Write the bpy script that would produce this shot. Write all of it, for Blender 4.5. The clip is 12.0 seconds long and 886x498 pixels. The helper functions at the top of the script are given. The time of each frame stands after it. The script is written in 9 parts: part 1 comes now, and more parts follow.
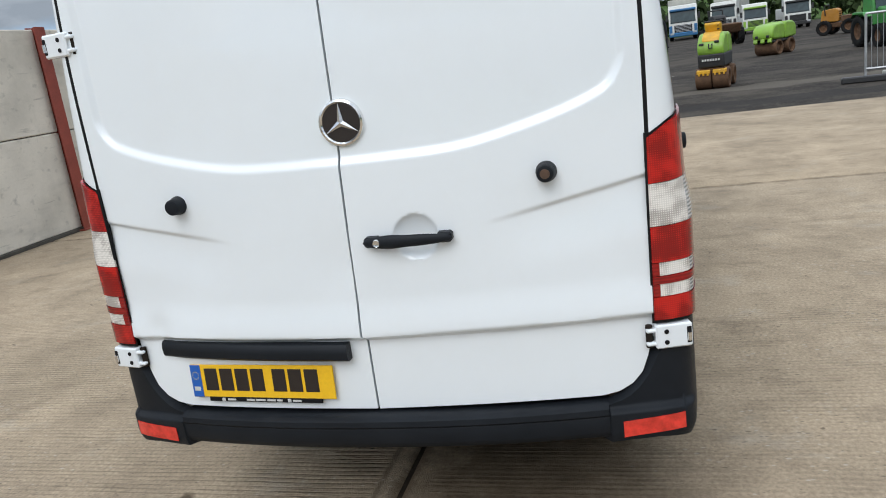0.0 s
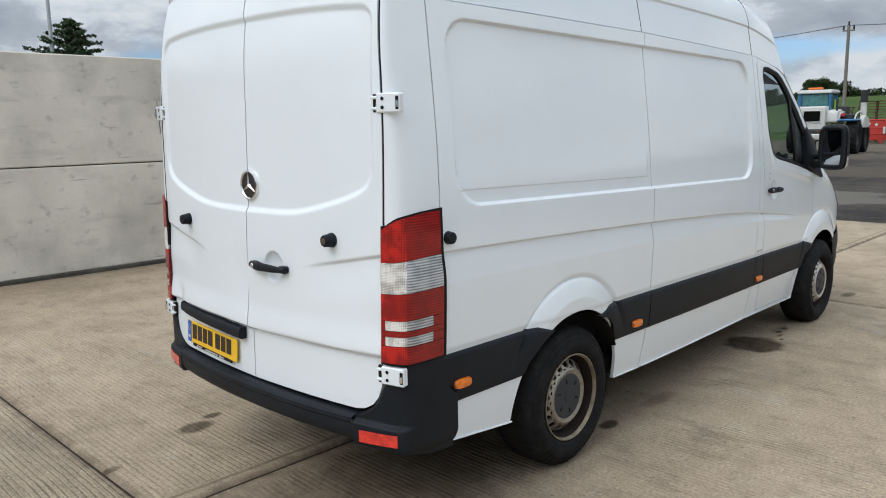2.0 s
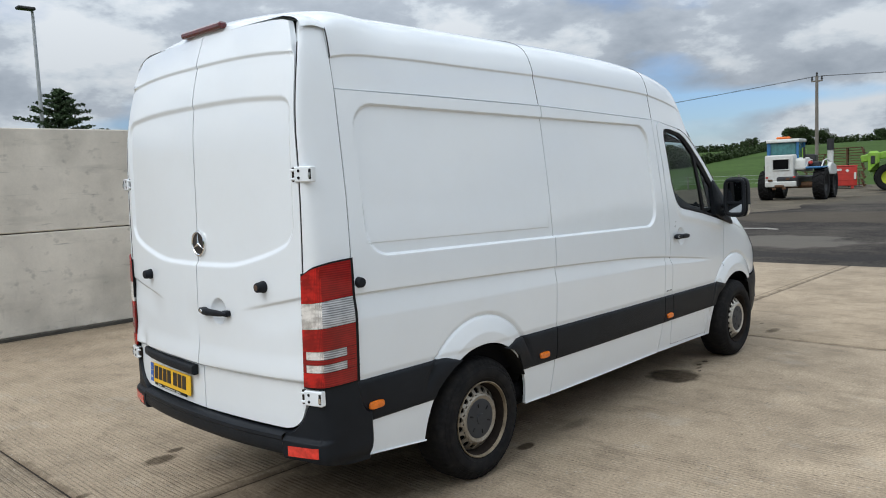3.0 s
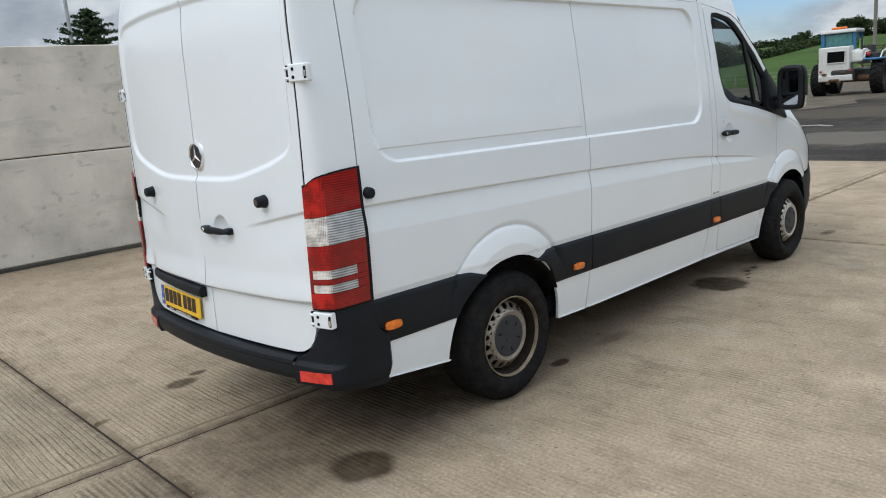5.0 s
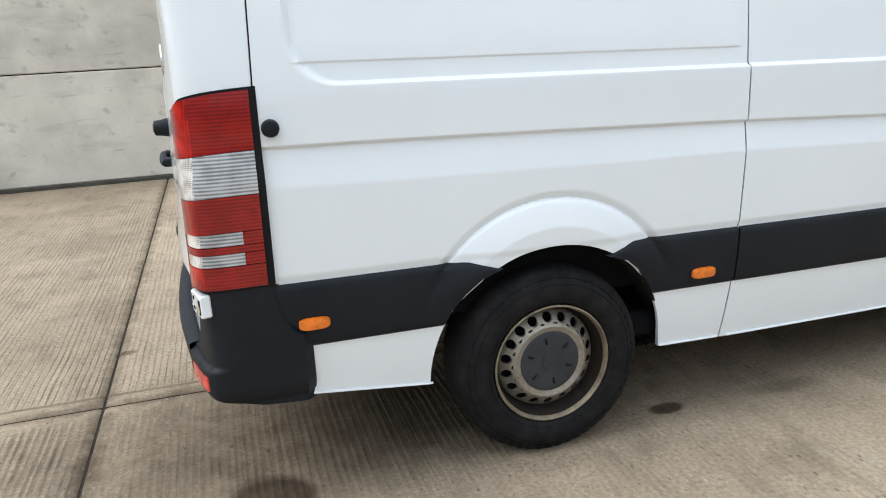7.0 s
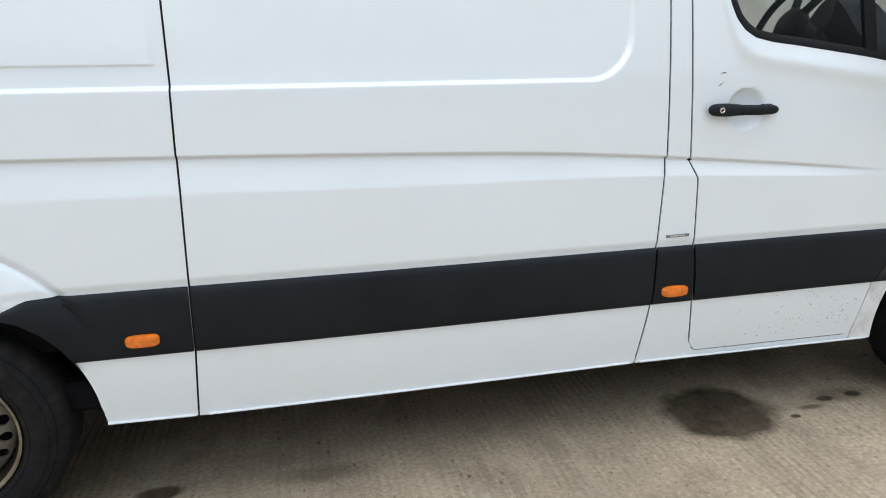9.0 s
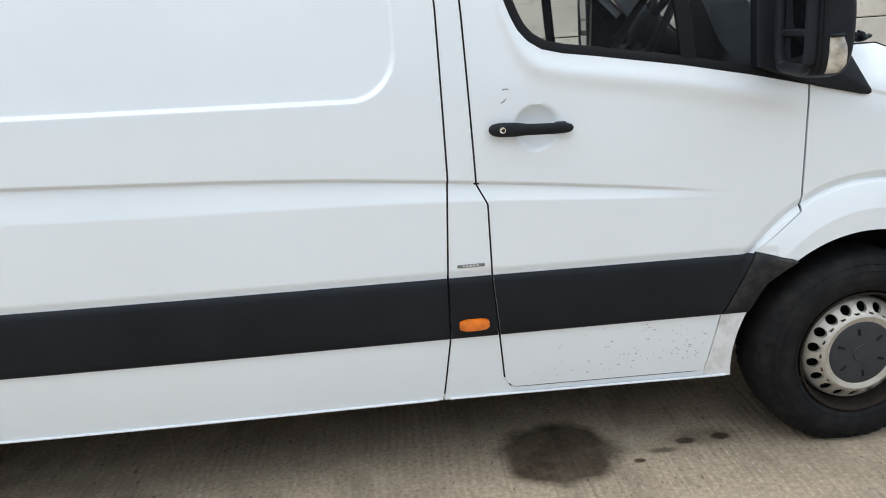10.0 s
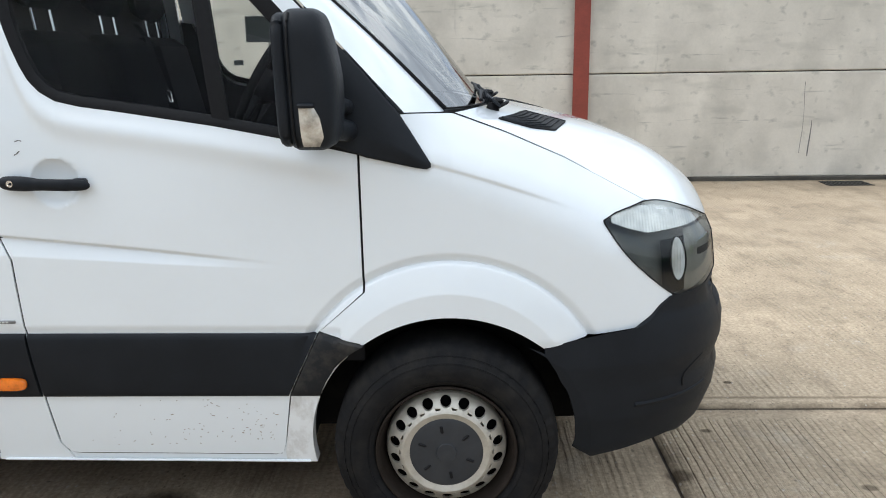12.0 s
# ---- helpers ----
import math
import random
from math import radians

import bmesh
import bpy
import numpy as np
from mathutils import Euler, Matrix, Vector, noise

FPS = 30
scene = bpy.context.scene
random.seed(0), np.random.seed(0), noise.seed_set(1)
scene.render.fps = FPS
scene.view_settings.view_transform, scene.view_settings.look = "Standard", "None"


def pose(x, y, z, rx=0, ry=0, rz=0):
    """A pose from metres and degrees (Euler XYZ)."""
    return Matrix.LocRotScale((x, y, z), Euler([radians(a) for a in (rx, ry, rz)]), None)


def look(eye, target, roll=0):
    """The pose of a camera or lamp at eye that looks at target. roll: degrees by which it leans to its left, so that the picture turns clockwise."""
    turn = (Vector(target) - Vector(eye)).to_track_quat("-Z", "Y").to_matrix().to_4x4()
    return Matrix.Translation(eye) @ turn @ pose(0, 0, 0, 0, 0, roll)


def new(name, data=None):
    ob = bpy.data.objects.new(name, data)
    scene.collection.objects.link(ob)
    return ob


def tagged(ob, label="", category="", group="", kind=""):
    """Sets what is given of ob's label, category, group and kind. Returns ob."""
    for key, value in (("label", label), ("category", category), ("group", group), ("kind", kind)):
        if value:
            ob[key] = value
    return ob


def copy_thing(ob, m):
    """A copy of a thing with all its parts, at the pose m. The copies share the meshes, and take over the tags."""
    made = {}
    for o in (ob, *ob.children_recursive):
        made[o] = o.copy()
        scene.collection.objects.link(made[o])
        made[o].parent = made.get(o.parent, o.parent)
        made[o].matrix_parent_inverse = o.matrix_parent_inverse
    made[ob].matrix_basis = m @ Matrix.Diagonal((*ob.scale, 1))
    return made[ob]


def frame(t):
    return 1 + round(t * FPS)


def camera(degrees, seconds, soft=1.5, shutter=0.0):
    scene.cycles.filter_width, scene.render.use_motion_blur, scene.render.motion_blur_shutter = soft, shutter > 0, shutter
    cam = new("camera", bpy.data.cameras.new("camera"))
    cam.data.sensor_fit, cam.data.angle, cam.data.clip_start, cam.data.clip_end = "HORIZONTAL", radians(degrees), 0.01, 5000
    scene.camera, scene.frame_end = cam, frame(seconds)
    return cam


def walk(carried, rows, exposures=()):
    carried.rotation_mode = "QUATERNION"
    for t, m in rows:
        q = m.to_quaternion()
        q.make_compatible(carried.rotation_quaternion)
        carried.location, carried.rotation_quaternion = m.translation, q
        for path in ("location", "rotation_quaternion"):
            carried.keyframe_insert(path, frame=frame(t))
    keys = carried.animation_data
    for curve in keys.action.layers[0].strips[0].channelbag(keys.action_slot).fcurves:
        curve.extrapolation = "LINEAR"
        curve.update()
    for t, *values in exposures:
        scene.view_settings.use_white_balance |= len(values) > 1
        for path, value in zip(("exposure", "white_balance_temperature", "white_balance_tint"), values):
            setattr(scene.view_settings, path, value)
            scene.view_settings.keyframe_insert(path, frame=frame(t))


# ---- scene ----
cam = camera(60.5, 12.0, soft=1.0)
PATH = [
    (0, (-1.996, -0.804, 1.587), (-0.12, -0.314, 1.097), -7.8),
    (0.5, (-1.81, -1.348, 1.614), (-0.131, -0.413, 1.059), -6.7),
    (1, (-1.778, -1.953, 1.626), (-0.263, -0.776, 1.063), -3.4),
    (1.5, (-1.847, -2.469, 1.658), (-0.35, -1.219, 1.214), -0.2),
    (2, (-1.78, -2.969, 1.69), (-0.356, -1.603, 1.367), -1.0),
    (2.5, (-1.831, -3.366, 1.724), (-0.365, -2.022, 1.509), -2.9),
    (2.7, (-1.925, -3.511, 1.722), (-0.464, -2.158, 1.537), -2.6),
    (4.3, (-2.05, -3.97, 1.706), (-0.66, -2.549, 1.48), -3.7),
    (4.5, (-1.964, -3.847, 1.678), (-0.607, -2.406, 1.39), -3.6),
    (5, (-1.656, -3.515, 1.649), (-0.309, -2.093, 1.246), -4.7),
    (5.5, (-1.227, -3.312, 1.543), (-0.053, -1.757, 1.091), -4.1),
    (6, (-0.846, -3.138, 1.499), (0.108, -1.47, 0.945), -4.2),
    (6.5, (-0.354, -3.068, 1.502), (0.519, -1.363, 0.926), -5.0),
    (6.7, (-0.14, -3.133, 1.487), (0.561, -1.341, 0.943), -4.8),
    (8.3, (1.558, -3.265, 1.498), (1.912, -1.376, 0.946), -1.6),
    (8.5, (1.747, -3.267, 1.477), (2.081, -1.364, 0.961), -3.0),
    (9, (2.278, -3.186, 1.472), (2.686, -1.31, 0.914), -1.6),
    (9.5, (2.85, -3.236, 1.513), (3.106, -1.342, 0.924), -3.1),
    (10, (3.325, -3.185, 1.493), (3.477, -1.27, 0.936), -3.8),
    (10.5, (3.786, -3.139, 1.508), (3.936, -1.22, 0.966), -4.4),
    (11, (4.211, -3.19, 1.511), (4.349, -1.281, 0.929), -1.7),
    (11.5, (4.614, -3.098, 1.487), (4.836, -1.209, 0.869), -0.3),
    (12, (4.946, -3.044, 1.519), (4.914, -1.105, 1.028), -0.9),
]
walk(cam, [(t, look(eye, target, roll)) for t, eye, target, roll in PATH],
     exposures=[(0, -0.15), (0.5, -0.18), (1.0, -0.04), (1.5, -0.10), (2.5, -0.20), (4.5, -0.28), (5.5, -0.07), (6.5, 0.27), (8.5, 0.30), (10.5, 0.30), (12, 0.27)])

# ---- world and light ----
world = bpy.data.worlds.new("sky")
scene.world = world
world.use_nodes = True
wn, wl = world.node_tree.nodes, world.node_tree.links
wn.clear()
w_out = wn.new("ShaderNodeOutputWorld")
w_bg = wn.new("ShaderNodeBackground")
w_sky = wn.new("ShaderNodeTexSky")
w_sky.sky_type = "NISHITA"
w_sky.sun_disc = False
w_sky.sun_elevation, w_sky.sun_rotation = radians(45.5), radians(278.6)
w_co = wn.new("ShaderNodeTexCoord")
w_map = wn.new("ShaderNodeMapping")
w_map.inputs["Scale"].default_value = (1.7, 1.7, 3.9)
w_map.inputs["Location"].default_value = (0.35, 0.2, 0.15)
w_n1 = wn.new("ShaderNodeTexNoise")
w_n1.inputs["Scale"].default_value, w_n1.inputs["Detail"].default_value, w_n1.inputs["Roughness"].default_value = 3.4, 12, 0.56
w_n2 = wn.new("ShaderNodeTexNoise")
w_n2.inputs["Scale"].default_value, w_n2.inputs["Detail"].default_value = 1.5, 7
w_tone = wn.new("ShaderNodeValToRGB")
w_tone.color_ramp.elements[0].position, w_tone.color_ramp.elements[0].color = 0.365, (0.47, 0.545, 0.64, 1)
w_tone.color_ramp.elements[1].position, w_tone.color_ramp.elements[1].color = 0.575, (0.98, 1.05, 1.12, 1)
w_mid = w_tone.color_ramp.elements.new(0.485)
w_mid.color = (0.63, 0.71, 0.81, 1)
w_mid = w_tone.color_ramp.elements.new(0.525)
w_mid.color = (0.83, 0.92, 1.01, 1)
w_cover = wn.new("ShaderNodeValToRGB")
w_cover.color_ramp.elements[0].position, w_cover.color_ramp.elements[0].color = 0.30, (0, 0, 0, 1)
w_cover.color_ramp.elements[1].position, w_cover.color_ramp.elements[1].color = 0.43, (1, 1, 1, 1)
w_scale = wn.new("ShaderNodeMix")
w_scale.data_type, w_scale.blend_type = "RGBA", "MULTIPLY"
w_scale.inputs["Factor"].default_value = 1
w_scale.inputs["B"].default_value = (0.115, 0.142, 0.190, 1)
w_zen = wn.new("ShaderNodeSeparateXYZ")
w_lift = wn.new("ShaderNodeMapRange")
w_lift.inputs["From Min"].default_value, w_lift.inputs["From Max"].default_value = 0.12, 0.75
w_lift.inputs["To Min"].default_value, w_lift.inputs["To Max"].default_value = 0.96, 2.4
w_up = wn.new("ShaderNodeMix")
w_up.data_type, w_up.blend_type = "RGBA", "MULTIPLY"
w_up.inputs["Factor"].default_value = 1
w_mix = wn.new("ShaderNodeMix")
w_mix.data_type = "RGBA"
wl.new(w_co.outputs["Generated"], w_map.inputs["Vector"])
wl.new(w_map.outputs["Vector"], w_n1.inputs["Vector"])
wl.new(w_map.outputs["Vector"], w_n2.inputs["Vector"])
wl.new(w_co.outputs["Generated"], w_zen.inputs["Vector"])


def sky_band(source, centre, width, amount):
    """Shifts the cloud noise in a soft band of the sky at one height over the horizon."""
    chain = []
    for op, k in (("SUBTRACT", centre), ("DIVIDE", width), ("POWER", 2.0), ("MULTIPLY", -1.0), ("EXPONENT", 0.0), ("MULTIPLY", amount)):
        node = wn.new("ShaderNodeMath")
        node.operation = op
        node.inputs[1].default_value = k
        wl.new(chain[-1].outputs[0] if chain else w_zen.outputs["Z"], node.inputs[0])
        chain.append(node)
    total = wn.new("ShaderNodeMath")
    total.operation = "ADD"
    wl.new(source, total.inputs[0])
    wl.new(chain[-1].outputs[0], total.inputs[1])
    return total.outputs[0]


wl.new(sky_band(sky_band(w_n1.outputs["Fac"], 0.108, 0.018, -0.075), 0.165, 0.04, 0.03), w_tone.inputs["Fac"])
wl.new(sky_band(w_n2.outputs["Fac"], 0.080, 0.012, -0.15), w_cover.inputs["Fac"])
wl.new(w_zen.outputs["Z"], w_lift.inputs["Value"])
wl.new(w_tone.outputs["Color"], w_up.inputs["A"])
wl.new(w_lift.outputs["Result"], w_up.inputs["B"])
wl.new(w_sky.outputs["Color"], w_scale.inputs["A"])
wl.new(w_cover.outputs["Color"], w_mix.inputs["Factor"])
wl.new(w_scale.outputs["Result"], w_mix.inputs["A"])
wl.new(w_up.outputs["Result"], w_mix.inputs["B"])
wl.new(w_mix.outputs["Result"], w_bg.inputs["Color"])
w_bg.inputs["Strength"].default_value = 0.78
wl.new(w_bg.outputs["Background"], w_out.inputs["Surface"])

sun = new("sun", bpy.data.lights.new("sun", "SUN"))
sun.data.energy, sun.data.angle, sun.data.color = 1.5, radians(36), (1.0, 0.99, 0.975)
sun.matrix_world = look((-6.6, 1.0, 6.8), (0, 0, 0))

# ---- materials ----


def material(name, colour, rough=0.5, metal=0.0, coat=0.0, grain=0.0, grain_scale=40.0, blotch=0.0, blotch_scale=3.0,
             bump=0.0, bump_scale=120.0, spec=0.5, dust=None, dust_amount=0.0, dust_scale=6.0, stretch=(1, 1, 1)):
    m = bpy.data.materials.new(name)
    m.use_nodes = True
    n, l = m.node_tree.nodes, m.node_tree.links
    b = n["Principled BSDF"]
    b.inputs["Base Color"].default_value = (*colour, 1)
    b.inputs["Roughness"].default_value, b.inputs["Metallic"].default_value = rough, metal
    b.inputs["Coat Weight"].default_value, b.inputs["Coat Roughness"].default_value = coat, 0.05
    b.inputs["Specular IOR Level"].default_value = spec
    co = n.new("ShaderNodeTexCoord")
    mp = n.new("ShaderNodeMapping")
    mp.inputs["Scale"].default_value = stretch
    l.new(co.outputs["Object"], mp.inputs["Vector"])
    last = None

    def noise_node(scale, detail=4, r=0.6):
        t = n.new("ShaderNodeTexNoise")
        t.inputs["Scale"].default_value, t.inputs["Detail"].default_value, t.inputs["Roughness"].default_value = scale, detail, r
        l.new(mp.outputs["Vector"], t.inputs["Vector"])
        return t

    for amount, scale in ((blotch, blotch_scale), (grain, grain_scale)):
        if amount:
            t = noise_node(scale)
            rg = n.new("ShaderNodeMapRange")
            rg.inputs["From Min"].default_value, rg.inputs["From Max"].default_value = 0.3, 0.7
            rg.inputs["To Min"].default_value, rg.inputs["To Max"].default_value = 1 - amount, 1 + amount
            l.new(t.outputs["Fac"], rg.inputs["Value"])
            mx = n.new("ShaderNodeMix")
            mx.data_type, mx.blend_type = "RGBA", "MULTIPLY"
            mx.inputs["Factor"].default_value = 1
            if last is None:
                mx.inputs["A"].default_value = (*colour, 1)
            else:
                l.new(last, mx.inputs["A"])
            l.new(rg.outputs["Result"], mx.inputs["B"])
            last = mx.outputs["Result"]
    if dust:
        t = noise_node(dust_scale, 6, 0.7)
        rg = n.new("ShaderNodeMapRange")
        rg.inputs["From Min"].default_value, rg.inputs["From Max"].default_value = 0.45, 0.72
        rg.inputs["To Min"].default_value, rg.inputs["To Max"].default_value = 0, dust_amount
        l.new(t.outputs["Fac"], rg.inputs["Value"])
        mx = n.new("ShaderNodeMix")
        mx.data_type = "RGBA"
        l.new(rg.outputs["Result"], mx.inputs["Factor"])
        if last is None:
            mx.inputs["A"].default_value = (*colour, 1)
        else:
            l.new(last, mx.inputs["A"])
        mx.inputs["B"].default_value = (*dust, 1)
        last = mx.outputs["Result"]
        rr = n.new("ShaderNodeMapRange")
        rr.inputs["To Min"].default_value, rr.inputs["To Max"].default_value = rough, min(1, rough + 0.35)
        l.new(rg.outputs["Result"], rr.inputs["Value"])
        l.new(rr.outputs["Result"], b.inputs["Roughness"])
    if last is not None:
        l.new(last, b.inputs["Base Color"])
    if bump:
        t = noise_node(bump_scale, 3)
        bp = n.new("ShaderNodeBump")
        bp.inputs["Strength"].default_value, bp.inputs["Distance"].default_value = bump, 0.002
        l.new(t.outputs["Fac"], bp.inputs["Height"])
        l.new(bp.outputs["Normal"], b.inputs["Normal"])
    return m


def ribbed(m, axis_scale, strength, distance=0.001, direction="Z"):
    """Adds moulded ribs to a material's relief."""
    n, l = m.node_tree.nodes, m.node_tree.links
    co = n.new("ShaderNodeTexCoord")
    wv = n.new("ShaderNodeTexWave")
    wv.bands_direction = direction
    wv.inputs["Scale"].default_value = axis_scale
    bp = n.new("ShaderNodeBump")
    bp.inputs["Strength"].default_value, bp.inputs["Distance"].default_value = strength, distance
    l.new(co.outputs["Object"], wv.inputs["Vector"])
    l.new(wv.outputs["Fac"], bp.inputs["Height"])
    l.new(bp.outputs["Normal"], n["Principled BSDF"].inputs["Normal"])
    return m


def glass(name, tint, gloss=4.0, reflect=0.9):
    m = bpy.data.materials.new(name)
    m.use_nodes = True
    n, l = m.node_tree.nodes, m.node_tree.links
    n.remove(n["Principled BSDF"])
    tr, gl, mx, lw = (n.new("ShaderNodeBsdfTransparent"), n.new("ShaderNodeBsdfGlossy"), n.new("ShaderNodeMixShader"), n.new("ShaderNodeLayerWeight"))
    tr.inputs["Color"].default_value = (*tint, 1)
    gl.inputs["Roughness"].default_value = 0.02
    lw.inputs["Blend"].default_value = 0.5
    pw = n.new("ShaderNodeMath")
    pw.operation = "POWER"
    pw.inputs[1].default_value = gloss
    rg = n.new("ShaderNodeMapRange")
    rg.inputs["To Min"].default_value, rg.inputs["To Max"].default_value = reflect * 0.05, reflect
    l.new(lw.outputs["Facing"], pw.inputs[0])
    l.new(pw.outputs["Value"], rg.inputs["Value"])
    l.new(rg.outputs["Result"], mx.inputs["Fac"])
    l.new(tr.outputs["BSDF"], mx.inputs[1])
    l.new(gl.outputs["BSDF"], mx.inputs[2])
    l.new(mx.outputs["Shader"], n["Material Output"].inputs["Surface"])
    return m


PAINT = material("white_paint", (0.775, 0.818, 0.848), 0.35, coat=1.0, blotch=0.012, blotch_scale=1.6, dust=(0.60, 0.58, 0.53), dust_amount=0.07, dust_scale=3.0)
PAINT_DIRTY = material("white_paint_dirty", (0.80, 0.815, 0.82), 0.4, coat=0.3, dust=(0.30, 0.26, 0.20), dust_amount=0.5, dust_scale=16.0, stretch=(1, 1, 0.7))
TRIM = material("black_plastic", (0.0105, 0.0128, 0.0165), 0.48, grain=0.12, grain_scale=300, blotch=0.2, blotch_scale=4, bump=0.25, bump_scale=700, spec=0.17, dust=(0.035, 0.038, 0.042), dust_amount=0.12, dust_scale=5)
TRIM_DIRTY = material("black_plastic_dirty", (0.012, 0.0135, 0.016), 0.6, spec=0.25, blotch=0.2, dust=(0.16, 0.14, 0.115), dust_amount=0.32, dust_scale=12, bump=0.3, bump_scale=400)
RUBBER = material("tyre_rubber", (0.006, 0.006, 0.0068), 0.75, spec=0.2, grain=0.2, grain_scale=60, dust=(0.05, 0.045, 0.038), dust_amount=0.32, dust_scale=14, bump=0.4, bump_scale=200)
# black rubber, also used for the shade in panel gaps
SEAL = material("seal_and_gap_black", (0.006, 0.006, 0.007), 0.6, spec=0.2, grain=0.2, grain_scale=80)
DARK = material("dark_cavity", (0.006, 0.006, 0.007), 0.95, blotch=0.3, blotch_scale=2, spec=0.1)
LINER = material("arch_liner", (0.006, 0.006, 0.006), 0.9, blotch=0.4, blotch_scale=6, dust=(0.04, 0.034, 0.027), dust_amount=0.3, dust_scale=8, spec=0.2)
CHROME = material("chrome", (0.80, 0.80, 0.80), 0.12, metal=1.0, grain=0.04, grain_scale=90)
STEEL_REAR = material("wheel_steel_dusty", (0.33, 0.30, 0.25), 0.42, metal=0.55, blotch=0.15, blotch_scale=12, dust=(0.15, 0.11, 0.065), dust_amount=0.85, dust_scale=11, bump=0.1)
STEEL_FRONT = material("wheel_steel", (0.50, 0.47, 0.41), 0.4, metal=0.45, blotch=0.1, blotch_scale=12, dust=(0.20, 0.16, 0.11), dust_amount=0.45, dust_scale=10, bump=0.1)
FLAP = material("splash_flap", (0.035, 0.032, 0.029), 0.8, blotch=0.4, blotch_scale=20, dust=(0.10, 0.085, 0.07), dust_amount=0.5, dust_scale=20)
INDICATOR = material("indicator_lens", (0.60, 0.58, 0.53), 0.12, metal=0.3, coat=0.8, blotch=0.45, blotch_scale=24, dust=(0.30, 0.20, 0.12), dust_amount=0.4, dust_scale=30)
MUD = material("dried_mud", (0.27, 0.22, 0.165), 0.9, blotch=0.3, blotch_scale=60)
BOWL = material("lamp_bowl", (0.19, 0.19, 0.175), 0.35, metal=0.3, blotch=0.2, blotch_scale=20)
FLANGE_REAR = material("wheel_flange_dusty", (0.25, 0.205, 0.14), 0.5, metal=0.4, blotch=0.35, blotch_scale=14, dust=(0.075, 0.052, 0.032), dust_amount=0.6, dust_scale=9)
BARREL = material("wheel_barrel_rusty", (0.022, 0.017, 0.014), 0.85, spec=0.12, blotch=0.3, blotch_scale=20, dust=(0.022, 0.016, 0.012), dust_amount=0.7, dust_scale=15)
CAP = material("hub_cap_plastic", (0.020, 0.023, 0.028), 0.55, blotch=0.2, blotch_scale=20, dust=(0.06, 0.057, 0.053), dust_amount=0.3, dust_scale=14)


def lens_material(name, bright, dark, period, grid=0.0, patch=0.0):
    """Moulded lamp lens: fine ribs, for reflector cells a grid with bright and dull patches."""
    m = material(name, bright, 0.2, coat=0.35, spec=0.4)
    n, l = m.node_tree.nodes, m.node_tree.links
    co = n.new("ShaderNodeTexCoord")
    fac = None
    for direction, amount in (("Z", 1.0), ("Y", grid)):
        if not amount:
            continue
        wv = n.new("ShaderNodeTexWave")
        wv.bands_direction = direction
        wv.inputs["Scale"].default_value = 2 * math.pi / (20 * period)
        l.new(co.outputs["Object"], wv.inputs["Vector"])
        if fac is None:
            fac = wv.outputs["Fac"]
        else:
            mn = n.new("ShaderNodeMath")
            mn.operation = "MULTIPLY"
            l.new(fac, mn.inputs[0])
            l.new(wv.outputs["Fac"], mn.inputs[1])
            fac = mn.outputs[0]
    if patch:
        t = n.new("ShaderNodeTexNoise")
        t.inputs["Scale"].default_value, t.inputs["Detail"].default_value = 16, 3
        l.new(co.outputs["Object"], t.inputs["Vector"])
        r = n.new("ShaderNodeMapRange")
        r.inputs["From Min"].default_value, r.inputs["From Max"].default_value = 0.36, 0.62
        r.inputs["To Min"].default_value, r.inputs["To Max"].default_value = -patch, patch
        l.new(t.outputs["Fac"], r.inputs["Value"])
        ad = n.new("ShaderNodeMath")
        ad.operation, ad.use_clamp = "ADD", True
        l.new(fac, ad.inputs[0])
        l.new(r.outputs["Result"], ad.inputs[1])
        fac = ad.outputs[0]
    mx = n.new("ShaderNodeMix")
    mx.data_type = "RGBA"
    mx.inputs["A"].default_value, mx.inputs["B"].default_value = (*dark, 1), (*bright, 1)
    l.new(fac, mx.inputs["Factor"])
    l.new(mx.outputs["Result"], n["Principled BSDF"].inputs["Base Color"])
    return m


RED_LENS = lens_material("red_lens", (0.29, 0.006, 0.006), (0.16, 0.003, 0.0035), 0.0105, 0.0, 0.35)
RED_CELL = lens_material("red_lens_cell", (0.56, 0.012, 0.008), (0.22, 0.003, 0.003), 0.006, 1.0, 0.6)
CLEAR_LENS = lens_material("clear_lens", (0.52, 0.53, 0.54), (0.17, 0.175, 0.18), 0.0105, 0.0, 0.25)
CLEAR_CELL = lens_material("clear_lens_cell", (0.84, 0.81, 0.76), (0.38, 0.35, 0.32), 0.006, 1.0, 0.6)
REFLEX = material("red_reflector", (0.62, 0.035, 0.022), 0.25, coat=0.6, blotch=0.3, blotch_scale=30)
BRAKE_LENS = material("brake_lamp_lens", (0.11, 0.012, 0.016), 0.2, coat=0.5, blotch=0.2)
AMBER = material("amber_lens", (0.74, 0.17, 0.010), 0.22, coat=0.6, blotch=0.25, blotch_scale=35)
PLATE_YELLOW = material("plate_yellow", (0.82, 0.48, 0.015), 0.35, grain=0.05, grain_scale=90)
PLATE_BLUE = material("plate_blue", (0.012, 0.10, 0.42), 0.35, grain=0.05)
PLATE_INK = material("plate_ink", (0.02, 0.014, 0.012), 0.4, grain=0.1)
PALE_INK = material("pale_print", (0.55, 0.55, 0.53), 0.5, grain=0.1)
GLASS_SIDE = glass("window_glass", (0.88, 0.90, 0.89), 4.0, 0.24)
GLASS_SCREEN = glass("windscreen_glass", (0.76, 0.82, 0.84), 1.9)
GLASS_LAMP = glass("lamp_glass", (0.80, 0.82, 0.80))
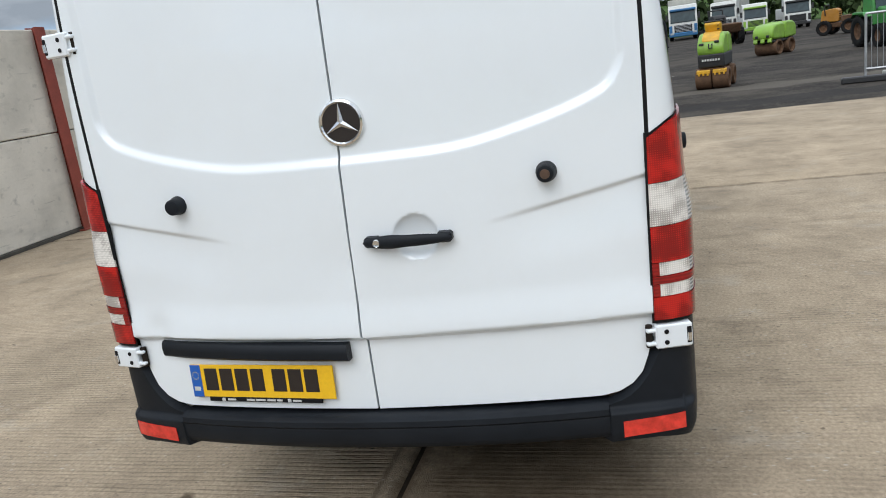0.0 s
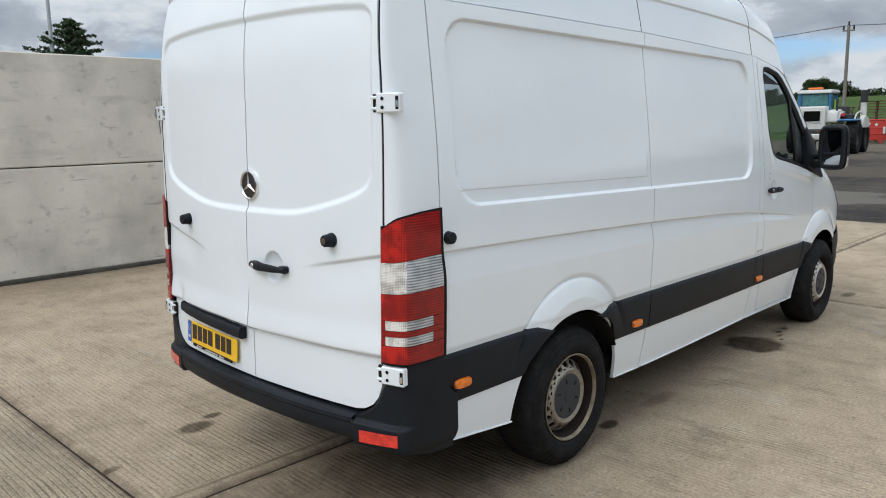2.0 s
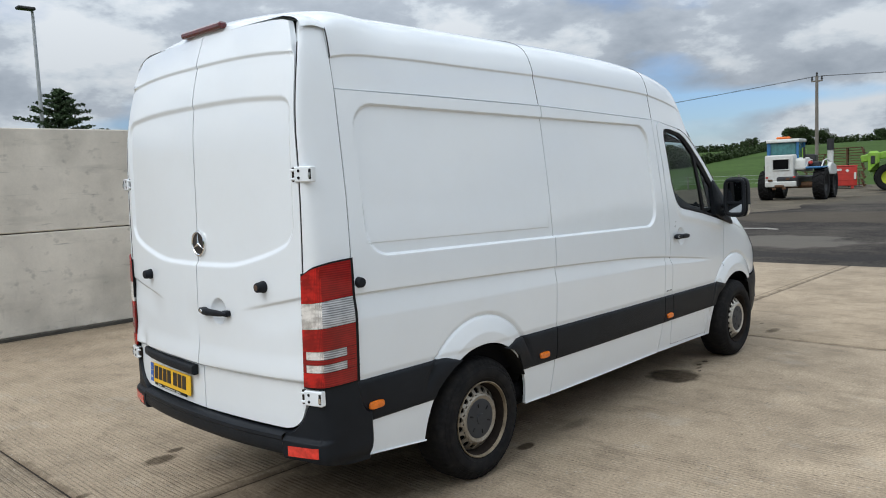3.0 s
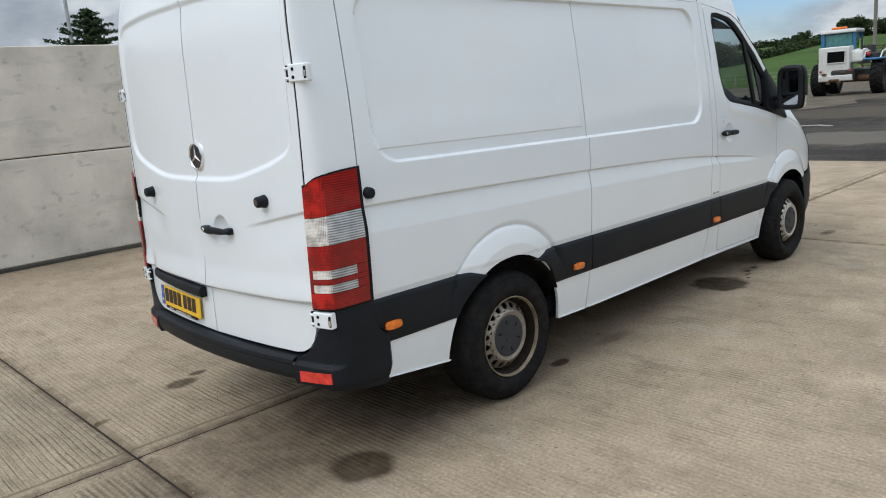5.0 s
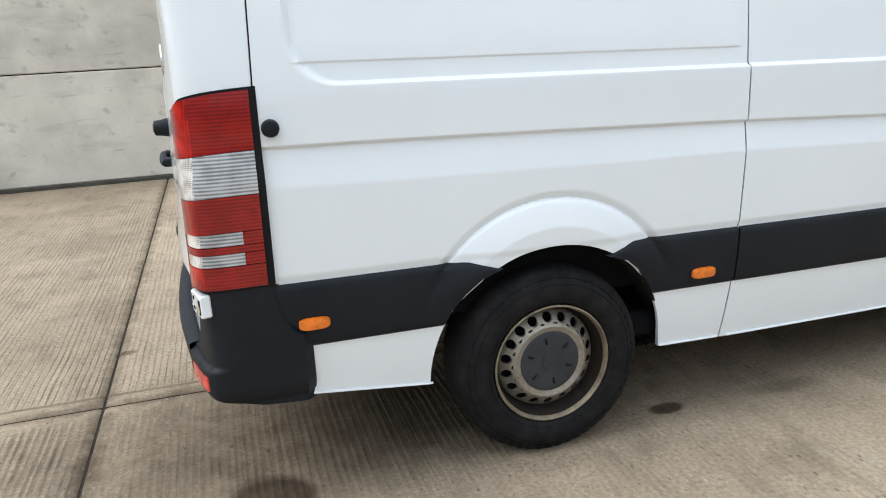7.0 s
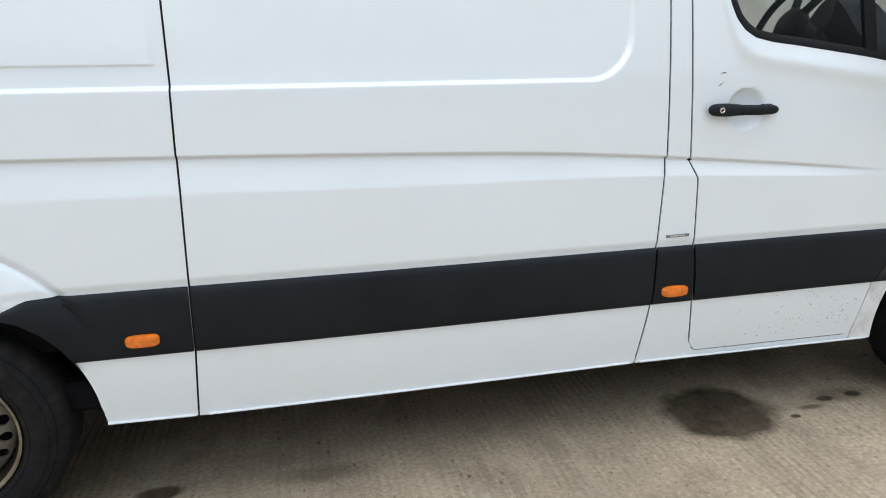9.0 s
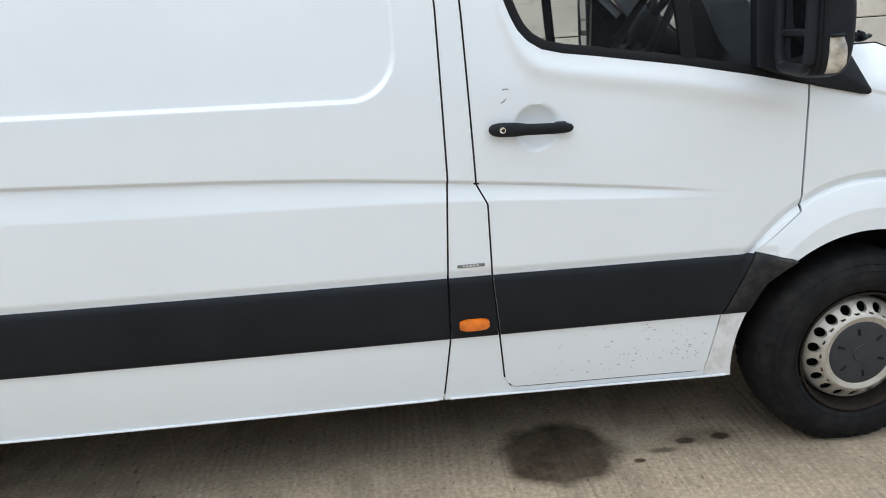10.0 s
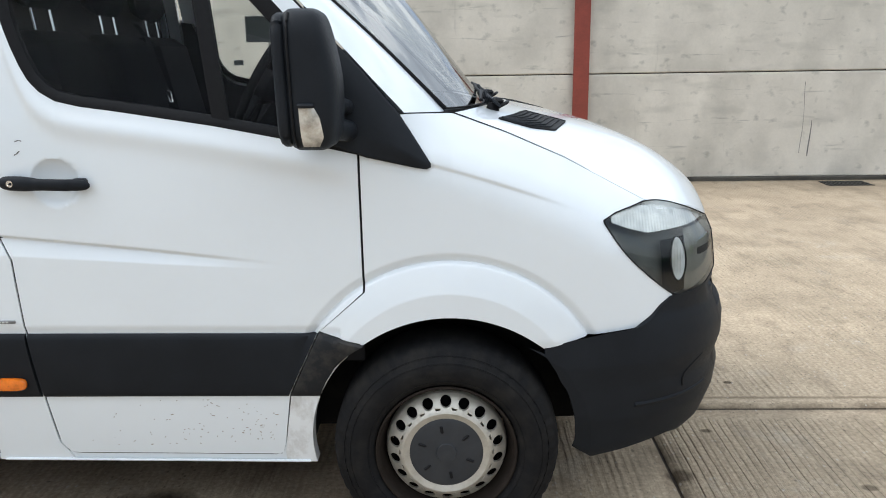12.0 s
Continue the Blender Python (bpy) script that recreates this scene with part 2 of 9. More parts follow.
CABIN = material("cabin_plastic", (0.008, 0.008, 0.0095), 0.7, spec=0.25, grain=0.15, grain_scale=200, blotch=0.2)
CLOTH = material("seat_cloth", (0.005, 0.0055, 0.007), 0.95, spec=0.1, grain=0.2, grain_scale=250, blotch=0.2)
SILVER_REFLECTOR = ribbed(material("lamp_reflector", (0.80, 0.80, 0.80), 0.25, metal=0.6, blotch=0.2, blotch_scale=25), 30, 0.35, 0.002, "X")
LAMP_HOUSING = material("lamp_housing", (0.085, 0.090, 0.088), 0.4, blotch=0.2, blotch_scale=15)
MIRROR_GLASS = material("mirror_silver", (0.52, 0.54, 0.56), 0.03, metal=1.0, blotch=0.1, blotch_scale=20)

# ---- building helpers ----


class Geo:
    """Collects vertices and faces for one mesh."""

    def __init__(self):
        self.v, self.f, self.flat = [], [], []

    def add(self, verts, faces, smooth=True):
        k = len(self.v)
        self.v.extend(tuple(float(c) for c in p) for p in verts)
        self.f.extend(tuple(i + k for i in f) for f in faces)
        self.flat.extend([smooth] * len(faces))
        return self

    def sheet(self, p, flip=False, closed_u=False, smooth=True):
        """p: array nu x nv x 3."""
        p = np.asarray(p)
        nu, nv = p.shape[:2]
        i, j = np.meshgrid(np.arange(nu if closed_u else nu - 1), np.arange(nv - 1), indexing="ij")
        a = i * nv + j
        b = ((i + 1) % nu) * nv + j
        q = np.stack([a, b, b + 1, a + 1] if not flip else [a, a + 1, b + 1, b], -1).reshape(-1, 4)
        return self.add(p.reshape(-1, 3), [tuple(r) for r in q.tolist()], smooth)

    def box(self, centre, size, bevel=0.0, turn=None):
        c, h = Vector(centre), [s / 2 for s in size]
        turn = turn or Matrix.Identity(3)
        if not bevel:
            vs = [Vector((sx * h[0], sy * h[1], sz * h[2])) for sx in (-1, 1) for sy in (-1, 1) for sz in (-1, 1)]
            fs = [(0, 1, 3, 2), (4, 6, 7, 5), (0, 4, 5, 1), (2, 3, 7, 6), (0, 2, 6, 4), (1, 5, 7, 3)]
            return self.add([c + turn @ v for v in vs], fs, False)
        bevel = min(bevel, min(h) * 0.95)
        vs, key = [], {}
        for sx in (-1, 1):
            for sy in (-1, 1):
                for sz in (-1, 1):
                    for ax in range(3):
                        s = (sx, sy, sz)
                        key[(s, ax)] = len(vs)
                        vs.append(Vector([s[k] * (h[k] - (0 if k == ax else bevel)) for k in range(3)]))
        fs = []
        for ax in range(3):
            o1, o2 = (ax + 1) % 3, (ax + 2) % 3
            for s in (-1, 1):
                loop = []
                for a, b in ((-1, -1), (1, -1), (1, 1), (-1, 1)):
                    t = [0, 0, 0]
                    t[ax], t[o1], t[o2] = s, a, b
                    loop.append(key[(tuple(t), ax)])
                fs.append(tuple(loop if s > 0 else loop[::-1]))
            for a in (-1, 1):
                for b in (-1, 1):
                    t0, t1 = [0, 0, 0], [0, 0, 0]
                    t0[ax], t0[o1], t0[o2] = -1, a, b
                    t1[ax], t1[o1], t1[o2] = 1, a, b
                    loop = (key[(tuple(t0), o1)], key[(tuple(t1), o1)], key[(tuple(t1), o2)], key[(tuple(t0), o2)])
                    fs.append(loop if a * b > 0 else loop[::-1])
        for sx in (-1, 1):
            for sy in (-1, 1):
                for sz in (-1, 1):
                    s = (sx, sy, sz)
                    loop = (key[(s, 0)], key[(s, 1)], key[(s, 2)])
                    fs.append(loop if sx * sy * sz > 0 else loop[::-1])
        return self.add([c + turn @ v for v in vs], fs, False)

    def lathe(self, profile, segs=48, centre=(0, 0, 0), axis="Y", arc=(0, 360), smooth=True):
        """profile: (radius, along) pairs, turned about the axis."""
        full = arc[1] - arc[0] >= 360
        ang = np.radians(np.linspace(arc[0], arc[1], segs, endpoint=not full))
        r, h = np.array(profile, float).T
        p = np.zeros((len(ang), len(r), 3))
        a, b, c = {"Y": (0, 2, 1), "Z": (0, 1, 2), "X": (1, 2, 0)}[axis]
        p[..., a] = np.cos(ang)[:, None] * r[None]
        p[..., b] = np.sin(ang)[:, None] * r[None]
        p[..., c] = h[None]
        return self.sheet(p + np.array(centre), closed_u=full, smooth=smooth)

    def tube(self, pts, radius, segs=10, close=False, taper=None):
        pts = [Vector(p) for p in pts]
        rings, n = [], len(pts)
        for i, p in enumerate(pts):
            if close:
                d = pts[(i + 1) % n] - pts[i - 1]
            else:
                d = pts[min(i + 1, n - 1)] - pts[max(i - 1, 0)]
            d.normalize()
            u = d.cross(Vector((0, 0, 1)) if abs(d.z) < 0.9 else Vector((1, 0, 0))).normalized()
            w = d.cross(u)
            r = radius if taper is None else radius * (1 + (taper - 1) * i / max(1, n - 1))
            rings.append([p + r * (math.cos(a) * u + math.sin(a) * w) for a in [2 * math.pi * k / segs for k in range(segs)]])
        arr = np.array([[tuple(q) for q in ring] + [tuple(ring[0])] for ring in rings])
        self.sheet(arr, closed_u=close)
        if not close:
            for ring, rev in ((rings[0], False), (rings[-1], True)):
                self.add(ring, [tuple(range(segs))[:: -1 if rev else 1]], False)
        return self

    def prism(self, loop, depth, axis=1, smooth=False):
        """A flat outline of 3D points, pushed along an axis by depth."""
        n = len(loop)
        a = [Vector(p) for p in loop]
        d = Vector([depth if k == axis else 0 for k in range(3)])
        fs = [tuple(range(n)), tuple(range(2 * n - 1, n - 1, -1))] + [(i, i + n, (i + 1) % n + n, (i + 1) % n) for i in range(n)]
        return self.add(a + [p + d for p in a], fs, smooth)

    def mesh(self, name, mat, weld=True):
        me = bpy.data.meshes.new(name)
        me.from_pydata(self.v, [], self.f)
        me.polygons.foreach_set("use_smooth", self.flat)
        me.materials.append(mat)
        if weld and len(self.v) < 200000:
            bm = bmesh.new()
            bm.from_mesh(me)
            bmesh.ops.remove_doubles(bm, verts=bm.verts, dist=0.00001)
            bm.to_mesh(me)
            bm.free()
            me.set_sharp_from_angle(angle=radians(38))
        me.update()
        return me


def part(name, geo, mat, parent=None, label="", at=None):
    ob = new(name, geo.mesh(name, mat))
    if parent is not None:
        ob.parent = parent
    if at is not None:
        ob.matrix_basis = at
    if label:
        tagged(ob, label)
    return ob


def spline(xs, ys):
    """A natural cubic through the points."""
    xs, ys = np.array(xs, float), np.array(ys, float)
    n = len(xs)
    h = np.diff(xs)
    a = np.zeros((n, n))
    r = np.zeros(n)
    a[0, 0] = a[-1, -1] = 1
    for i in range(1, n - 1):
        a[i, i - 1], a[i, i], a[i, i + 1] = h[i - 1], 2 * (h[i - 1] + h[i]), h[i]
        r[i] = 3 * ((ys[i + 1] - ys[i]) / h[i] - (ys[i] - ys[i - 1]) / h[i - 1])
    c = np.linalg.solve(a, r)
    b = (ys[1:] - ys[:-1]) / h - h * (2 * c[:-1] + c[1:]) / 3
    d = (c[1:] - c[:-1]) / (3 * h)

    def f(x):
        x = np.asarray(x, float)
        k = np.clip(np.searchsorted(xs, x) - 1, 0, n - 2)
        t = x - xs[k]
        return ys[k] + t * (b[k] + t * (c[k] + t * d[k]))

    return f


def line(*pts):
    xs, ys = zip(*pts)
    return lambda x: np.interp(x, xs, ys)


def ease(a, b, x):
    t = np.clip((np.asarray(x, float) - a) / (b - a), 0, 1)
    return t * t * (3 - 2 * t)


# ---- ground ----
def ground_material():
    """Tined concrete: ribs across the slabs, smooth margins at the joints, oil stains, painted shade."""
    m = material("tined_concrete", (0.42, 0.335, 0.241), 0.92, blotch=0.15, blotch_scale=1.3, grain=0.26, grain_scale=60, spec=0.08)
    n, l = m.node_tree.nodes, m.node_tree.links
    b = n["Principled BSDF"]
    geo = n.new("ShaderNodeNewGeometry")
    sep = n.new("ShaderNodeSeparateXYZ")
    l.new(geo.outputs["Position"], sep.inputs["Vector"])

    def math_node(op, a, c=None, clamp=False):
        k = n.new("ShaderNodeMath")
        k.operation, k.use_clamp = op, clamp
        for s, v in zip(k.inputs, (a, c)):
            if v is None:
                continue
            if isinstance(v, (int, float)):
                s.default_value = v
            else:
                l.new(v, s)
        return k.outputs[0]

    # ribs run along y; their wander comes from low noise
    wob = n.new("ShaderNodeTexNoise")
    wob.inputs["Scale"].default_value, wob.inputs["Detail"].default_value = 1.7, 3
    l.new(geo.outputs["Position"], wob.inputs["Vector"])
    xx = math_node("ADD", math_node("ADD", sep.outputs["X"], math_node("MULTIPLY", wob.outputs["Fac"], 0.03)), math_node("MULTIPLY", sep.outputs["Y"], -0.02))
    ribs = n.new("ShaderNodeTexNoise")
    ribs.noise_dimensions = "1D"
    ribs.inputs["Scale"].default_value, ribs.inputs["Detail"].default_value = 44, 1.5
    l.new(xx, ribs.inputs["W"])
    wave = math_node("SINE", math_node("MULTIPLY", math_node("ADD", xx, math_node("MULTIPLY", ribs.outputs["Fac"], 0.012)), 2 * math.pi / 0.031))
    notch = math_node("POWER", math_node("ADD", math_node("MULTIPLY", wave, -0.5), 0.5), 5.0)
    crisp = math_node("SUBTRACT", math_node("ADD", math_node("MULTIPLY", ribs.outputs["Fac"], 0.5), 0.42), math_node("MULTIPLY", notch, 0.55))
    worn = math_node("ADD", math_node("MULTIPLY", wave, 0.26), math_node("MULTIPLY", ribs.outputs["Fac"], 1.15))
    # the slabs by the wall keep their ribs, those under the wheels are worn
    keep = n.new("ShaderNodeMapRange")
    keep.inputs["From Min"].default_value, keep.inputs["From Max"].default_value = 0.13, 0.15
    l.new(math_node("ADD", sep.outputs["Y"], math_node("MULTIPLY", sep.outputs["X"], 0.0145)), keep.inputs["Value"])
    near = n.new("ShaderNodeMapRange")
    near.inputs["From Min"].default_value, near.inputs["From Max"].default_value = 5.76, 5.74
    l.new(sep.outputs["X"], near.inputs["Value"])
    # beyond the cross joint it is the other way about
    flip = math_node("SUBTRACT", 1.0, near.outputs["Result"])
    kept = math_node("ADD", math_node("MULTIPLY", keep.outputs["Result"], near.outputs["Result"]), math_node("MULTIPLY", math_node("SUBTRACT", 1.0, keep.outputs["Result"]), flip))
    rib = math_node("ADD", math_node("MULTIPLY", crisp, kept), math_node("MULTIPLY", worn, math_node("SUBTRACT", 1.0, kept)))
    # margins along the joints are trowelled smooth
    gx = math_node("ABSOLUTE", math_node("SUBTRACT", math_node("FRACT", math_node("DIVIDE", math_node("ADD", math_node("ADD", sep.outputs["X"], 0.40), math_node("MULTIPLY", sep.outputs["Y"], -0.012)), 6.15)), 0.5))
    gy = math_node("ABSOLUTE", math_node("SUBTRACT", math_node("FRACT", math_node("DIVIDE", math_node("ADD", math_node("SUBTRACT", sep.outputs["Y"], 0.14), math_node("MULTIPLY", sep.outputs["X"], 0.0145)), 6.2)), 0.5))
    spread = n.new("ShaderNodeTexNoise")
    spread.inputs["Scale"].default_value, spread.inputs["Detail"].default_value, spread.inputs["Roughness"].default_value = 7.0, 8, 0.7
    l.new(geo.outputs["Position"], spread.inputs["Vector"])
    patch = n.new("ShaderNodeTexNoise")
    patch.inputs["Scale"].default_value, patch.inputs["Detail"].default_value = 2.2, 5
    l.new(geo.outputs["Position"], patch.inputs["Vector"])
    my = n.new("ShaderNodeMapRange")
    my.inputs["From Min"].default_value, my.inputs["From Max"].default_value = 0.484, 0.478
    l.new(gy, my.inputs["Value"])
    mxr = n.new("ShaderNodeMapRange")
    mxr.inputs["From Min"].default_value, mxr.inputs["From Max"].default_value = 0.499, 0.493
    l.new(gx, mxr.inputs["Value"])
    wear = n.new("ShaderNodeMapRange")
    wear.inputs["From Min"].default_value, wear.inputs["From Max"].default_value = 0.60, 0.36
    wear.inputs["To Min"].default_value, wear.inputs["To Max"].default_value = 0.34, 1.1
    l.new(patch.outputs["Fac"], wear.inputs["Value"])
    rub = math_node("ADD", math_node("MULTIPLY", kept, 0.75), math_node("MULTIPLY", math_node("SUBTRACT", 1.0, math_node("MULTIPLY", kept, 0.75)), math_node("MULTIPLY", wear.outputs["Result"], 0.75)))
    # the tines bit unevenly: each rib comes and goes along its length
    bite = n.new("ShaderNodeTexNoise")
    bite.inputs["Scale"].default_value, bite.inputs["Detail"].default_value, bite.inputs["Roughness"].default_value = 1.0, 5, 0.65
    bmap = n.new("ShaderNodeMapping")
    bmap.inputs["Scale"].default_value = (16, 4.5, 1)
    l.new(geo.outputs["Position"], bmap.inputs["Vector"])
    l.new(bmap.outputs["Vector"], bite.inputs["Vector"])
    uneven = n.new("ShaderNodeMapRange")
    uneven.inputs["From Min"].default_value, uneven.inputs["From Max"].default_value = 0.34, 0.62
    uneven.inputs["To Min"].default_value, uneven.inputs["To Max"].default_value = 0.25, 1.1
    l.new(bite.outputs["Fac"], uneven.inputs["Value"])
    amount = math_node("MULTIPLY", math_node("MULTIPLY", math_node("MULTIPLY", my.outputs["Result"], mxr.outputs["Result"]), rub), uneven.outputs["Result"])
    fine = n.new("ShaderNodeTexNoise")
    fine.inputs["Scale"].default_value, fine.inputs["Detail"].default_value = 180, 4
    l.new(geo.outputs["Position"], fine.inputs["Vector"])
    height = math_node("ADD", math_node("MULTIPLY", rib, amount), math_node("MULTIPLY", fine.outputs["Fac"], 0.35))
    bp = n.new("ShaderNodeBump")
    bp.inputs["Strength"].default_value, bp.inputs["Distance"].default_value = 1.0, 0.0105
    l.new(height, bp.inputs["Height"])
    l.new(bp.outputs["Normal"], b.inputs["Normal"])
    # dirt held in the grooves
    groove = n.new("ShaderNodeMapRange")
    groove.inputs["From Min"].default_value, groove.inputs["From Max"].default_value = 0.72, 0.35
    groove.inputs["To Min"].default_value, groove.inputs["To Max"].default_value = 0, 0.28
    l.new(rib, groove.inputs["Value"])
    base = b.inputs["Base Color"].links[0].from_socket
    mixd = n.new("ShaderNodeMix")
    mixd.data_type = "RGBA"
    l.new(math_node("MULTIPLY", groove.outputs["Result"], amount), mixd.inputs["Factor"])
    l.new(base, mixd.inputs["A"])
    mixd.inputs["B"].default_value = (0.16, 0.125, 0.088, 1)
    col = mixd.outputs["Result"]
    # the slabs ahead of the van are a little lighter in colour
    ahead_tone = n.new("ShaderNodeMapRange")
    ahead_tone.interpolation_type = "SMOOTHSTEP"
    ahead_tone.inputs["From Min"].default_value, ahead_tone.inputs["From Max"].default_value = 1.2, 4.8
    ahead_tone.inputs["To Min"].default_value, ahead_tone.inputs["To Max"].default_value = 0.94, 1.03
    l.new(math_node("ADD", sep.outputs["X"], math_node("MULTIPLY", math_node("SUBTRACT", patch.outputs["Fac"], 0.5), 3.0)), ahead_tone.inputs["Value"])
    mixc = n.new("ShaderNodeMix")
    mixc.data_type, mixc.blend_type = "RGBA", "MULTIPLY"
    mixc.inputs["Factor"].default_value = 1
    l.new(col, mixc.inputs["A"])
    l.new(ahead_tone.outputs["Result"], mixc.inputs["B"])
    col = mixc.outputs["Result"]
    # worn-in dirt: ragged films, and a darker border along the joints
    for scale, stretch, lo, hi, top, tone in ((1.1, (1, 1, 1), 0.48, 0.64, 0.50, (0.21, 0.168, 0.122, 1)), (5.0, (1, 0.45, 1), 0.51, 0.64, 0.42, (0.165, 0.132, 0.098, 1)), (2.3, (1, 0.7, 1), 0.56, 0.70, 0.30, (0.47, 0.44, 0.385, 1))):
        mpd = n.new("ShaderNodeMapping")
        mpd.inputs["Scale"].default_value, mpd.inputs["Location"].default_value = stretch, (scale, 3.7, 0)
        l.new(geo.outputs["Position"], mpd.inputs["Vector"])
        film = n.new("ShaderNodeTexNoise")
        film.inputs["Scale"].default_value, film.inputs["Detail"].default_value, film.inputs["Roughness"].default_value = scale, 12, 0.74
        l.new(mpd.outputs["Vector"], film.inputs["Vector"])
        fm = n.new("ShaderNodeMapRange")
        fm.inputs["From Min"].default_value, fm.inputs["From Max"].default_value, fm.inputs["To Max"].default_value = lo, hi, top
        l.new(film.outputs["Fac"], fm.inputs["Value"])
        mf = n.new("ShaderNodeMix")
        mf.data_type = "RGBA"
        l.new(fm.outputs["Result"], mf.inputs["Factor"])
        l.new(col, mf.inputs["A"])
        mf.inputs["B"].default_value = tone
        col = mf.outputs["Result"]
    brd = n.new("ShaderNodeMapRange")
    brd.inputs["From Min"].default_value, brd.inputs["From Max"].default_value, brd.inputs["To Max"].default_value = 0.490, 0.500, 0.75
    l.new(math_node("ADD", math_node("MAXIMUM", gx, gy), math_node("MULTIPLY", math_node("SUBTRACT", spread.outputs["Fac"], 0.5), 0.030)), brd.inputs["Value"])
    mixb = n.new("ShaderNodeMix")
    mixb.data_type = "RGBA"
    l.new(brd.outputs["Result"], mixb.inputs["Factor"])
    l.new(col, mixb.inputs["A"])
    mixb.inputs["B"].default_value = (0.125, 0.095, 0.066, 1)
    col = mixb.outputs["Result"]
    # trowel mark along the far margin of the long joint
    mark = n.new("ShaderNodeMapRange")
    mark.inputs["From Min"].default_value, mark.inputs["From Max"].default_value, mark.inputs["To Max"].default_value = 0.0030, 0.0008, 0.85
    l.new(math_node("ABSOLUTE", math_node("SUBTRACT", math_node("ADD", gy, math_node("MULTIPLY", math_node("SUBTRACT", spread.outputs["Fac"], 0.5), 0.003)), 0.4845)), mark.inputs["Value"])
    mixt = n.new("ShaderNodeMix")
    mixt.data_type = "RGBA"
    l.new(math_node("MULTIPLY", math_node("MULTIPLY", mark.outputs["Result"], keep.outputs["Result"]), math_node("ADD", spread.outputs["Fac"], 0.2)), mixt.inputs["Factor"])
    l.new(col, mixt.inputs["A"])
    mixt.inputs["B"].default_value = (0.13, 0.098, 0.066, 1)
    col = mixt.outputs["Result"]
    # dark specks and small scars
    sp = n.new("ShaderNodeTexVoronoi")
    sp.inputs["Scale"].default_value = 3.2
    spj = n.new("ShaderNodeTexNoise")
    spj.inputs["Scale"].default_value, spj.inputs["Detail"].default_value = 26, 4
    l.new(geo.outputs["Position"], spj.inputs["Vector"])
    l.new(geo.outputs["Position"], sp.inputs["Vector"])
    spm = n.new("ShaderNodeMapRange")
    spm.inputs["From Min"].default_value, spm.inputs["From Max"].default_value = 0.036, 0.020
    spm.inputs["To Max"].default_value = 0.65
    l.new(math_node("ADD", sp.outputs["Distance"], math_node("MULTIPLY", math_node("SUBTRACT", spj.outputs["Fac"], 0.45), 0.16)), spm.inputs["Value"])
    mixs = n.new("ShaderNodeMix")
    mixs.data_type = "RGBA"
    l.new(spm.outputs["Result"], mixs.inputs["Factor"])
    l.new(col, mixs.inputs["A"])
    mixs.inputs["B"].default_value = (0.07, 0.055, 0.042, 1)
    col = mixs.outputs["Result"]
    # fine dark grit and pale scuffs
    for scale, lo, hi, top, tone, jitter in ((17.0, 0.12, 0.07, 0.60, (0.075, 0.062, 0.05, 1), 0.30), (42.0, 0.19, 0.11, 0.50, (0.10, 0.085, 0.07, 1), 0.35), (30.0, 0.17, 0.09, 0.45, (0.56, 0.52, 0.46, 1), 0.35)):
        vo = n.new("ShaderNodeTexVoronoi")
        vo.inputs["Scale"].default_value = scale
        st = n.new("ShaderNodeMapping")
        st.inputs["Scale"].default_value = (1.0, 0.5, 1.0)
        st.inputs["Location"].default_value = (scale, 0, 0)
        l.new(geo.outputs["Position"], st.inputs["Vector"])
        l.new(st.outputs["Vector"], vo.inputs["Vector"])
        jn = n.new("ShaderNodeTexNoise")
        jn.inputs["Scale"].default_value, jn.inputs["Detail"].default_value = 2.6, 5
        l.new(st.outputs["Vector"], jn.inputs["Vector"])
        gm = n.new("ShaderNodeMapRange")
        gm.inputs["From Min"].default_value, gm.inputs["From Max"].default_value, gm.inputs["To Max"].default_value = lo, hi, top
        l.new(math_node("ADD", vo.outputs["Distance"], math_node("MULTIPLY", math_node("SUBTRACT", jn.outputs["Fac"], 0.42), jitter)), gm.inputs["Value"])
        mg = n.new("ShaderNodeMix")
        mg.data_type = "RGBA"
        l.new(gm.outputs["Result"], mg.inputs["Factor"])
        l.new(col, mg.inputs["A"])
        mg.inputs["B"].default_value = tone
        col = mg.outputs["Result"]
    # oil stains and shade painted under the van's rear: centre, radii, edge softness, strength
    edge = n.new("ShaderNodeTexNoise")
    edge.inputs["Scale"].default_value, edge.inputs["Detail"].default_value = 9, 9
    l.new(geo.outputs["Position"], edge.inputs["Vector"])
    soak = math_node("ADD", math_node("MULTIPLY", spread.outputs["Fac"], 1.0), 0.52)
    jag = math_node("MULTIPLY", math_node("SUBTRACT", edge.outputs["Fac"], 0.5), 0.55)
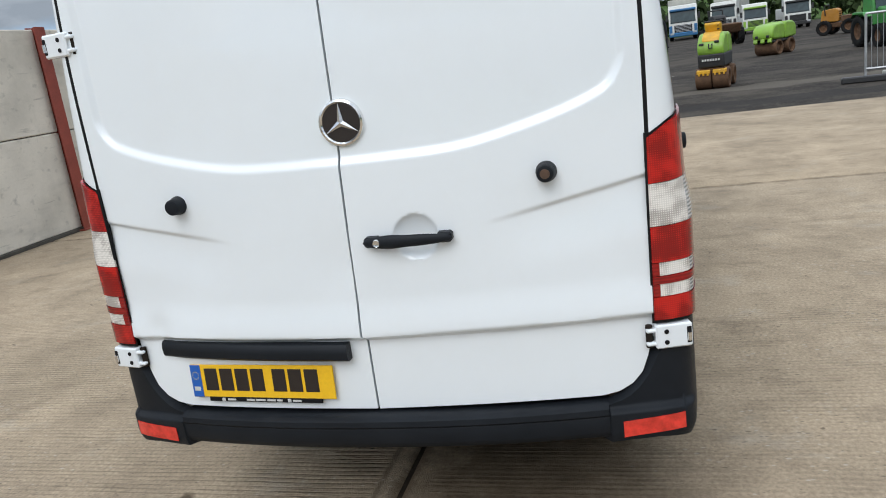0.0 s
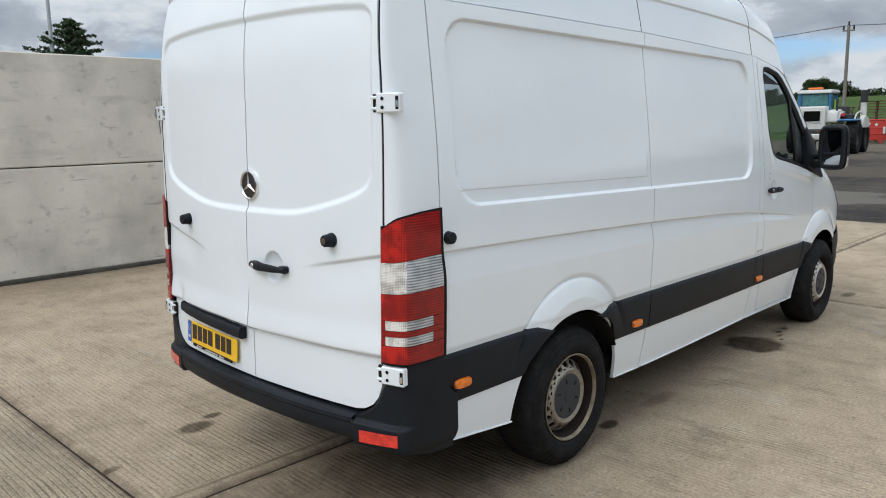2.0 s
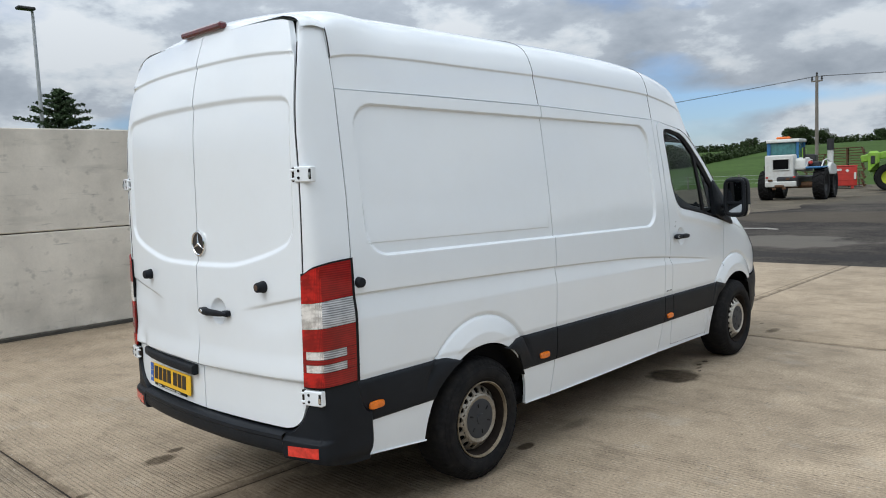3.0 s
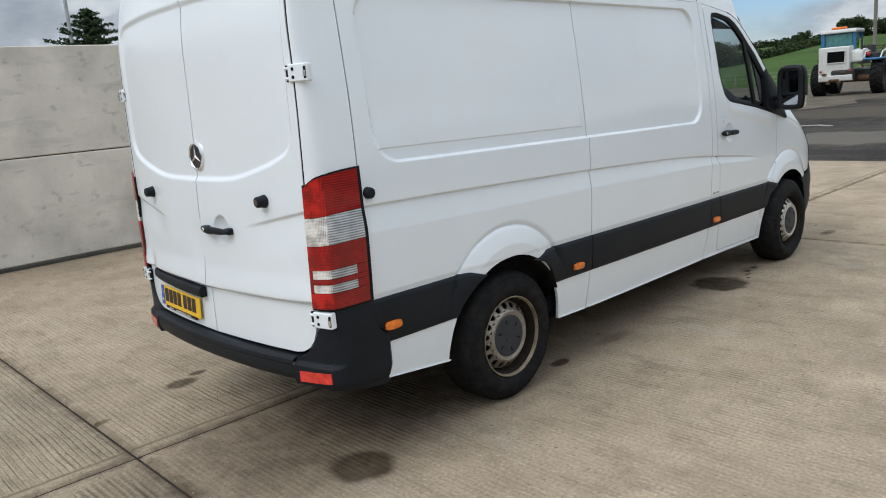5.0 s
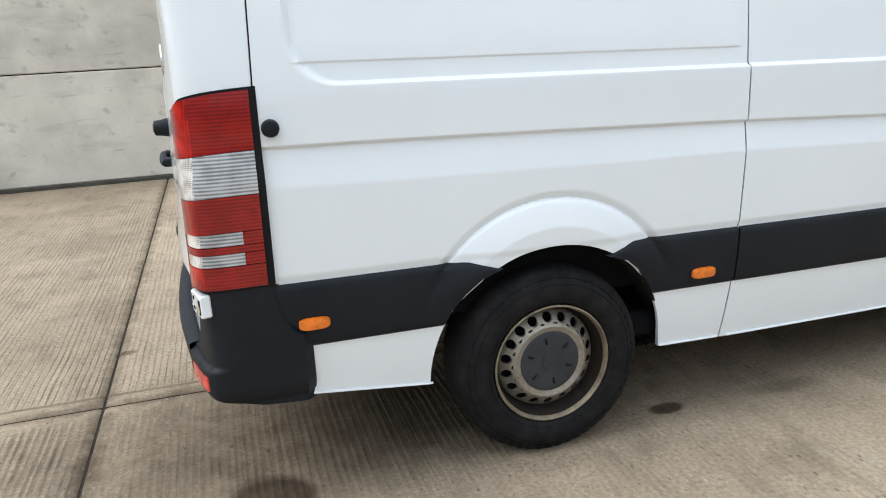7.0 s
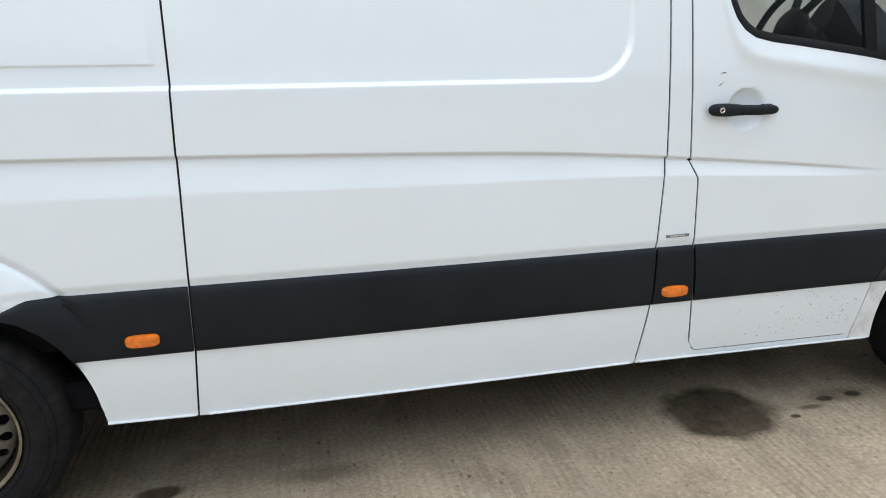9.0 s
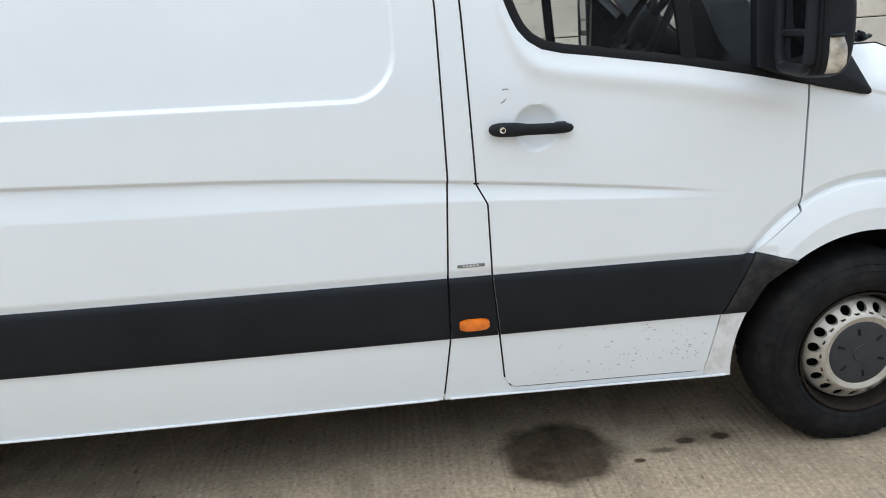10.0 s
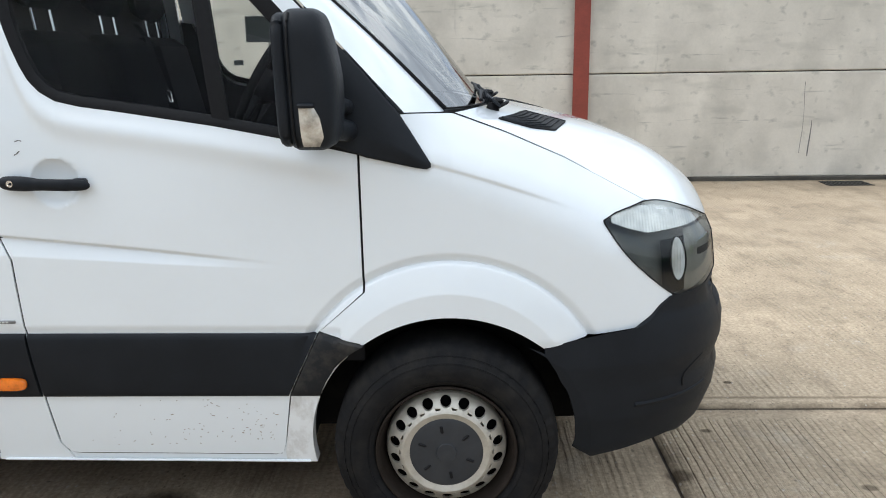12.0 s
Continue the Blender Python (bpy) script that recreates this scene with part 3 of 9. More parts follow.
    # the broad ones at x 0.50 and 0.85 put van shade into oily film
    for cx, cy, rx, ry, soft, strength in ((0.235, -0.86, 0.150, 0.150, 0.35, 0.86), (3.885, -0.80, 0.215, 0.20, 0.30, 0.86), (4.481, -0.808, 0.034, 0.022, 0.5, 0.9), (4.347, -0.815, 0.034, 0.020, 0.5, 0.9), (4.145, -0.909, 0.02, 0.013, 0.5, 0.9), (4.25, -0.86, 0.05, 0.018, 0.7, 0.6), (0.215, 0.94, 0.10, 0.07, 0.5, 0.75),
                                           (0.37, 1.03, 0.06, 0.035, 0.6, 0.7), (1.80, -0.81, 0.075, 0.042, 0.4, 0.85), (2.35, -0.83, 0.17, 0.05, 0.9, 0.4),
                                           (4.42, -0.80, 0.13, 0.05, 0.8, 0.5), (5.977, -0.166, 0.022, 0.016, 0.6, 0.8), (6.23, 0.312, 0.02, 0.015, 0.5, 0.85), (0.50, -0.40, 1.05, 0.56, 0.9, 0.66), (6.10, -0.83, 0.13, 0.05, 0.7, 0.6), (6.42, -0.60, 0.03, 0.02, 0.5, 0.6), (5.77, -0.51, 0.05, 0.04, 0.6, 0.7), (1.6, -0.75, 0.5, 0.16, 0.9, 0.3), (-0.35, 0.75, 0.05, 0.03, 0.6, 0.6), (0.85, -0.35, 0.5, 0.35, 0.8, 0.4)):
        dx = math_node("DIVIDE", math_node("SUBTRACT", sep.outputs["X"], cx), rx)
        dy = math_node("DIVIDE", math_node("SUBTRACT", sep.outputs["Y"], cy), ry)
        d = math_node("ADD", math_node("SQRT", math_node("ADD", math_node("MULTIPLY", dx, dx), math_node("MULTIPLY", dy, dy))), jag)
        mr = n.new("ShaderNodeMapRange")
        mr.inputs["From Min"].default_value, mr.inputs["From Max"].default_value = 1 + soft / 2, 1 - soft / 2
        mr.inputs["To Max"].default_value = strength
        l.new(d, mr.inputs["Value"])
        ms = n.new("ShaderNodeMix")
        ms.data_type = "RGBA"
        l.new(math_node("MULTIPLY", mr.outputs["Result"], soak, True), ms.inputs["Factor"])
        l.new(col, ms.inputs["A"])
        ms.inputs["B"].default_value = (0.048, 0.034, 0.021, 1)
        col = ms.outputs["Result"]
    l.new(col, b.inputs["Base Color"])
    return m


CONCRETE = ground_material()
ASPHALT = material("worn_tarmac", (0.037, 0.032, 0.028), 0.95, blotch=0.45, blotch_scale=1.1, grain=0.5, grain_scale=14, dust=(0.115, 0.100, 0.082), dust_amount=0.7, dust_scale=0.35, bump=0.8, bump_scale=90, spec=0.12)


def patch_tarmac(m):
    """Pale worn patches with ragged edges and dark sealed strips along the apron."""
    n, l = m.node_tree.nodes, m.node_tree.links
    b = n["Principled BSDF"]
    geo = n.new("ShaderNodeNewGeometry")
    warp = n.new("ShaderNodeTexNoise")
    warp.inputs["Scale"].default_value, warp.inputs["Detail"].default_value = 0.9, 10
    l.new(geo.outputs["Position"], warp.inputs["Vector"])
    push = n.new("ShaderNodeVectorMath")
    push.operation = "MULTIPLY_ADD"
    push.inputs[1].default_value = (1.9, 3.4, 0)
    l.new(warp.outputs["Color"], push.inputs[0])
    l.new(geo.outputs["Position"], push.inputs[2])
    colour = b.inputs["Base Color"].links[0].from_socket
    for (x, y, rx, ry), tone, amount in (((16.1, 2.6, 1.5, 1.9), (0.15, 0.135, 0.115), 0.7), ((16.6, -4.4, 0.6, 3.0), (0.15, 0.132, 0.110), 0.5),
                                         ((13.4, -1.0, 0.55, 9.0), (0.028, 0.026, 0.025), 0.7), ((23.6, -1.4, 0.35, 0.9), (0.30, 0.28, 0.25), 0.8),
                                         ((25.0, 3.2, 2.8, 5.0), (0.085, 0.070, 0.052), 0.7), ((19.6, 4.6, 0.3, 0.55), (0.34, 0.32, 0.29), 0.8),
                                         ((32.0, -6.0, 2.2, 5.0), (0.075, 0.064, 0.052), 0.6), ((39.0, 9.0, 7.0, 6.0), (0.12, 0.105, 0.080), 0.6)):
        off = n.new("ShaderNodeVectorMath")
        off.operation = "SUBTRACT"
        off.inputs[1].default_value = (x + 0.95, y + 1.7, 0)
        l.new(push.outputs[0], off.inputs[0])
        div = n.new("ShaderNodeVectorMath")
        div.operation = "DIVIDE"
        div.inputs[1].default_value = (rx, ry, 1e6)
        l.new(off.outputs[0], div.inputs[0])
        size = n.new("ShaderNodeVectorMath")
        size.operation = "LENGTH"
        l.new(div.outputs[0], size.inputs[0])
        soft = n.new("ShaderNodeMapRange")
        soft.inputs["From Min"].default_value, soft.inputs["From Max"].default_value = 1.08, 0.86
        soft.inputs["To Max"].default_value = amount
        l.new(size.outputs["Value"], soft.inputs["Value"])
        mix = n.new("ShaderNodeMix")
        mix.data_type = "RGBA"
        mix.inputs["B"].default_value = (*tone, 1)
        l.new(soft.outputs["Result"], mix.inputs["Factor"])
        l.new(colour, mix.inputs["A"])
        colour = mix.outputs["Result"]
    l.new(colour, b.inputs["Base Color"])


patch_tarmac(ASPHALT)
GRASS = material("pasture", (0.047, 0.086, 0.018), 0.95, blotch=0.22, blotch_scale=0.05, grain=0.2, grain_scale=1.2, spec=0.1)
JOINT = material("joint_dirt", (0.026, 0.018, 0.011), 0.95, blotch=0.6, blotch_scale=6, grain=0.4, grain_scale=60)
WALL_MAT = material("cast_concrete", (0.63, 0.585, 0.51), 0.82, blotch=0.11, blotch_scale=1.6, grain=0.03, grain_scale=45, bump=0.25, bump_scale=60, spec=0.3)
POST_RED = material("red_oxide_steel", (0.23, 0.042, 0.026), 0.6, blotch=0.25, blotch_scale=3, grain=0.1, grain_scale=60)


def stain_wall(m):
    """Form marks: rows of short dark dashes, runs and smudges."""
    n, l = m.node_tree.nodes, m.node_tree.links
    b = n["Principled BSDF"]
    geo = n.new("ShaderNodeNewGeometry")
    oi = n.new("ShaderNodeObjectInfo")
    off = n.new("ShaderNodeVectorMath")
    off.operation = "ADD"
    sc = n.new("ShaderNodeVectorMath")
    sc.operation = "SCALE"
    sc.inputs[0].default_value = (7.3, 0, 3.1)
    l.new(oi.outputs["Random"], sc.inputs["Scale"])
    l.new(geo.outputs["Position"], off.inputs[0])
    l.new(sc.outputs["Vector"], off.inputs[1])
    col = b.inputs["Base Color"].links[0].from_socket
    for scale, stretch, lo, hi, amount, dark in ((1.0, (2.6, 1, 30), 0.60, 0.74, 0.50, (0.13, 0.13, 0.115)), (1.0, (9, 1, 1.3), 0.69, 0.84, 0.40, (0.15, 0.145, 0.125)), (1.0, (7, 1, 9), 0.60, 0.74, 0.42, (0.17, 0.165, 0.145)),
                                                 (1.0, (40, 1, 2.2), 0.765, 0.80, 0.7, (0.07, 0.07, 0.062)), (1.0, (1.6, 1, 1.3), 0.48, 0.75, 0.45, (0.21, 0.20, 0.165)),
                                                 (1.0, (1.3, 1, 5.0), 0.58, 0.75, 0.35, (0.27, 0.255, 0.22))):
        mp = n.new("ShaderNodeMapping")
        mp.inputs["Scale"].default_value = stretch
        t = n.new("ShaderNodeTexNoise")
        t.inputs["Scale"].default_value, t.inputs["Detail"].default_value = scale, 6
        r = n.new("ShaderNodeMapRange")
        r.inputs["From Min"].default_value, r.inputs["From Max"].default_value, r.inputs["To Max"].default_value = lo, hi, amount
        mx = n.new("ShaderNodeMix")
        mx.data_type = "RGBA"
        mx.inputs["B"].default_value = (*dark, 1)
        l.new(off.outputs["Vector"], mp.inputs["Vector"])
        l.new(mp.outputs["Vector"], t.inputs["Vector"])
        l.new(t.outputs["Fac"], r.inputs["Value"])
        fac = r.outputs["Result"]
        if stretch[2] > 20:
            # the dashes keep to level rows
            wv = n.new("ShaderNodeTexWave")
            wv.bands_direction = "Z"
            wv.inputs["Scale"].default_value = 2 * math.pi / (20 * 0.34)
            wr = n.new("ShaderNodeMapRange")
            wr.inputs["From Min"].default_value, wr.inputs["From Max"].default_value = 0.80, 0.97
            ml = n.new("ShaderNodeMath")
            ml.operation = "MULTIPLY"
            l.new(off.outputs["Vector"], wv.inputs["Vector"])
            l.new(wv.outputs["Fac"], wr.inputs["Value"])
            l.new(wr.outputs["Result"], ml.inputs[0])
            l.new(fac, ml.inputs[1])
            fac = ml.outputs[0]
        l.new(fac, mx.inputs["Factor"])
        l.new(col, mx.inputs["A"])
        col = mx.outputs["Result"]
    l.new(col, b.inputs["Base Color"])
    return m


stain_wall(WALL_MAT)


def rise(x, y):
    """Height of the land: level yard, fields that climb beyond it."""
    d = np.hypot(np.asarray(x, float), np.asarray(y, float))
    ahead = ease(62 + 36 * ease(4, -6, y), 300, np.asarray(x, float) + 0.35 * np.asarray(y, float)) * (8.5 - 2.2 * ease(0.15, 0.6, np.asarray(y, float) / np.maximum(d, 1)))
    side = ease(60, 400, np.abs(np.asarray(y, float))) * 5
    return np.maximum(ahead, side) - 0.03


def build_ground():
    u = np.concatenate([-np.geomspace(3000, 45, 26), np.linspace(-40, 40, 33), np.geomspace(45, 3000, 60)])
    w = np.concatenate([-np.geomspace(3000, 45, 34), np.linspace(-40, 40, 33), np.geomspace(45, 3000, 34)])
    gx, gy = np.meshgrid(u, w, indexing="ij")
    g = Geo().sheet(np.stack([gx, gy, rise(gx, gy)], -1))
    tagged(part("ground", g, GRASS), "green pasture rising gently beyond the yard", "ground", kind="structure")
    # tarmac yard
    yu, yv = np.linspace(11.55, 66, 40), np.linspace(-90, 16, 60)
    ax, ay = np.meshgrid(yu, yv, indexing="ij")
    edge = (0.6 * np.sin(ay * 0.7) + 26 * ease(3, -6, ay)) * ease(40, 66, ax)
    tagged(part("road", Geo().sheet(np.stack([ax + edge + (ax < 11.6) * (0.012 * ay), ay, 0 * ax - 0.014], -1)), ASPHALT), "worn dark tarmac yard with pale dusty patches", "yard", kind="structure")
    part_geo = Geo()
    gxx, gyy = np.meshgrid(np.linspace(27, 63, 24), np.linspace(7, 26, 16), indexing="ij")
    part_geo.sheet(np.stack([gxx, gyy + 0.5 * np.sin(gxx), 0 * gxx - 0.006], -1))
    gravel = material("gravel", (0.115, 0.098, 0.074), 0.95, blotch=0.3, blotch_scale=0.6, grain=0.45, grain_scale=25, bump=1.0, bump_scale=40, spec=0.1)
    tagged(part("gravel_verge", part_geo, gravel), "pale gravel verge beside the tarmac", "gravel", kind="stuff")
    # concrete apron: bed with dirt in the joints, slabs on it
    bed = Geo().box((-6, -9.2, -0.075), (37, 33, 0.12))
    apron = tagged(part("pavement", bed, JOINT), "concrete apron of large tined slabs with dirty joints", "pavement", kind="structure")
    for i in range(-4, 2):
        for j in range(-5, 1):
            x0, y0 = -0.40 + 6.15 * i, 0.14 + 6.2 * j
            g = Geo()
            xs = [x0 + 0.006, x0 + 0.020, x0 + 6.130, x0 + 6.144]
            ys = [y0 + 0.010, y0 + 0.026, y0 + 6.174, y0 + 6.190]
            p = np.zeros((4, 4, 3))
            for a in range(4):
                for c in range(4):
                    xa, ya = xs[a], ys[c]
                    p[a, c] = (xa + 0.012 * ya, ya - 0.0145 * xa, 0.0 if (a in (1, 2) and c in (1, 2)) else -0.012)
            g.sheet(p, smooth=False)
            part("slab", g, CONCRETE, apron)


build_ground()


# ---- concrete wall with steel posts ----
def wall_y(x):
    return 6.33 - 0.0185 * x


def build_wall():
    turn = Matrix.Rotation(math.atan(-0.0185), 3, "Z")
    joints = [-12.42, -6.13, 0.16, 6.45, 12.74]
    back = Geo()
    back.box((0.16, wall_y(0.16) + 0.30, 1.2), (25.1, 0.05, 2.4), turn=turn)
    wall = tagged(part("wall_north", back, DARK), "precast concrete panel wall between red steel posts", "wall", kind="structure")
    for a, c in zip(joints, joints[1:]):
        mid = (a + c) / 2
        for z0, z1 in ((0.045, 1.285), (1.297, 2.56)):
            g = Geo().box((0, 0, 0), (c - a - 0.03, 0.16, z1 - z0), 0.012)
            part("panel", g, WALL_MAT, wall, at=pose(mid, wall_y(mid) + 0.085, (z0 + z1) / 2, 0, 0, -1.06))
    # cracks and scrapes in the panel faces
    scrape = material("wall_scrape", (0.17, 0.163, 0.148), 0.9, blotch=0.4, blotch_scale=8)
    for x, z0, z1, r in ((9.105, 0.33, 1.17, 0.0032), (10.36, 0.53, 0.80, 0.003), (9.205, 0.29, 0.72, 0.008), (10.225, 0.40, 0.90, 0.008), (2.755, 1.64, 2.04, 0.008), (2.886, 0.25, 0.95, 0.009), (10.31, 0.75, 0.93, 0.010)):
        zs = np.linspace(z0, z1, 9)
        pts = [(x + 0.010 * math.sin(7 * z + x), wall_y(x) + 0.0045, float(z)) for z in zs]
        g = Geo()
        widths = [r * (0.35 + 0.65 * abs(math.sin(5.1 * z + 3 * x))) for z in zs]
        g.sheet(np.array([[(q[0] - w, q[1], q[2]), (q[0], q[1] - 0.0025, q[2]), (q[0] + w, q[1], q[2])] for q, w in zip(pts, widths)]))
        part("crack", g, scrape, wall)
    g = Geo()
    g.box((0.16, wall_y(0.16) + 0.03, 0.02), (25.1, 0.10, 0.055), 0.01, turn)
    tagged(part("trim", g, material("wall_foot", (0.06, 0.055, 0.045), 0.95, blotch=0.4, blotch_scale=3)), "dirty concrete footing under the panel wall", "trim", kind="structure")
    post = None
    for x in joints:
        m = pose(x, wall_y(x) - 0.045, 0, 0, 0, -1.06)
        if post is None:
            g = Geo()
            g.box((0, -0.03, 1.29), (0.185, 0.014, 2.58), 0.003)
            g.box((0, 0.03, 1.29), (0.012, 0.11, 2.58))
            g.box((0, 0.09, 1.29), (0.185, 0.014, 2.58), 0.003)
            g.box((0, -0.01, 0.012), (0.23, 0.10, 0.018), 0.003)
            post = tagged(part("steel_post", g, POST_RED, at=m), "red oxide painted steel post holding the wall panels", "post", "posts along the wall")
        else:
            copy_thing(post, m)
    # drain gratings at the foot of the wall
    iron = material("cast_iron", (0.045, 0.042, 0.038), 0.7, metal=0.4, blotch=0.3, blotch_scale=12)
    grate = None
    for x, y in ((9.55, 5.86), (3.3, 5.98)):
        m = pose(x, y, 0, 0, 0, -1)
        if grate is None:
            g = Geo()
            for k in range(11):
                g.box((-0.24 + 0.048 * k, 0, 0.004), (0.018, 0.27, 0.008), 0.002)
            for yy in (-0.14, 0, 0.14):
                g.box((0, yy, 0.0045), (0.52, 0.02, 0.009), 0.002)
            grate = part("drain_grate", Geo().box((0, 0, 0.0005), (0.52, 0.29, 0.003)), DARK, at=m)
            part("bars", g, iron, grate)
            tagged(grate, "cast iron drain grating in the concrete by the wall", "grate", "drain gratings")
        else:
            copy_thing(grate, m)


build_wall()

# ---- the van: forward is +x, its right side -y ----
H = spline((0.24, 0.45, 0.60, 0.76, 1.0, 1.34, 1.70, 2.10, 2.35, 2.5, 2.7), (0.880, 0.917, 0.932, 0.940, 0.946, 0.940, 0.909, 0.861, 0.820, 0.775, 0.70))
CREASE_HI = spline((0.30, 0.74, 1.35, 2.0, 2.6, 3.22, 3.52, 3.95, 4.5), (1.203, 1.192, 1.172, 1.148, 1.120, 1.081, 1.052, 1.005, 0.936))
CREASE_LO = spline((0.30, 0.71, 1.34, 2.0, 2.6, 3.52, 4.15, 4.5), (1.075, 1.063, 1.046, 1.034, 1.013, 0.983, 0.940, 0.92))
GUTTER = line((0.2, 2.172), (1.0, 2.169), (2.0, 2.159), (3.47, 2.118), (3.62, 2.108))
STRIP_TOP = line((0.3, 0.778), (2.0, 0.757), (3.5, 0.734), (4.6, 0.717))
STRIP_LOW = line((0.3, 0.562), (2.0, 0.545), (3.5, 0.523), (4.6, 0.507))
SILL = line((0.39, 0.386), (0.80, 0.338), (1.69, 0.319), (2.0, 0.309), (3.5, 0.288), (4.45, 0.260))
SEAM_A = line((0.3, 1.968), (0.55, 1.988), (0.76, 1.994), (1.04, 2.003), (1.15, 2.003), (1.33, 2.008), (2.2, 2.010))
SEAM_B = line((0.28, 3.478), (0.52, 3.512), (0.72, 3.514), (0.97, 3.526), (1.05, 3.532), (1.55, 3.527), (2.2, 3.49))
SEAM_C = line((0.30, 3.72), (0.35, 3.688), (0.52, 3.674), (0.72, 3.657), (0.965, 3.652), (1.03, 3.619), (1.53, 3.602), (2.2, 3.56))
DOOR_FRONT = line((0.30, 4.393), (0.51, 4.430), (0.72, 4.530), (0.845, 4.672), (1.27, 4.681))
WINDOW_LOW = line((3.55, 1.72), (3.690, 1.70), (3.700, 1.660), (3.712, 1.610), (3.728, 1.560), (3.745, 1.515), (3.765, 1.474), (3.795, 1.440), (3.835, 1.415), (3.90, 1.399), (3.99, 1.386), (4.27, 1.340), (4.49, 1.296), (4.70, 1.248))
BONNET_EDGE = line((4.66, 1.262), (4.79, 1.365), (4.94, 1.362), (5.10, 1.302), (5.27, 1.226), (5.40, 1.155), (5.53, 1.083), (5.63, 1.060), (5.70, 1.040), (5.78, 1.0), (5.87, 0.955))
NOSE = line((0.2, 5.84), (0.55, 5.90), (0.8, 5.885), (0.95, 5.87), (1.05, 5.80), (1.2, 5.62), (1.4, 5.5))
ARCHES = ((1.250, 0.345, 0.443, 0.465, 0.478), (4.925, 0.335, 0.437, 0.454, 0.482))  # x, z, radius, flare centre z, flare radius
POWER = 3.5


def dish(x, z, cx, cz, r, depth):
    d = np.hypot(x - cx, z - cz) / r
    return -depth * np.clip(1 - d * d, 0, 1) ** 0.6


def half_width(x, z, detail=True):
    """Distance of the side's skin from the van's middle plane."""
    x, z = np.broadcast_arrays(np.asarray(x, float), np.asarray(z, float))
    w = H(z) - 0.04 * ease(2.0, 5.0, x) - 0.035 * ease(3.45, 4.5, x) * np.clip(z - 1.25, 0, None)
    if detail:
        # long double crease
        hi, lo = CREASE_HI(np.minimum(x, 4.47)), CREASE_LO(np.minimum(x, 4.47))
        ramp = np.clip((z - lo) / (hi - lo), 0, 1)
        w = w - 0.018 * ramp * (1 - ease(hi - 0.014, hi, z)) * (1 - ease(3.95, 4.47, x))
        # large recessed panel
        za, zb = 1.361 - 0.0225 * (x - 0.757), 2.106 - 0.0145 * (x - 0.5)
        cx, hx, hz, r = 1.918, 1.478, (zb - za) / 2, 0.14
        qx, qz = np.abs(x - cx) - hx + r, np.abs(z - (za + zb) / 2) - hz + r
        sd = np.hypot(np.maximum(qx, 0), np.maximum(qz, 0)) + np.minimum(np.maximum(qx, qz), 0) - r
        w = w - 0.019 * ease(0.007, -0.007, sd)
        # thin pressed line in the rear half
        zl = 1.4395 - 0.0222 * x
        w = w + 0.0045 * ease(zl - 0.003, zl + 0.003, z) * (1 - ease(zl + 0.02, zl + 0.20, z)) * ease(0.44, 0.46, x) * ease(1.976, 1.966, x)
        # turn-in above the moulding
        w = w - 0.006 * ease(0.030, 0.0, z - STRIP_TOP(x)) * (x < 4.6)
        for ax, az, ar, fz, fr in ARCHES:
            d = np.hypot(x - ax, z - fz)
            low_end = ease(0.60, 0.70, z)
            w = w - 0.013 * np.clip((fr + 0.030 - d) / 0.026, 0, 1) ** 1.3 * low_end * (d > fr - 0.2)
            w = w + (0.012 * ease(fr + 0.004, fr - 0.006, d) + 0.026 * np.clip((fr - 0.006 - d) / 0.085, 0, 1) ** 0.85) * low_end * (d > fr - 0.2)
        # bowl behind the cab door's handle
        w = w + dish(x, z, 3.812, 1.188, 0.068, 0.022)
        # crease on the front wing
        dx = x - 4.889
        zw = 1.222 - 0.28 * dx - 0.13 * dx ** 2
        w = w + 0.0058 * ease(zw - 0.009, zw + 0.004, z) * (1 - ease(zw + 0.01, zw + 0.10, z)) * ease(4.80, 4.88, x) * (1 - ease(5.08, 5.33, x))
        # shoulder below the cab window
        zs = WINDOW_LOW(x)
        w = w + 0.010 * np.exp(-(((z - zs + 0.055) / 0.035) ** 2)) * ease(3.62, 3.8, x) * (1 - ease(4.5, 4.75, x))
    # wing rolls over to the bonnet
    top = BONNET_EDGE(x)
    w = w - 0.085 * np.clip((z - top + 0.24) / 0.24, 0, 1.2) ** 2.2 * ease(4.72, 4.98, x)
    # the nose rounds off in plan
    u = np.clip((x - 4.9) / (NOSE(z) - 4.9), 0, 0.9995)
    return w * (1 - u ** POWER) ** (1 / POWER)


def skin(x, z, side, proud=0.0, detail=True):
    x, z = np.broadcast_arrays(np.asarray(x, float), np.asarray(z, float))
    return np.stack([x, side * (half_width(x, z, detail) + proud), z], -1)


def recess_low(x):
    return 1.361 - 0.0225 * (np.asarray(x, float) - 0.757)


def recess_top(x):
    return 2.106 - 0.0145 * (np.asarray(x, float) - 0.5)


ROWS = ((lambda x: np.minimum(SILL(x), 0.33) - 0.03, 14), (STRIP_LOW, 30), (STRIP_TOP, 8), (lambda x: STRIP_TOP(x) + 0.034, 46), (CREASE_LO, 14),
        (lambda x: CREASE_HI(x) - 0.016, 10), (lambda x: CREASE_HI(x) + 0.004, 36), (lambda x: recess_low(x) - 0.014, 10), (lambda x: recess_low(x) + 0.014, 7),
        (lambda x: 1.4395 - 0.0222 * x - 0.012, 12), (lambda x: 1.4395 - 0.0222 * x + 0.012, 60), (lambda x: recess_top(x) - 0.014, 10), (lambda x: recess_top(x) + 0.014, 8), (lambda x: 2.24 + 0 * x, 0))


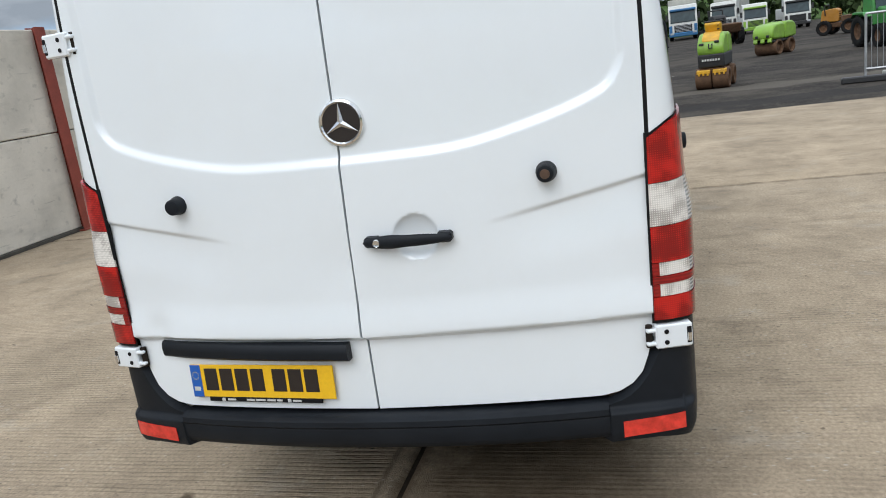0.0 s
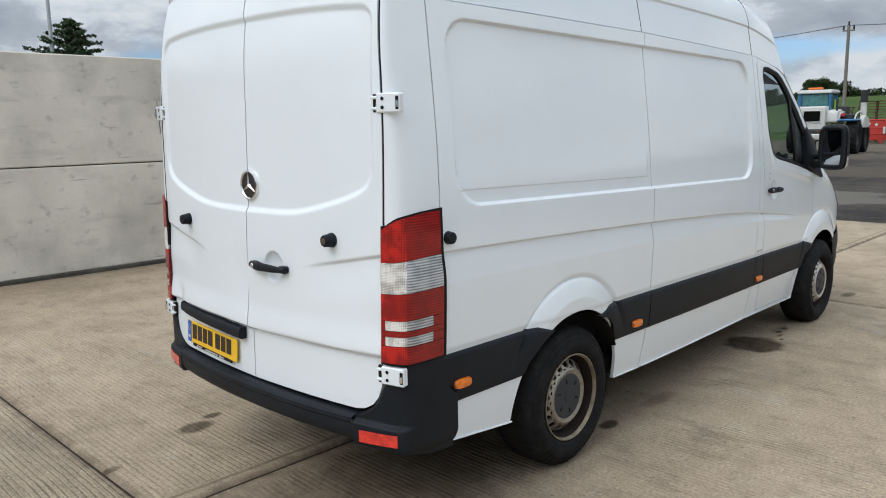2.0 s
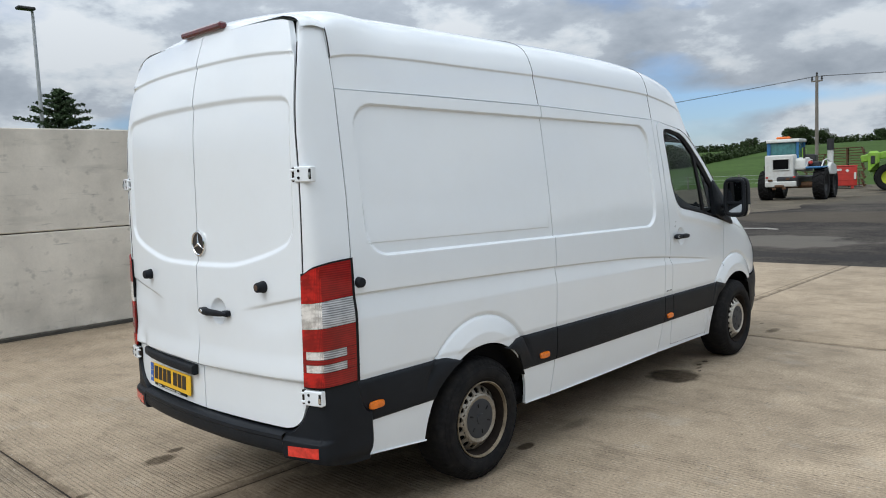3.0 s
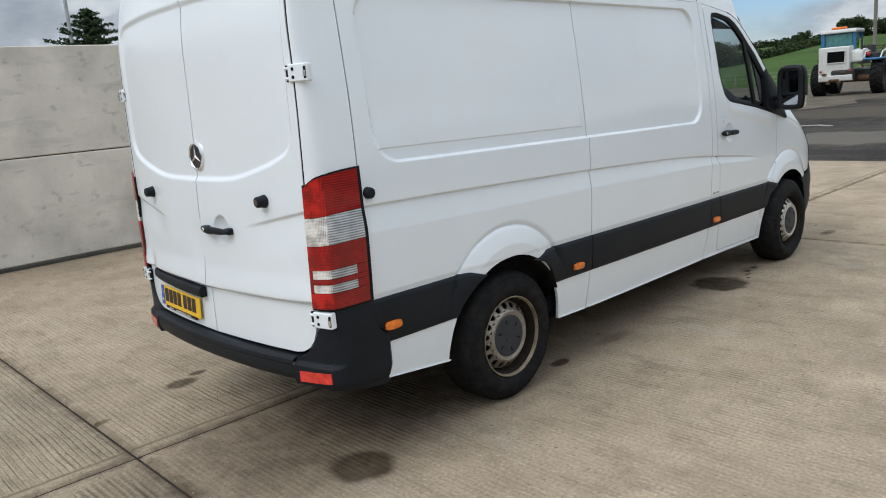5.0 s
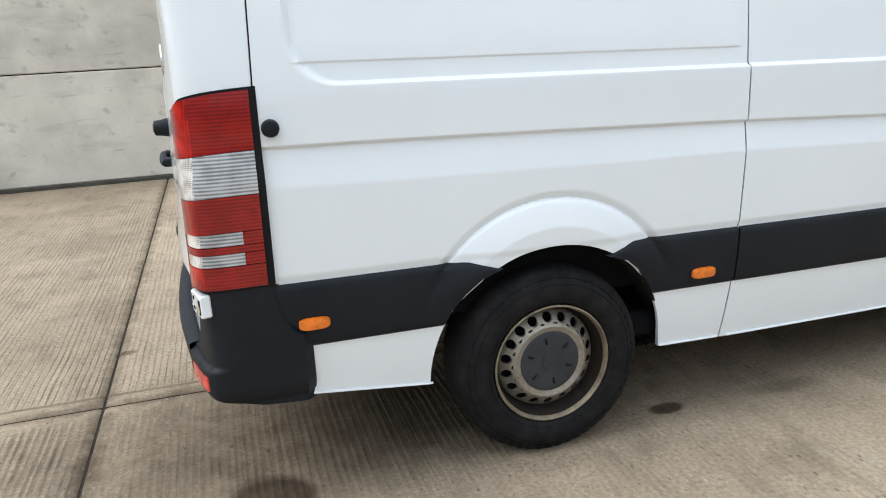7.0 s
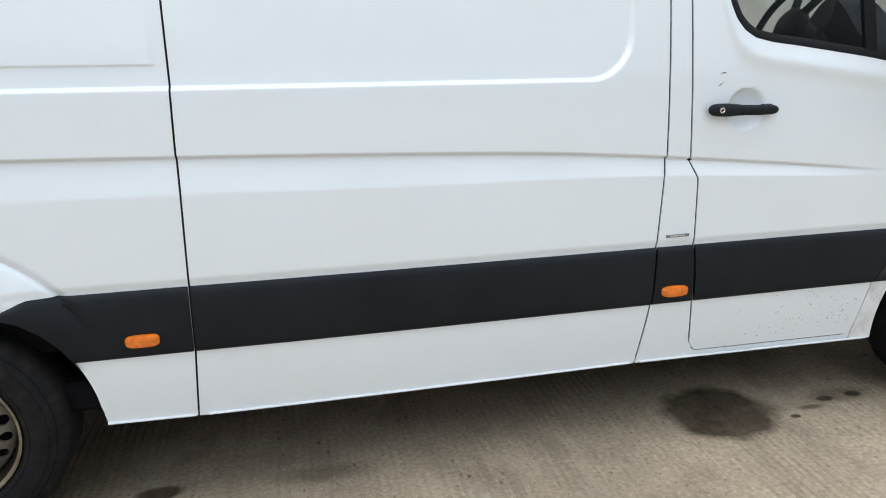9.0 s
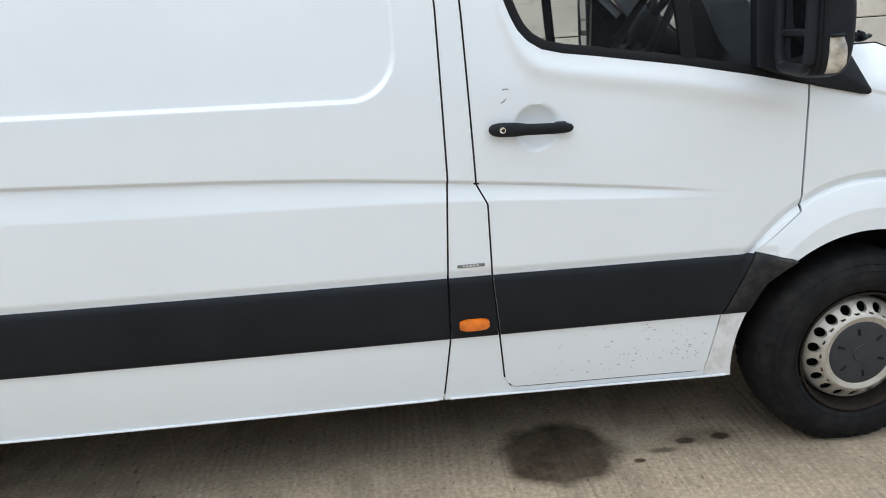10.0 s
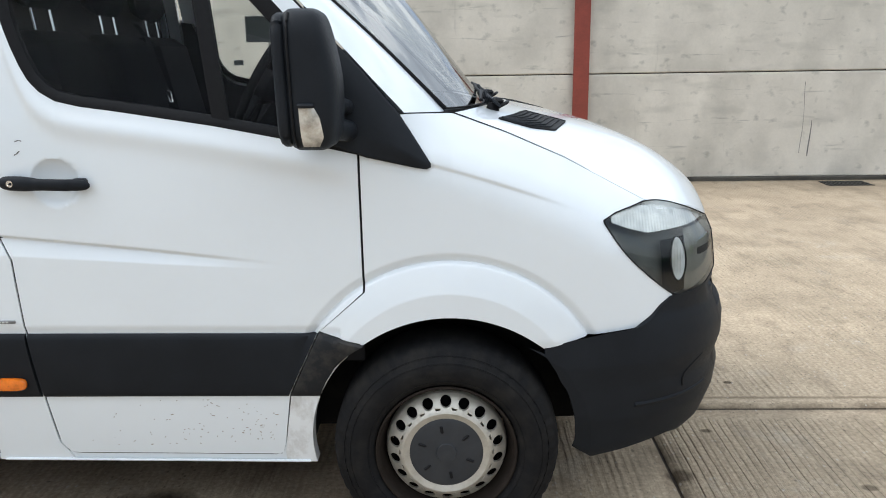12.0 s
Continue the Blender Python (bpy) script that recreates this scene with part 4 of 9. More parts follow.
def row_grid(x, coarse=1):
    """Row heights that follow the pressed lines, for each column."""
    out = []
    x = np.minimum(x, 4.47)
    for (f, n), (h, _) in zip(ROWS, ROWS[1:]):
        n = max(2, n // coarse)
        a, c = f(x), h(x)
        out.extend(a + (c - a) * k / n for k in range(n))
    out.append(ROWS[-1][0](x))
    return np.stack(out, -1)


def panel_sheet(g, xs, left, right, low, high, rows, side, proud=0.0, lip=0.018, detail=True, lip_from=0.0, even=0, bend=8):
    """A body panel: columns xs, its ends bent to the seams, and lips folded inwards all round."""
    xs = np.asarray(xs, float)
    s = (xs - xs[0]) / (xs[-1] - xs[0])
    coarse = 1 if side < 0 else 3
    x = xs
    grid = row_grid(xs, coarse)
    if even:
        k = np.linspace(0, 1, max(12, even // coarse))[None]
        grid = low(xs)[:, None] * (1 - k) + high(xs)[:, None] * k
    x = xs[:, None] + (left(grid) - xs[0]) * ((1 - s) ** bend)[:, None] + (right(grid) - xs[-1]) * (s ** bend)[:, None]
    z = np.clip(grid, low(x), high(x))
    x = xs[:, None] + (left(z) - xs[0]) * ((1 - s) ** bend)[:, None] + (right(z) - xs[-1]) * (s ** bend)[:, None]
    z = np.clip(z, low(x), high(x))
    p = skin(x, z, side, proud, detail)
    g.sheet(p, flip=side > 0)
    inward = np.array([0, -side * lip, 0])
    for edge in (p[0], p[-1], p[:, 0], p[:, -1]):
        e = edge[edge[:, 2] >= lip_from]
        if len(e) > 1:
            g.sheet(np.stack([e, e + inward], 0))
    return p


def arch_columns(x0, x1, cx, r, step):
    a = np.linspace(0, math.pi, 220)
    return np.unique(np.round(np.concatenate([np.arange(x0, cx - r, step), cx - r * np.cos(a), np.arange(cx + r + 0.004, x1, step), [x1]]), 5))


def arch_low(base, cx, cz, r):
    def f(x):
        d = np.clip(r * r - (np.asarray(x, float) - cx) ** 2, 0, None)
        return np.maximum(base(x), np.where(d > 0, cz + np.sqrt(d), 0))
    return f


def ramp_of(value):
    return lambda z: np.full_like(np.asarray(z, float), value)


van = new("van", None)
tagged(van, "white high-roof panel van with black bumpers and side mouldings", "van")


DOOR_EDGE = spline((0.5, 0.9, 1.3, 1.8, 2.1, 2.35, 2.5), (0.832, 0.842, 0.848, 0.848, 0.828, 0.793, 0.745))


REAR_SEAM = line((0.7, 0.316), (0.80, 0.318), (1.37, 0.325), (1.66, 0.338), (2.18, 0.350), (2.46, 0.352))
ROOF_Y = line((0.0, 1.2), (2.0, 1.0), (2.16, 0.9), (2.175, 0.852), (2.316, 0.831), (2.419, 0.814), (2.479, 0.792), (2.523, 0.699), (2.55, 0.60))


def rear_corner(s, z, out=0.0):
    """The rounded rear corner: s = 0 at the side seam, 1 at the door's hinge edge. Right side."""
    s, z = np.broadcast_arrays(np.asarray(s, float), np.asarray(z, float))
    h = np.minimum(H(z), ROOF_Y(z)) + out
    top = 0.30 * np.clip(z - 1.9, 0, None) ** 2
    ax, ay = REAR_SEAM(z) - 0.003, h
    bx, by = 0.112 - out + top + 0.02 * (z - 1.0), h
    cx, cy = 0.098 - out + top + 0.02 * (z - 1.0), np.minimum(DOOR_EDGE(z) + 0.013, h - 0.004) + out * 0.3
    wa, wb, wc = (1 - s) ** 2, 4.2 * s * (1 - s), s * s
    x = (wa * ax + wb * bx + wc * cx) / (wa + wb + wc)
    y = (wa * ay + wb * by + wc * cy) / (wa + wb + wc)
    return np.stack([x, -y, z], -1)


def mirrored(p, side):
    p = np.array(p, float)
    if side > 0:
        p[..., 1] *= -1
    return p


RIDGE = spline((0, 0.20, 0.35, 0.55, 0.70, 0.80, 0.9), (1.333, 1.335, 1.343, 1.383, 1.428, 1.478, 1.55))


def lamp_drop(s, z):
    """How far the tail lamp's outline and the post over it sink towards the doors."""
    s, z = np.asarray(s, float), np.asarray(z, float)
    return 0.022 * s * (z - 0.78) / 0.6 + (0.010 * s + 0.030 * np.clip((s - 0.66) / 0.38, 0, 1) ** 2.4) * ease(1.19, 1.372, z)


def rear_x(y, z, door):
    """Place of the rear doors' skin along the van; y from -0.88 to 0.88."""
    y, z = np.broadcast_arrays(np.asarray(y, float), np.asarray(z, float))
    a = np.abs(y)
    x = 0.046 + 0.055 * (a / 0.87) ** 2.6 + 0.02 * (z - 1.0) + 0.30 * np.clip(z - 1.9, 0, None) ** 2
    # recess above the curved ridge
    zt = 2.150 - 0.03 * (a / 0.8) ** 3
    qx, qz = a - 0.800 + 0.06, np.maximum(RIDGE(np.minimum(a, 0.9)) - z, z - zt) + 0.06
    sd = np.hypot(np.maximum(qx, 0), np.maximum(qz, 0)) + np.minimum(np.maximum(qx, qz), 0) - 0.06
    x = x + 0.013 * ease(0.015, -0.015, sd)
    # upper pressing near the roof
    x = x - 0.010 * ease(2.352, 2.368, z + 0.03 * (a / 0.8) ** 3) * ease(0.85, 0.80, a)
    # lower crease: skin drops back below it
    zc = 0.790 + 0.022 * a
    x = x + 0.016 * ease(zc + 0.010, zc - 0.012, z) - 0.010 * ease(zc + 0.13, zc + 0.012, z) * ease(zc - 0.012, zc + 0.012, z)
    # slanting side creases
    zs = 1.114 + (a - 0.38) * 0.197
    x = x + 0.010 * ease(zs + 0.006, zs - 0.008, z) * ease(zs - 0.17, zs - 0.01, z) * ease(0.36, 0.62, a)
    if door == "right":
        x = x - dish(y, z, -0.195, 1.096, 0.066, 0.024)
    else:
        # knocks in the left door
        for dy, dz, r, k in ((0.735, 0.835, 0.05, 0.012), (0.70, 0.95, 0.16, 0.010), (0.05, 1.02, 0.09, 0.006), (0.55, 1.06, 0.12, 0.006)):
            x = x + k * np.exp(-(((y - dy) ** 2 + (z - dz) ** 2) / (r * r)))
    return x


def build_rear_doors():
    seam = line((0.5, 0.005), (0.785, 0.006), (0.80, 0.016), (1.07, 0.012), (1.36, 0.003), (1.8, -0.004), (2.6, -0.004))
    doors = {}
    for name, sgn in (("right", -1), ("left", 1)):
        low_c = line((0.0, 0.553), (0.68, 0.566), (0.73, 0.576), (0.77, 0.598), (0.80, 0.632), (0.818, 0.68), (0.832, 0.735), (0.87, 0.755))
        top_c = line((0.0, 2.522), (0.4, 2.518), (0.6, 2.510), (0.68, 2.503), (0.72, 2.492), (0.74, 2.478), (0.752, 2.455), (0.774, 2.42), (0.793, 2.35), (0.84, 2.20))
        t = np.concatenate([np.linspace(0, 0.92, 130), np.linspace(0.924, 1, 60)])
        n, m = len(t), 330
        v = np.linspace(0, 1, m)
        edge = DOOR_EDGE
        a = np.repeat((0.004 + 0.83 * t)[:, None], m, 1)
        for _ in range(4):
            z = low_c(a) + (top_c(a) - low_c(a)) * v[None]
            inner = 0.0035 + sgn * seam(z)
            a = inner + (edge(z) - inner) * t[:, None]
        y = sgn * a
        p = np.stack([rear_x(y, z, name), y, z], -1)
        g = Geo().sheet(p, flip=sgn < 0)
        for e in (p[0], p[-1], p[:, 0], p[:, -1]):
            g.sheet(np.stack([e, e + np.array([0.03, 0, 0])], 0))
        doors[name] = part("rear_door", g, PAINT, van, "white rear door, scuffed and dented low down" if name == "left" else "white rear door with round handle bowl")
    return doors


def build_side(side):
    """Skin panels, mouldings and glass of one side."""
    fine = side < 0
    st = 0.011 if fine else 0.05
    rows = (lambda h: int(h / (0.0042 if fine else 0.02)))
    ax, az, ar, _, _ = ARCHES[0]
    fx, fz, fr, _, _ = ARCHES[1]
    # rear quarter
    g = Geo()
    panel_sheet(g, arch_columns(0.321, 2.0, ax, ar, st), lambda z: REAR_SEAM(z) + 0.002, lambda z: SEAM_A(z) - 0.003, arch_low(SILL, ax, az, ar), lambda x: GUTTER(x) - 0.003, rows(1.8), side)
    part("quarter_panel", g, PAINT, van)
    g = Geo()
    panel_sheet(g, np.unique(np.concatenate([np.arange(2.0, 3.22, st), np.arange(3.22, 3.42, 0.004 if fine else st), np.arange(3.42, 3.5201, st)])), lambda z: SEAM_A(z) + 0.003, lambda z: SEAM_B(z) - 0.003, SILL, lambda x: GUTTER(x) - 0.003, rows(1.8), side)
    part("side_panel", g, PAINT, van)
    g = Geo()
    panel_sheet(g, np.linspace(3.52, 3.645, 12), lambda z: SEAM_B(z) + 0.003, lambda z: SEAM_C(z) - 0.003, SILL, lambda x: GUTTER(x) - 0.003, rows(1.8), side, bend=1)
    part("door_post", g, PAINT, van)
    # black strips behind the gaps between the panels, standing for shade in the seams
    for gap, z0, z1, wd in ((REAR_SEAM, 1.35, 2.16, 0.008), (SEAM_A, 0.33, 2.15, 0.007), (SEAM_B, 0.31, 2.11, 0.007), (SEAM_C, 0.36, 1.70, 0.009)):
        zz = np.linspace(z0, z1, 80)
        xx = gap(zz)
        part("door_seal", Geo().sheet(np.stack([skin(xx - wd, zz, side, -0.005), skin(xx + wd, zz, side, -0.005)], 0)), SEAL, van)
    zz = np.linspace(0.52, 1.24, 60)
    part("door_seal", Geo().sheet(np.stack([skin(DOOR_FRONT(zz) - 0.006, zz, side, -0.010), skin(DOOR_FRONT(zz) + 0.012, zz, side, -0.010)], 0)), SEAL, van)
    # gutter filler over the door post
    xx = np.linspace(3.46, 3.72, 14)
    part("gutter", Geo().sheet(np.stack([skin(xx, 2.06 + 0 * xx, side, -0.012, False), skin(xx, GUTTER(np.minimum(xx, 3.62)) + 0.012, side, -0.012, False)], 0)), PAINT, van)
    # cab door, up to the window
    g = Geo()
    cols = np.unique(np.concatenate([np.linspace(3.645, 3.69, 6), np.linspace(3.69, 3.85, 40 if fine else 14), np.arange(3.85, 4.40, st), np.arange(4.40, 4.67, 0.004 if fine else st), [4.672]]))

    def door_low(x):
        return np.interp(x, (3.6, 3.69, 3.705, 3.73, 4.38, 4.395, 4.43, 4.53, 4.672, 4.69), (0.38, 0.336, 0.318, 0.311, 0.292, 0.302, 0.513, 0.72, 0.848, 0.87))
    panel_sheet(g, cols, lambda z: SEAM_C(z) + 0.003, ramp_of(cols[-1]), door_low, WINDOW_LOW, 0, side)
    door = part("cab_door", g, PAINT, van)
    # window frame: white outside, black seal inside, then glass
    outer = [(3.612, 1.650), (3.585, 1.90), (3.575, 2.06), (3.60, 2.098), (3.80, 2.078), (4.03, 2.045), (4.13, 2.008), (4.24, 1.935), (4.42, 1.775), (4.55, 1.635), (4.668, 1.508)]
    white = [(3.704, 1.645), (3.678, 1.90), (3.668, 2.00), (3.690, 2.050), (3.80, 2.052), (4.00, 2.022), (4.09, 1.985), (4.20, 1.910), (4.385, 1.748), (4.52, 1.600), (4.640, 1.482)]
    seal = [(3.732, 1.650), (3.706, 1.90), (3.700, 1.985), (3.722, 2.020), (3.80, 2.022), (3.97, 1.998), (4.055, 1.960), (4.16, 1.885), (4.345, 1.722), (4.475, 1.580), (4.585, 1.465)]

    def dense(loop):
        loop = np.array(loop)
        d = np.concatenate([[0], np.cumsum(np.hypot(*np.diff(loop, axis=0).T))])
        q = np.linspace(0, 1, 60)
        dd = d / d[-1]
        return np.stack([np.interp(q, dd, loop[:, 0]), np.interp(q, dd, loop[:, 1])], -1)

    o, w, k = dense(outer), dense(white), dense(seal)

    def band(a, b, proud_a, proud_b):
        mid = (a + b) / 2
        rowsb = [skin(a[:, 0], a[:, 1], side, proud_a - 0.012, False), skin(a[:, 0], a[:, 1], side, proud_a, False),
                 skin(mid[:, 0], mid[:, 1], side, max(proud_a, proud_b) + 0.001, False), skin(b[:, 0], b[:, 1], side, proud_b, False), skin(b[:, 0], b[:, 1], side, proud_b - 0.02, False)]
        return np.stack(rowsb, 0)

    shut = o[o[:, 0] > 3.95]
    part("door_seam", Geo().tube([tuple(q) for q in skin(shut[:, 0], shut[:, 1], side, 0.0005, False)], 0.003, 6), SEAL, door)
    part("window_surround", Geo().sheet(band(o, w, 0.001, 0.002)), PAINT, door)
    g = Geo().sheet(band(w, k, -0.002, -0.008))
    xs = np.concatenate([np.linspace(3.695, 3.85, 30), np.linspace(3.86, 4.69, 40)])
    zl = WINDOW_LOW(xs)
    nx = np.gradient(zl, xs)
    ln = np.hypot(1, nx)
    inn = np.stack([xs - nx / ln * 0.028, zl + 0.028 / ln], -1)
    g.sheet(band(np.stack([xs, zl], -1), inn, 0.0, -0.008))
    part("window_seal", g, SEAL, door)
    g = Geo()
    for xa, xb, za, zb in ((4.272, 4.318, 1.325, 1.85),):
        zz = np.linspace(za, zb, 12)
        lean = lambda z: -0.12 * (z - za)
        g.sheet(np.stack([skin(xa + lean(zz), zz, side, -0.02, False), skin(xa + lean(zz), zz, side, -0.004, False), skin(xb + lean(zz), zz, side, -0.004, False), skin(xb + lean(zz), zz, side, -0.02, False)], 0))
    part("window_divider", g, SEAL, door)
    # panes
    for name, xa, xb in (("pane", 3.70, 4.268), ("quarter_pane", 4.284, 4.66)):
        xs = np.linspace(xa, xb, 24)
        top = np.interp(xs, [p[0] for p in white[3:]], [p[1] for p in white[3:]])
        low = WINDOW_LOW(xs) + 0.004
        v = np.linspace(0, 1, 16)
        zz = low[:, None] + np.maximum(top - low, 0.002)[:, None] * v[None]
        pane = part(name, Geo().sheet(skin(np.repeat(xs[:, None], 16, 1), zz, side, -0.014, False)), GLASS_SIDE, door)
        pane.visible_shadow = False
    # black sail in front of the window with the mirror's foot
    loop = [(4.50, 1.318), (4.50, 1.590), (4.53, 1.622), (4.600, 1.577), (4.692, 1.488), (4.795, 1.362), (4.868, 1.246), (4.880, 1.226), (4.880, 1.216), (4.868, 1.211), (4.84, 1.215), (4.70, 1.247)]
    g = Geo()
    c = np.array([4.66, 1.36])
    q = np.array(loop + loop[:1])
    g.sheet(np.stack([skin(q[:, 0], q[:, 1], side, -0.03, False), skin(q[:, 0], q[:, 1], side, 0.010, False), skin(c[0] + (q[:, 0] - c[0]) * 0.93, c[1] + (q[:, 1] - c[1]) * 0.93, side, 0.016, False),
                      skin(c[0] + (q[:, 0] - c[0]) * 0.4, c[1] + (q[:, 1] - c[1]) * 0.4, side, 0.016, False), skin(0 * q[:, 0] + c[0], 0 * q[:, 0] + c[1], side, 0.016, False)], 0))
    part("mirror_sail", g, TRIM, door)
    # door handle with lock
    hs = Geo()
    t = 0.5 - 0.5 * np.cos(np.linspace(0, np.pi, 44))
    hx = 3.662 + 0.258 * t
    hz = 1.193 - 0.010 * t
    yy = half_width(3.79, 1.19, False) + np.where((t > 0.42) & (t < 0.78), 0.026, 0.021) + 0.006 * np.sin(np.pi * t)
    hr = 0.0215 * np.clip((1 - np.abs(2 * t - 1) ** 9) ** 0.5, 0.02, 1) * (1 - 0.22 * ease(0.25, 0.5, t))
    ring = np.linspace(0, 2 * np.pi, 17)
    hs.sheet(np.stack([np.repeat(hx[:, None], 17, 1), side * (yy[:, None] + hr[:, None] * 0.62 * np.cos(ring)[None]), hz[:, None] + hr[:, None] * np.sin(ring)[None]], -1))
    for xx in (3.705, 3.885):
        hs.box((xx, side * (half_width(xx, 1.19, False) + 0.006), 1.189), (0.04, 0.03, 0.024), 0.006)
    handle = part("door_handle", hs, TRIM, door, "black plastic door handle")
    yl = float(np.interp(3.700, hx, yy) + 0.62 * np.interp(3.700, hx, hr))
    part("lock", Geo().lathe([(r_, side * h_) for r_, h_ in ((0.0, -0.0005), (0.006, 0.0), (0.007, 0.0015), (0.0095, 0.0015), (0.0105, -0.004))], 20, (3.702, side * yl, 1.192), "Y"), CHROME, handle)
    # black strip for the shade in the gap under the door
    xs = np.linspace(3.70, 4.385, 30)
    zb = door_low(xs)
    part("door_seal", Geo().sheet(np.stack([skin(xs, zb - 0.005, side, -0.0045), skin(xs, zb + 0.002, side, -0.0045)], 0)), SEAL, door)
    # scratches near the handle
    if side < 0:
        for pts in (((3.706, 1.268), (3.714, 1.272), (3.722, 1.279)), ((3.712, 1.306), (3.722, 1.309), (3.731, 1.307))):
            part("scratch", Geo().tube([tuple(skin(a, b, side, 0.0002)) for a, b in pts], 0.0012, 5), SEAL, door)
        # dried mud flicked up on the lower door
        rng = np.random.default_rng(8)
        g = Geo()
        for _ in range(80):
            a, b = 3.74 + 0.66 * rng.random() ** 0.6, 0.335 + 0.165 * rng.random() ** 1.3
            w2, lean = 0.0012 + 0.004 * rng.random() ** 3, rng.normal() * 0.004
            g.tube([tuple(skin(a - w2, b, side, 0.0001)), tuple(skin(a + w2, b + lean * 0.4, side, 0.0001))], 0.0008 + 0.0008 * rng.random(), 4)
        tagged(part("mud_spots", g, MUD, door, "specks of dried mud"), "specks of dried mud", kind="stuff")
    # rolled lower edge of the sill
    for xa, xb in ((0.41, 0.815), (1.70, 1.96), (2.0, 3.46), (3.50, 4.475)):
        xs = np.linspace(xa, xb, 30)
        part("sill_lip", Geo().tube([tuple(q) for q in skin(xs, SILL(xs) + 0.004, side, -0.004, False)], 0.0045, 8), PAINT, van)
    # sill under the door, and the piece in front of it
    g = Geo()
    xs = np.linspace(3.48, 4.45, 40)
    v = np.linspace(0, 1, 8)
    zz = SILL(xs)[:, None] + (0.35 - SILL(xs))[:, None] * v[None]
    g.sheet(skin(np.repeat(xs[:, None], 8, 1), zz, side, -0.006))
    part("sill", g, PAINT, van)
    g = Geo()
    v = np.linspace(0, 1, 26)
    zz = 0.259 + 0.388 * v
    u = np.linspace(0, 1, 16)
    xl = DOOR_FRONT(zz) + 0.004
    xr = fx - np.sqrt(np.clip(fr ** 2 - (zz - fz) ** 2, 0, None)) - 0.0
    xx = xl[None] + (np.maximum(xr, xl + 0.01) - xl)[None] * u[:, None]
    p = skin(xx, np.repeat(zz[None], 16, 0), side)
    g.sheet(p)
    for e in (p[0], p[-1], p[:, 0]):
        g.sheet(np.stack([e, e + np.array([0, -side * 0.05, 0])], 0))
    part("sill_end", g, PAINT_DIRTY, van, "white sill end splashed with mud")
    # front wing
    g = Geo()
    lamp_low = line((5.381, 1.045), (5.44, 0.957), (5.528, 0.869), (5.617, 0.797), (5.70, 0.79))
    lamp_top = line((5.381, 1.045), (5.42, 1.063), (5.533, 1.082), (5.7, 1.05))
    bump_top = line((5.17, 0.655), (5.21, 0.667), (5.348, 0.698), (5.50, 0.711), (5.56, 0.755), (5.61, 0.797))
    cols = np.unique(np.round(np.concatenate([np.linspace(4.679, 5.381, 130 if fine else 24)]), 5))

    def wing_low(x):
        x = np.asarray(x, float)
        d = np.clip(fr ** 2 - (x - fx) ** 2, 0, None)
        arch = np.where(d > 0, fz + np.sqrt(d), 0)
        lead = np.interp(x, (4.53, 4.676), (0.722, 0.849))
        return np.maximum(arch, np.where(x > 5.1, bump_top(x), 0))

    def wing_top(x):
        return BONNET_EDGE(x) - 0.002
    tongue = np.linspace(4.534, 4.679, 30)
    lo = np.maximum(wing_low(tongue), np.interp(tongue, (4.53, 4.662, 4.663), (0.726, 0.692, 0.0)))
    hi = np.interp(tongue, (4.53, 4.672, 4.679), (0.722, 0.846, 0.852)) - 0.003
    zz = lo[:, None] + np.maximum(hi - lo, 0.001)[:, None] * np.linspace(0, 1, 40)[None]
    p = skin(np.repeat(tongue[:, None], 40, 1), zz, side)
    g.sheet(p, flip=side > 0)
    for e in (p[:, 0], p[:, -1]):
        g.sheet(np.stack([e, e + np.array([0, -side * 0.02, 0])], 0))
    panel_sheet(g, cols, ramp_of(cols[0]), ramp_of(cols[-1]), wing_low, wing_top, 0, side, lip_from=0.85, even=170)
    for xs, lf, hf, nr in ((np.linspace(5.381, 5.612, 40), bump_top, lambda x: lamp_low(x) - 0.002, 60), (np.linspace(5.381, 5.535, 30), lambda x: lamp_top(x) + 0.002, wing_top, 24)):
        v = np.linspace(0, 1, nr)
        lo, hi = lf(xs), hf(xs)
        zz = lo[:, None] + np.maximum(hi - lo, 0.0005)[:, None] * v[None]
        p = skin(np.repeat(xs[:, None], nr, 1), zz, side)
        g.sheet(p, flip=side > 0)
        for e in (p[:, 0], p[:, -1]):
            g.sheet(np.stack([e, e + np.array([0, -side * 0.02, 0])], 0))
    part("front_wing", g, PAINT, van)
    # headlight
    xs = np.concatenate([np.linspace(5.384, 5.64, 40), np.linspace(5.645, 5.80, 24)])
    lo = spline((5.381, 5.44, 5.528, 5.617, 5.66, 5.72, 5.80), (1.043, 0.959, 0.871, 0.803, 0.790, 0.800, 0.84))(xs)
    hi = np.maximum(spline((5.381, 5.42, 5.48, 5.533, 5.633, 5.70, 5.80), (1.046, 1.062, 1.074, 1.080, 1.062, 1.036, 0.985))(xs), lo + 0.003)
    v = np.linspace(0, 1, 30)
    zz = lo[:, None] + (hi - lo)[:, None] * v[None]
    xx = np.repeat(xs[:, None], 30, 1)
    lens_p = skin(xx, zz, side, 0.002, False)
    g = Geo()
    back = lens_p.copy()
    back[..., 0] -= 0.035
    back[..., 1] -= side * 0.035
    g.sheet(back)
    for e, f in ((lens_p[0], back[0]), (lens_p[-1], back[-1]), (lens_p[:, 0], back[:, 0]), (lens_p[:, -1], back[:, -1])):
        g.sheet(np.stack([e, f], 0))
    lamp = part("headlight", g, LAMP_HOUSING, van, "clear headlight with dark housing and silver indicator strip")
    g = Geo()
    hi_strip = zz * 0 + (lo[:, None] + (hi - lo)[:, None] * np.linspace(0.58, 1.0, 30)[None])
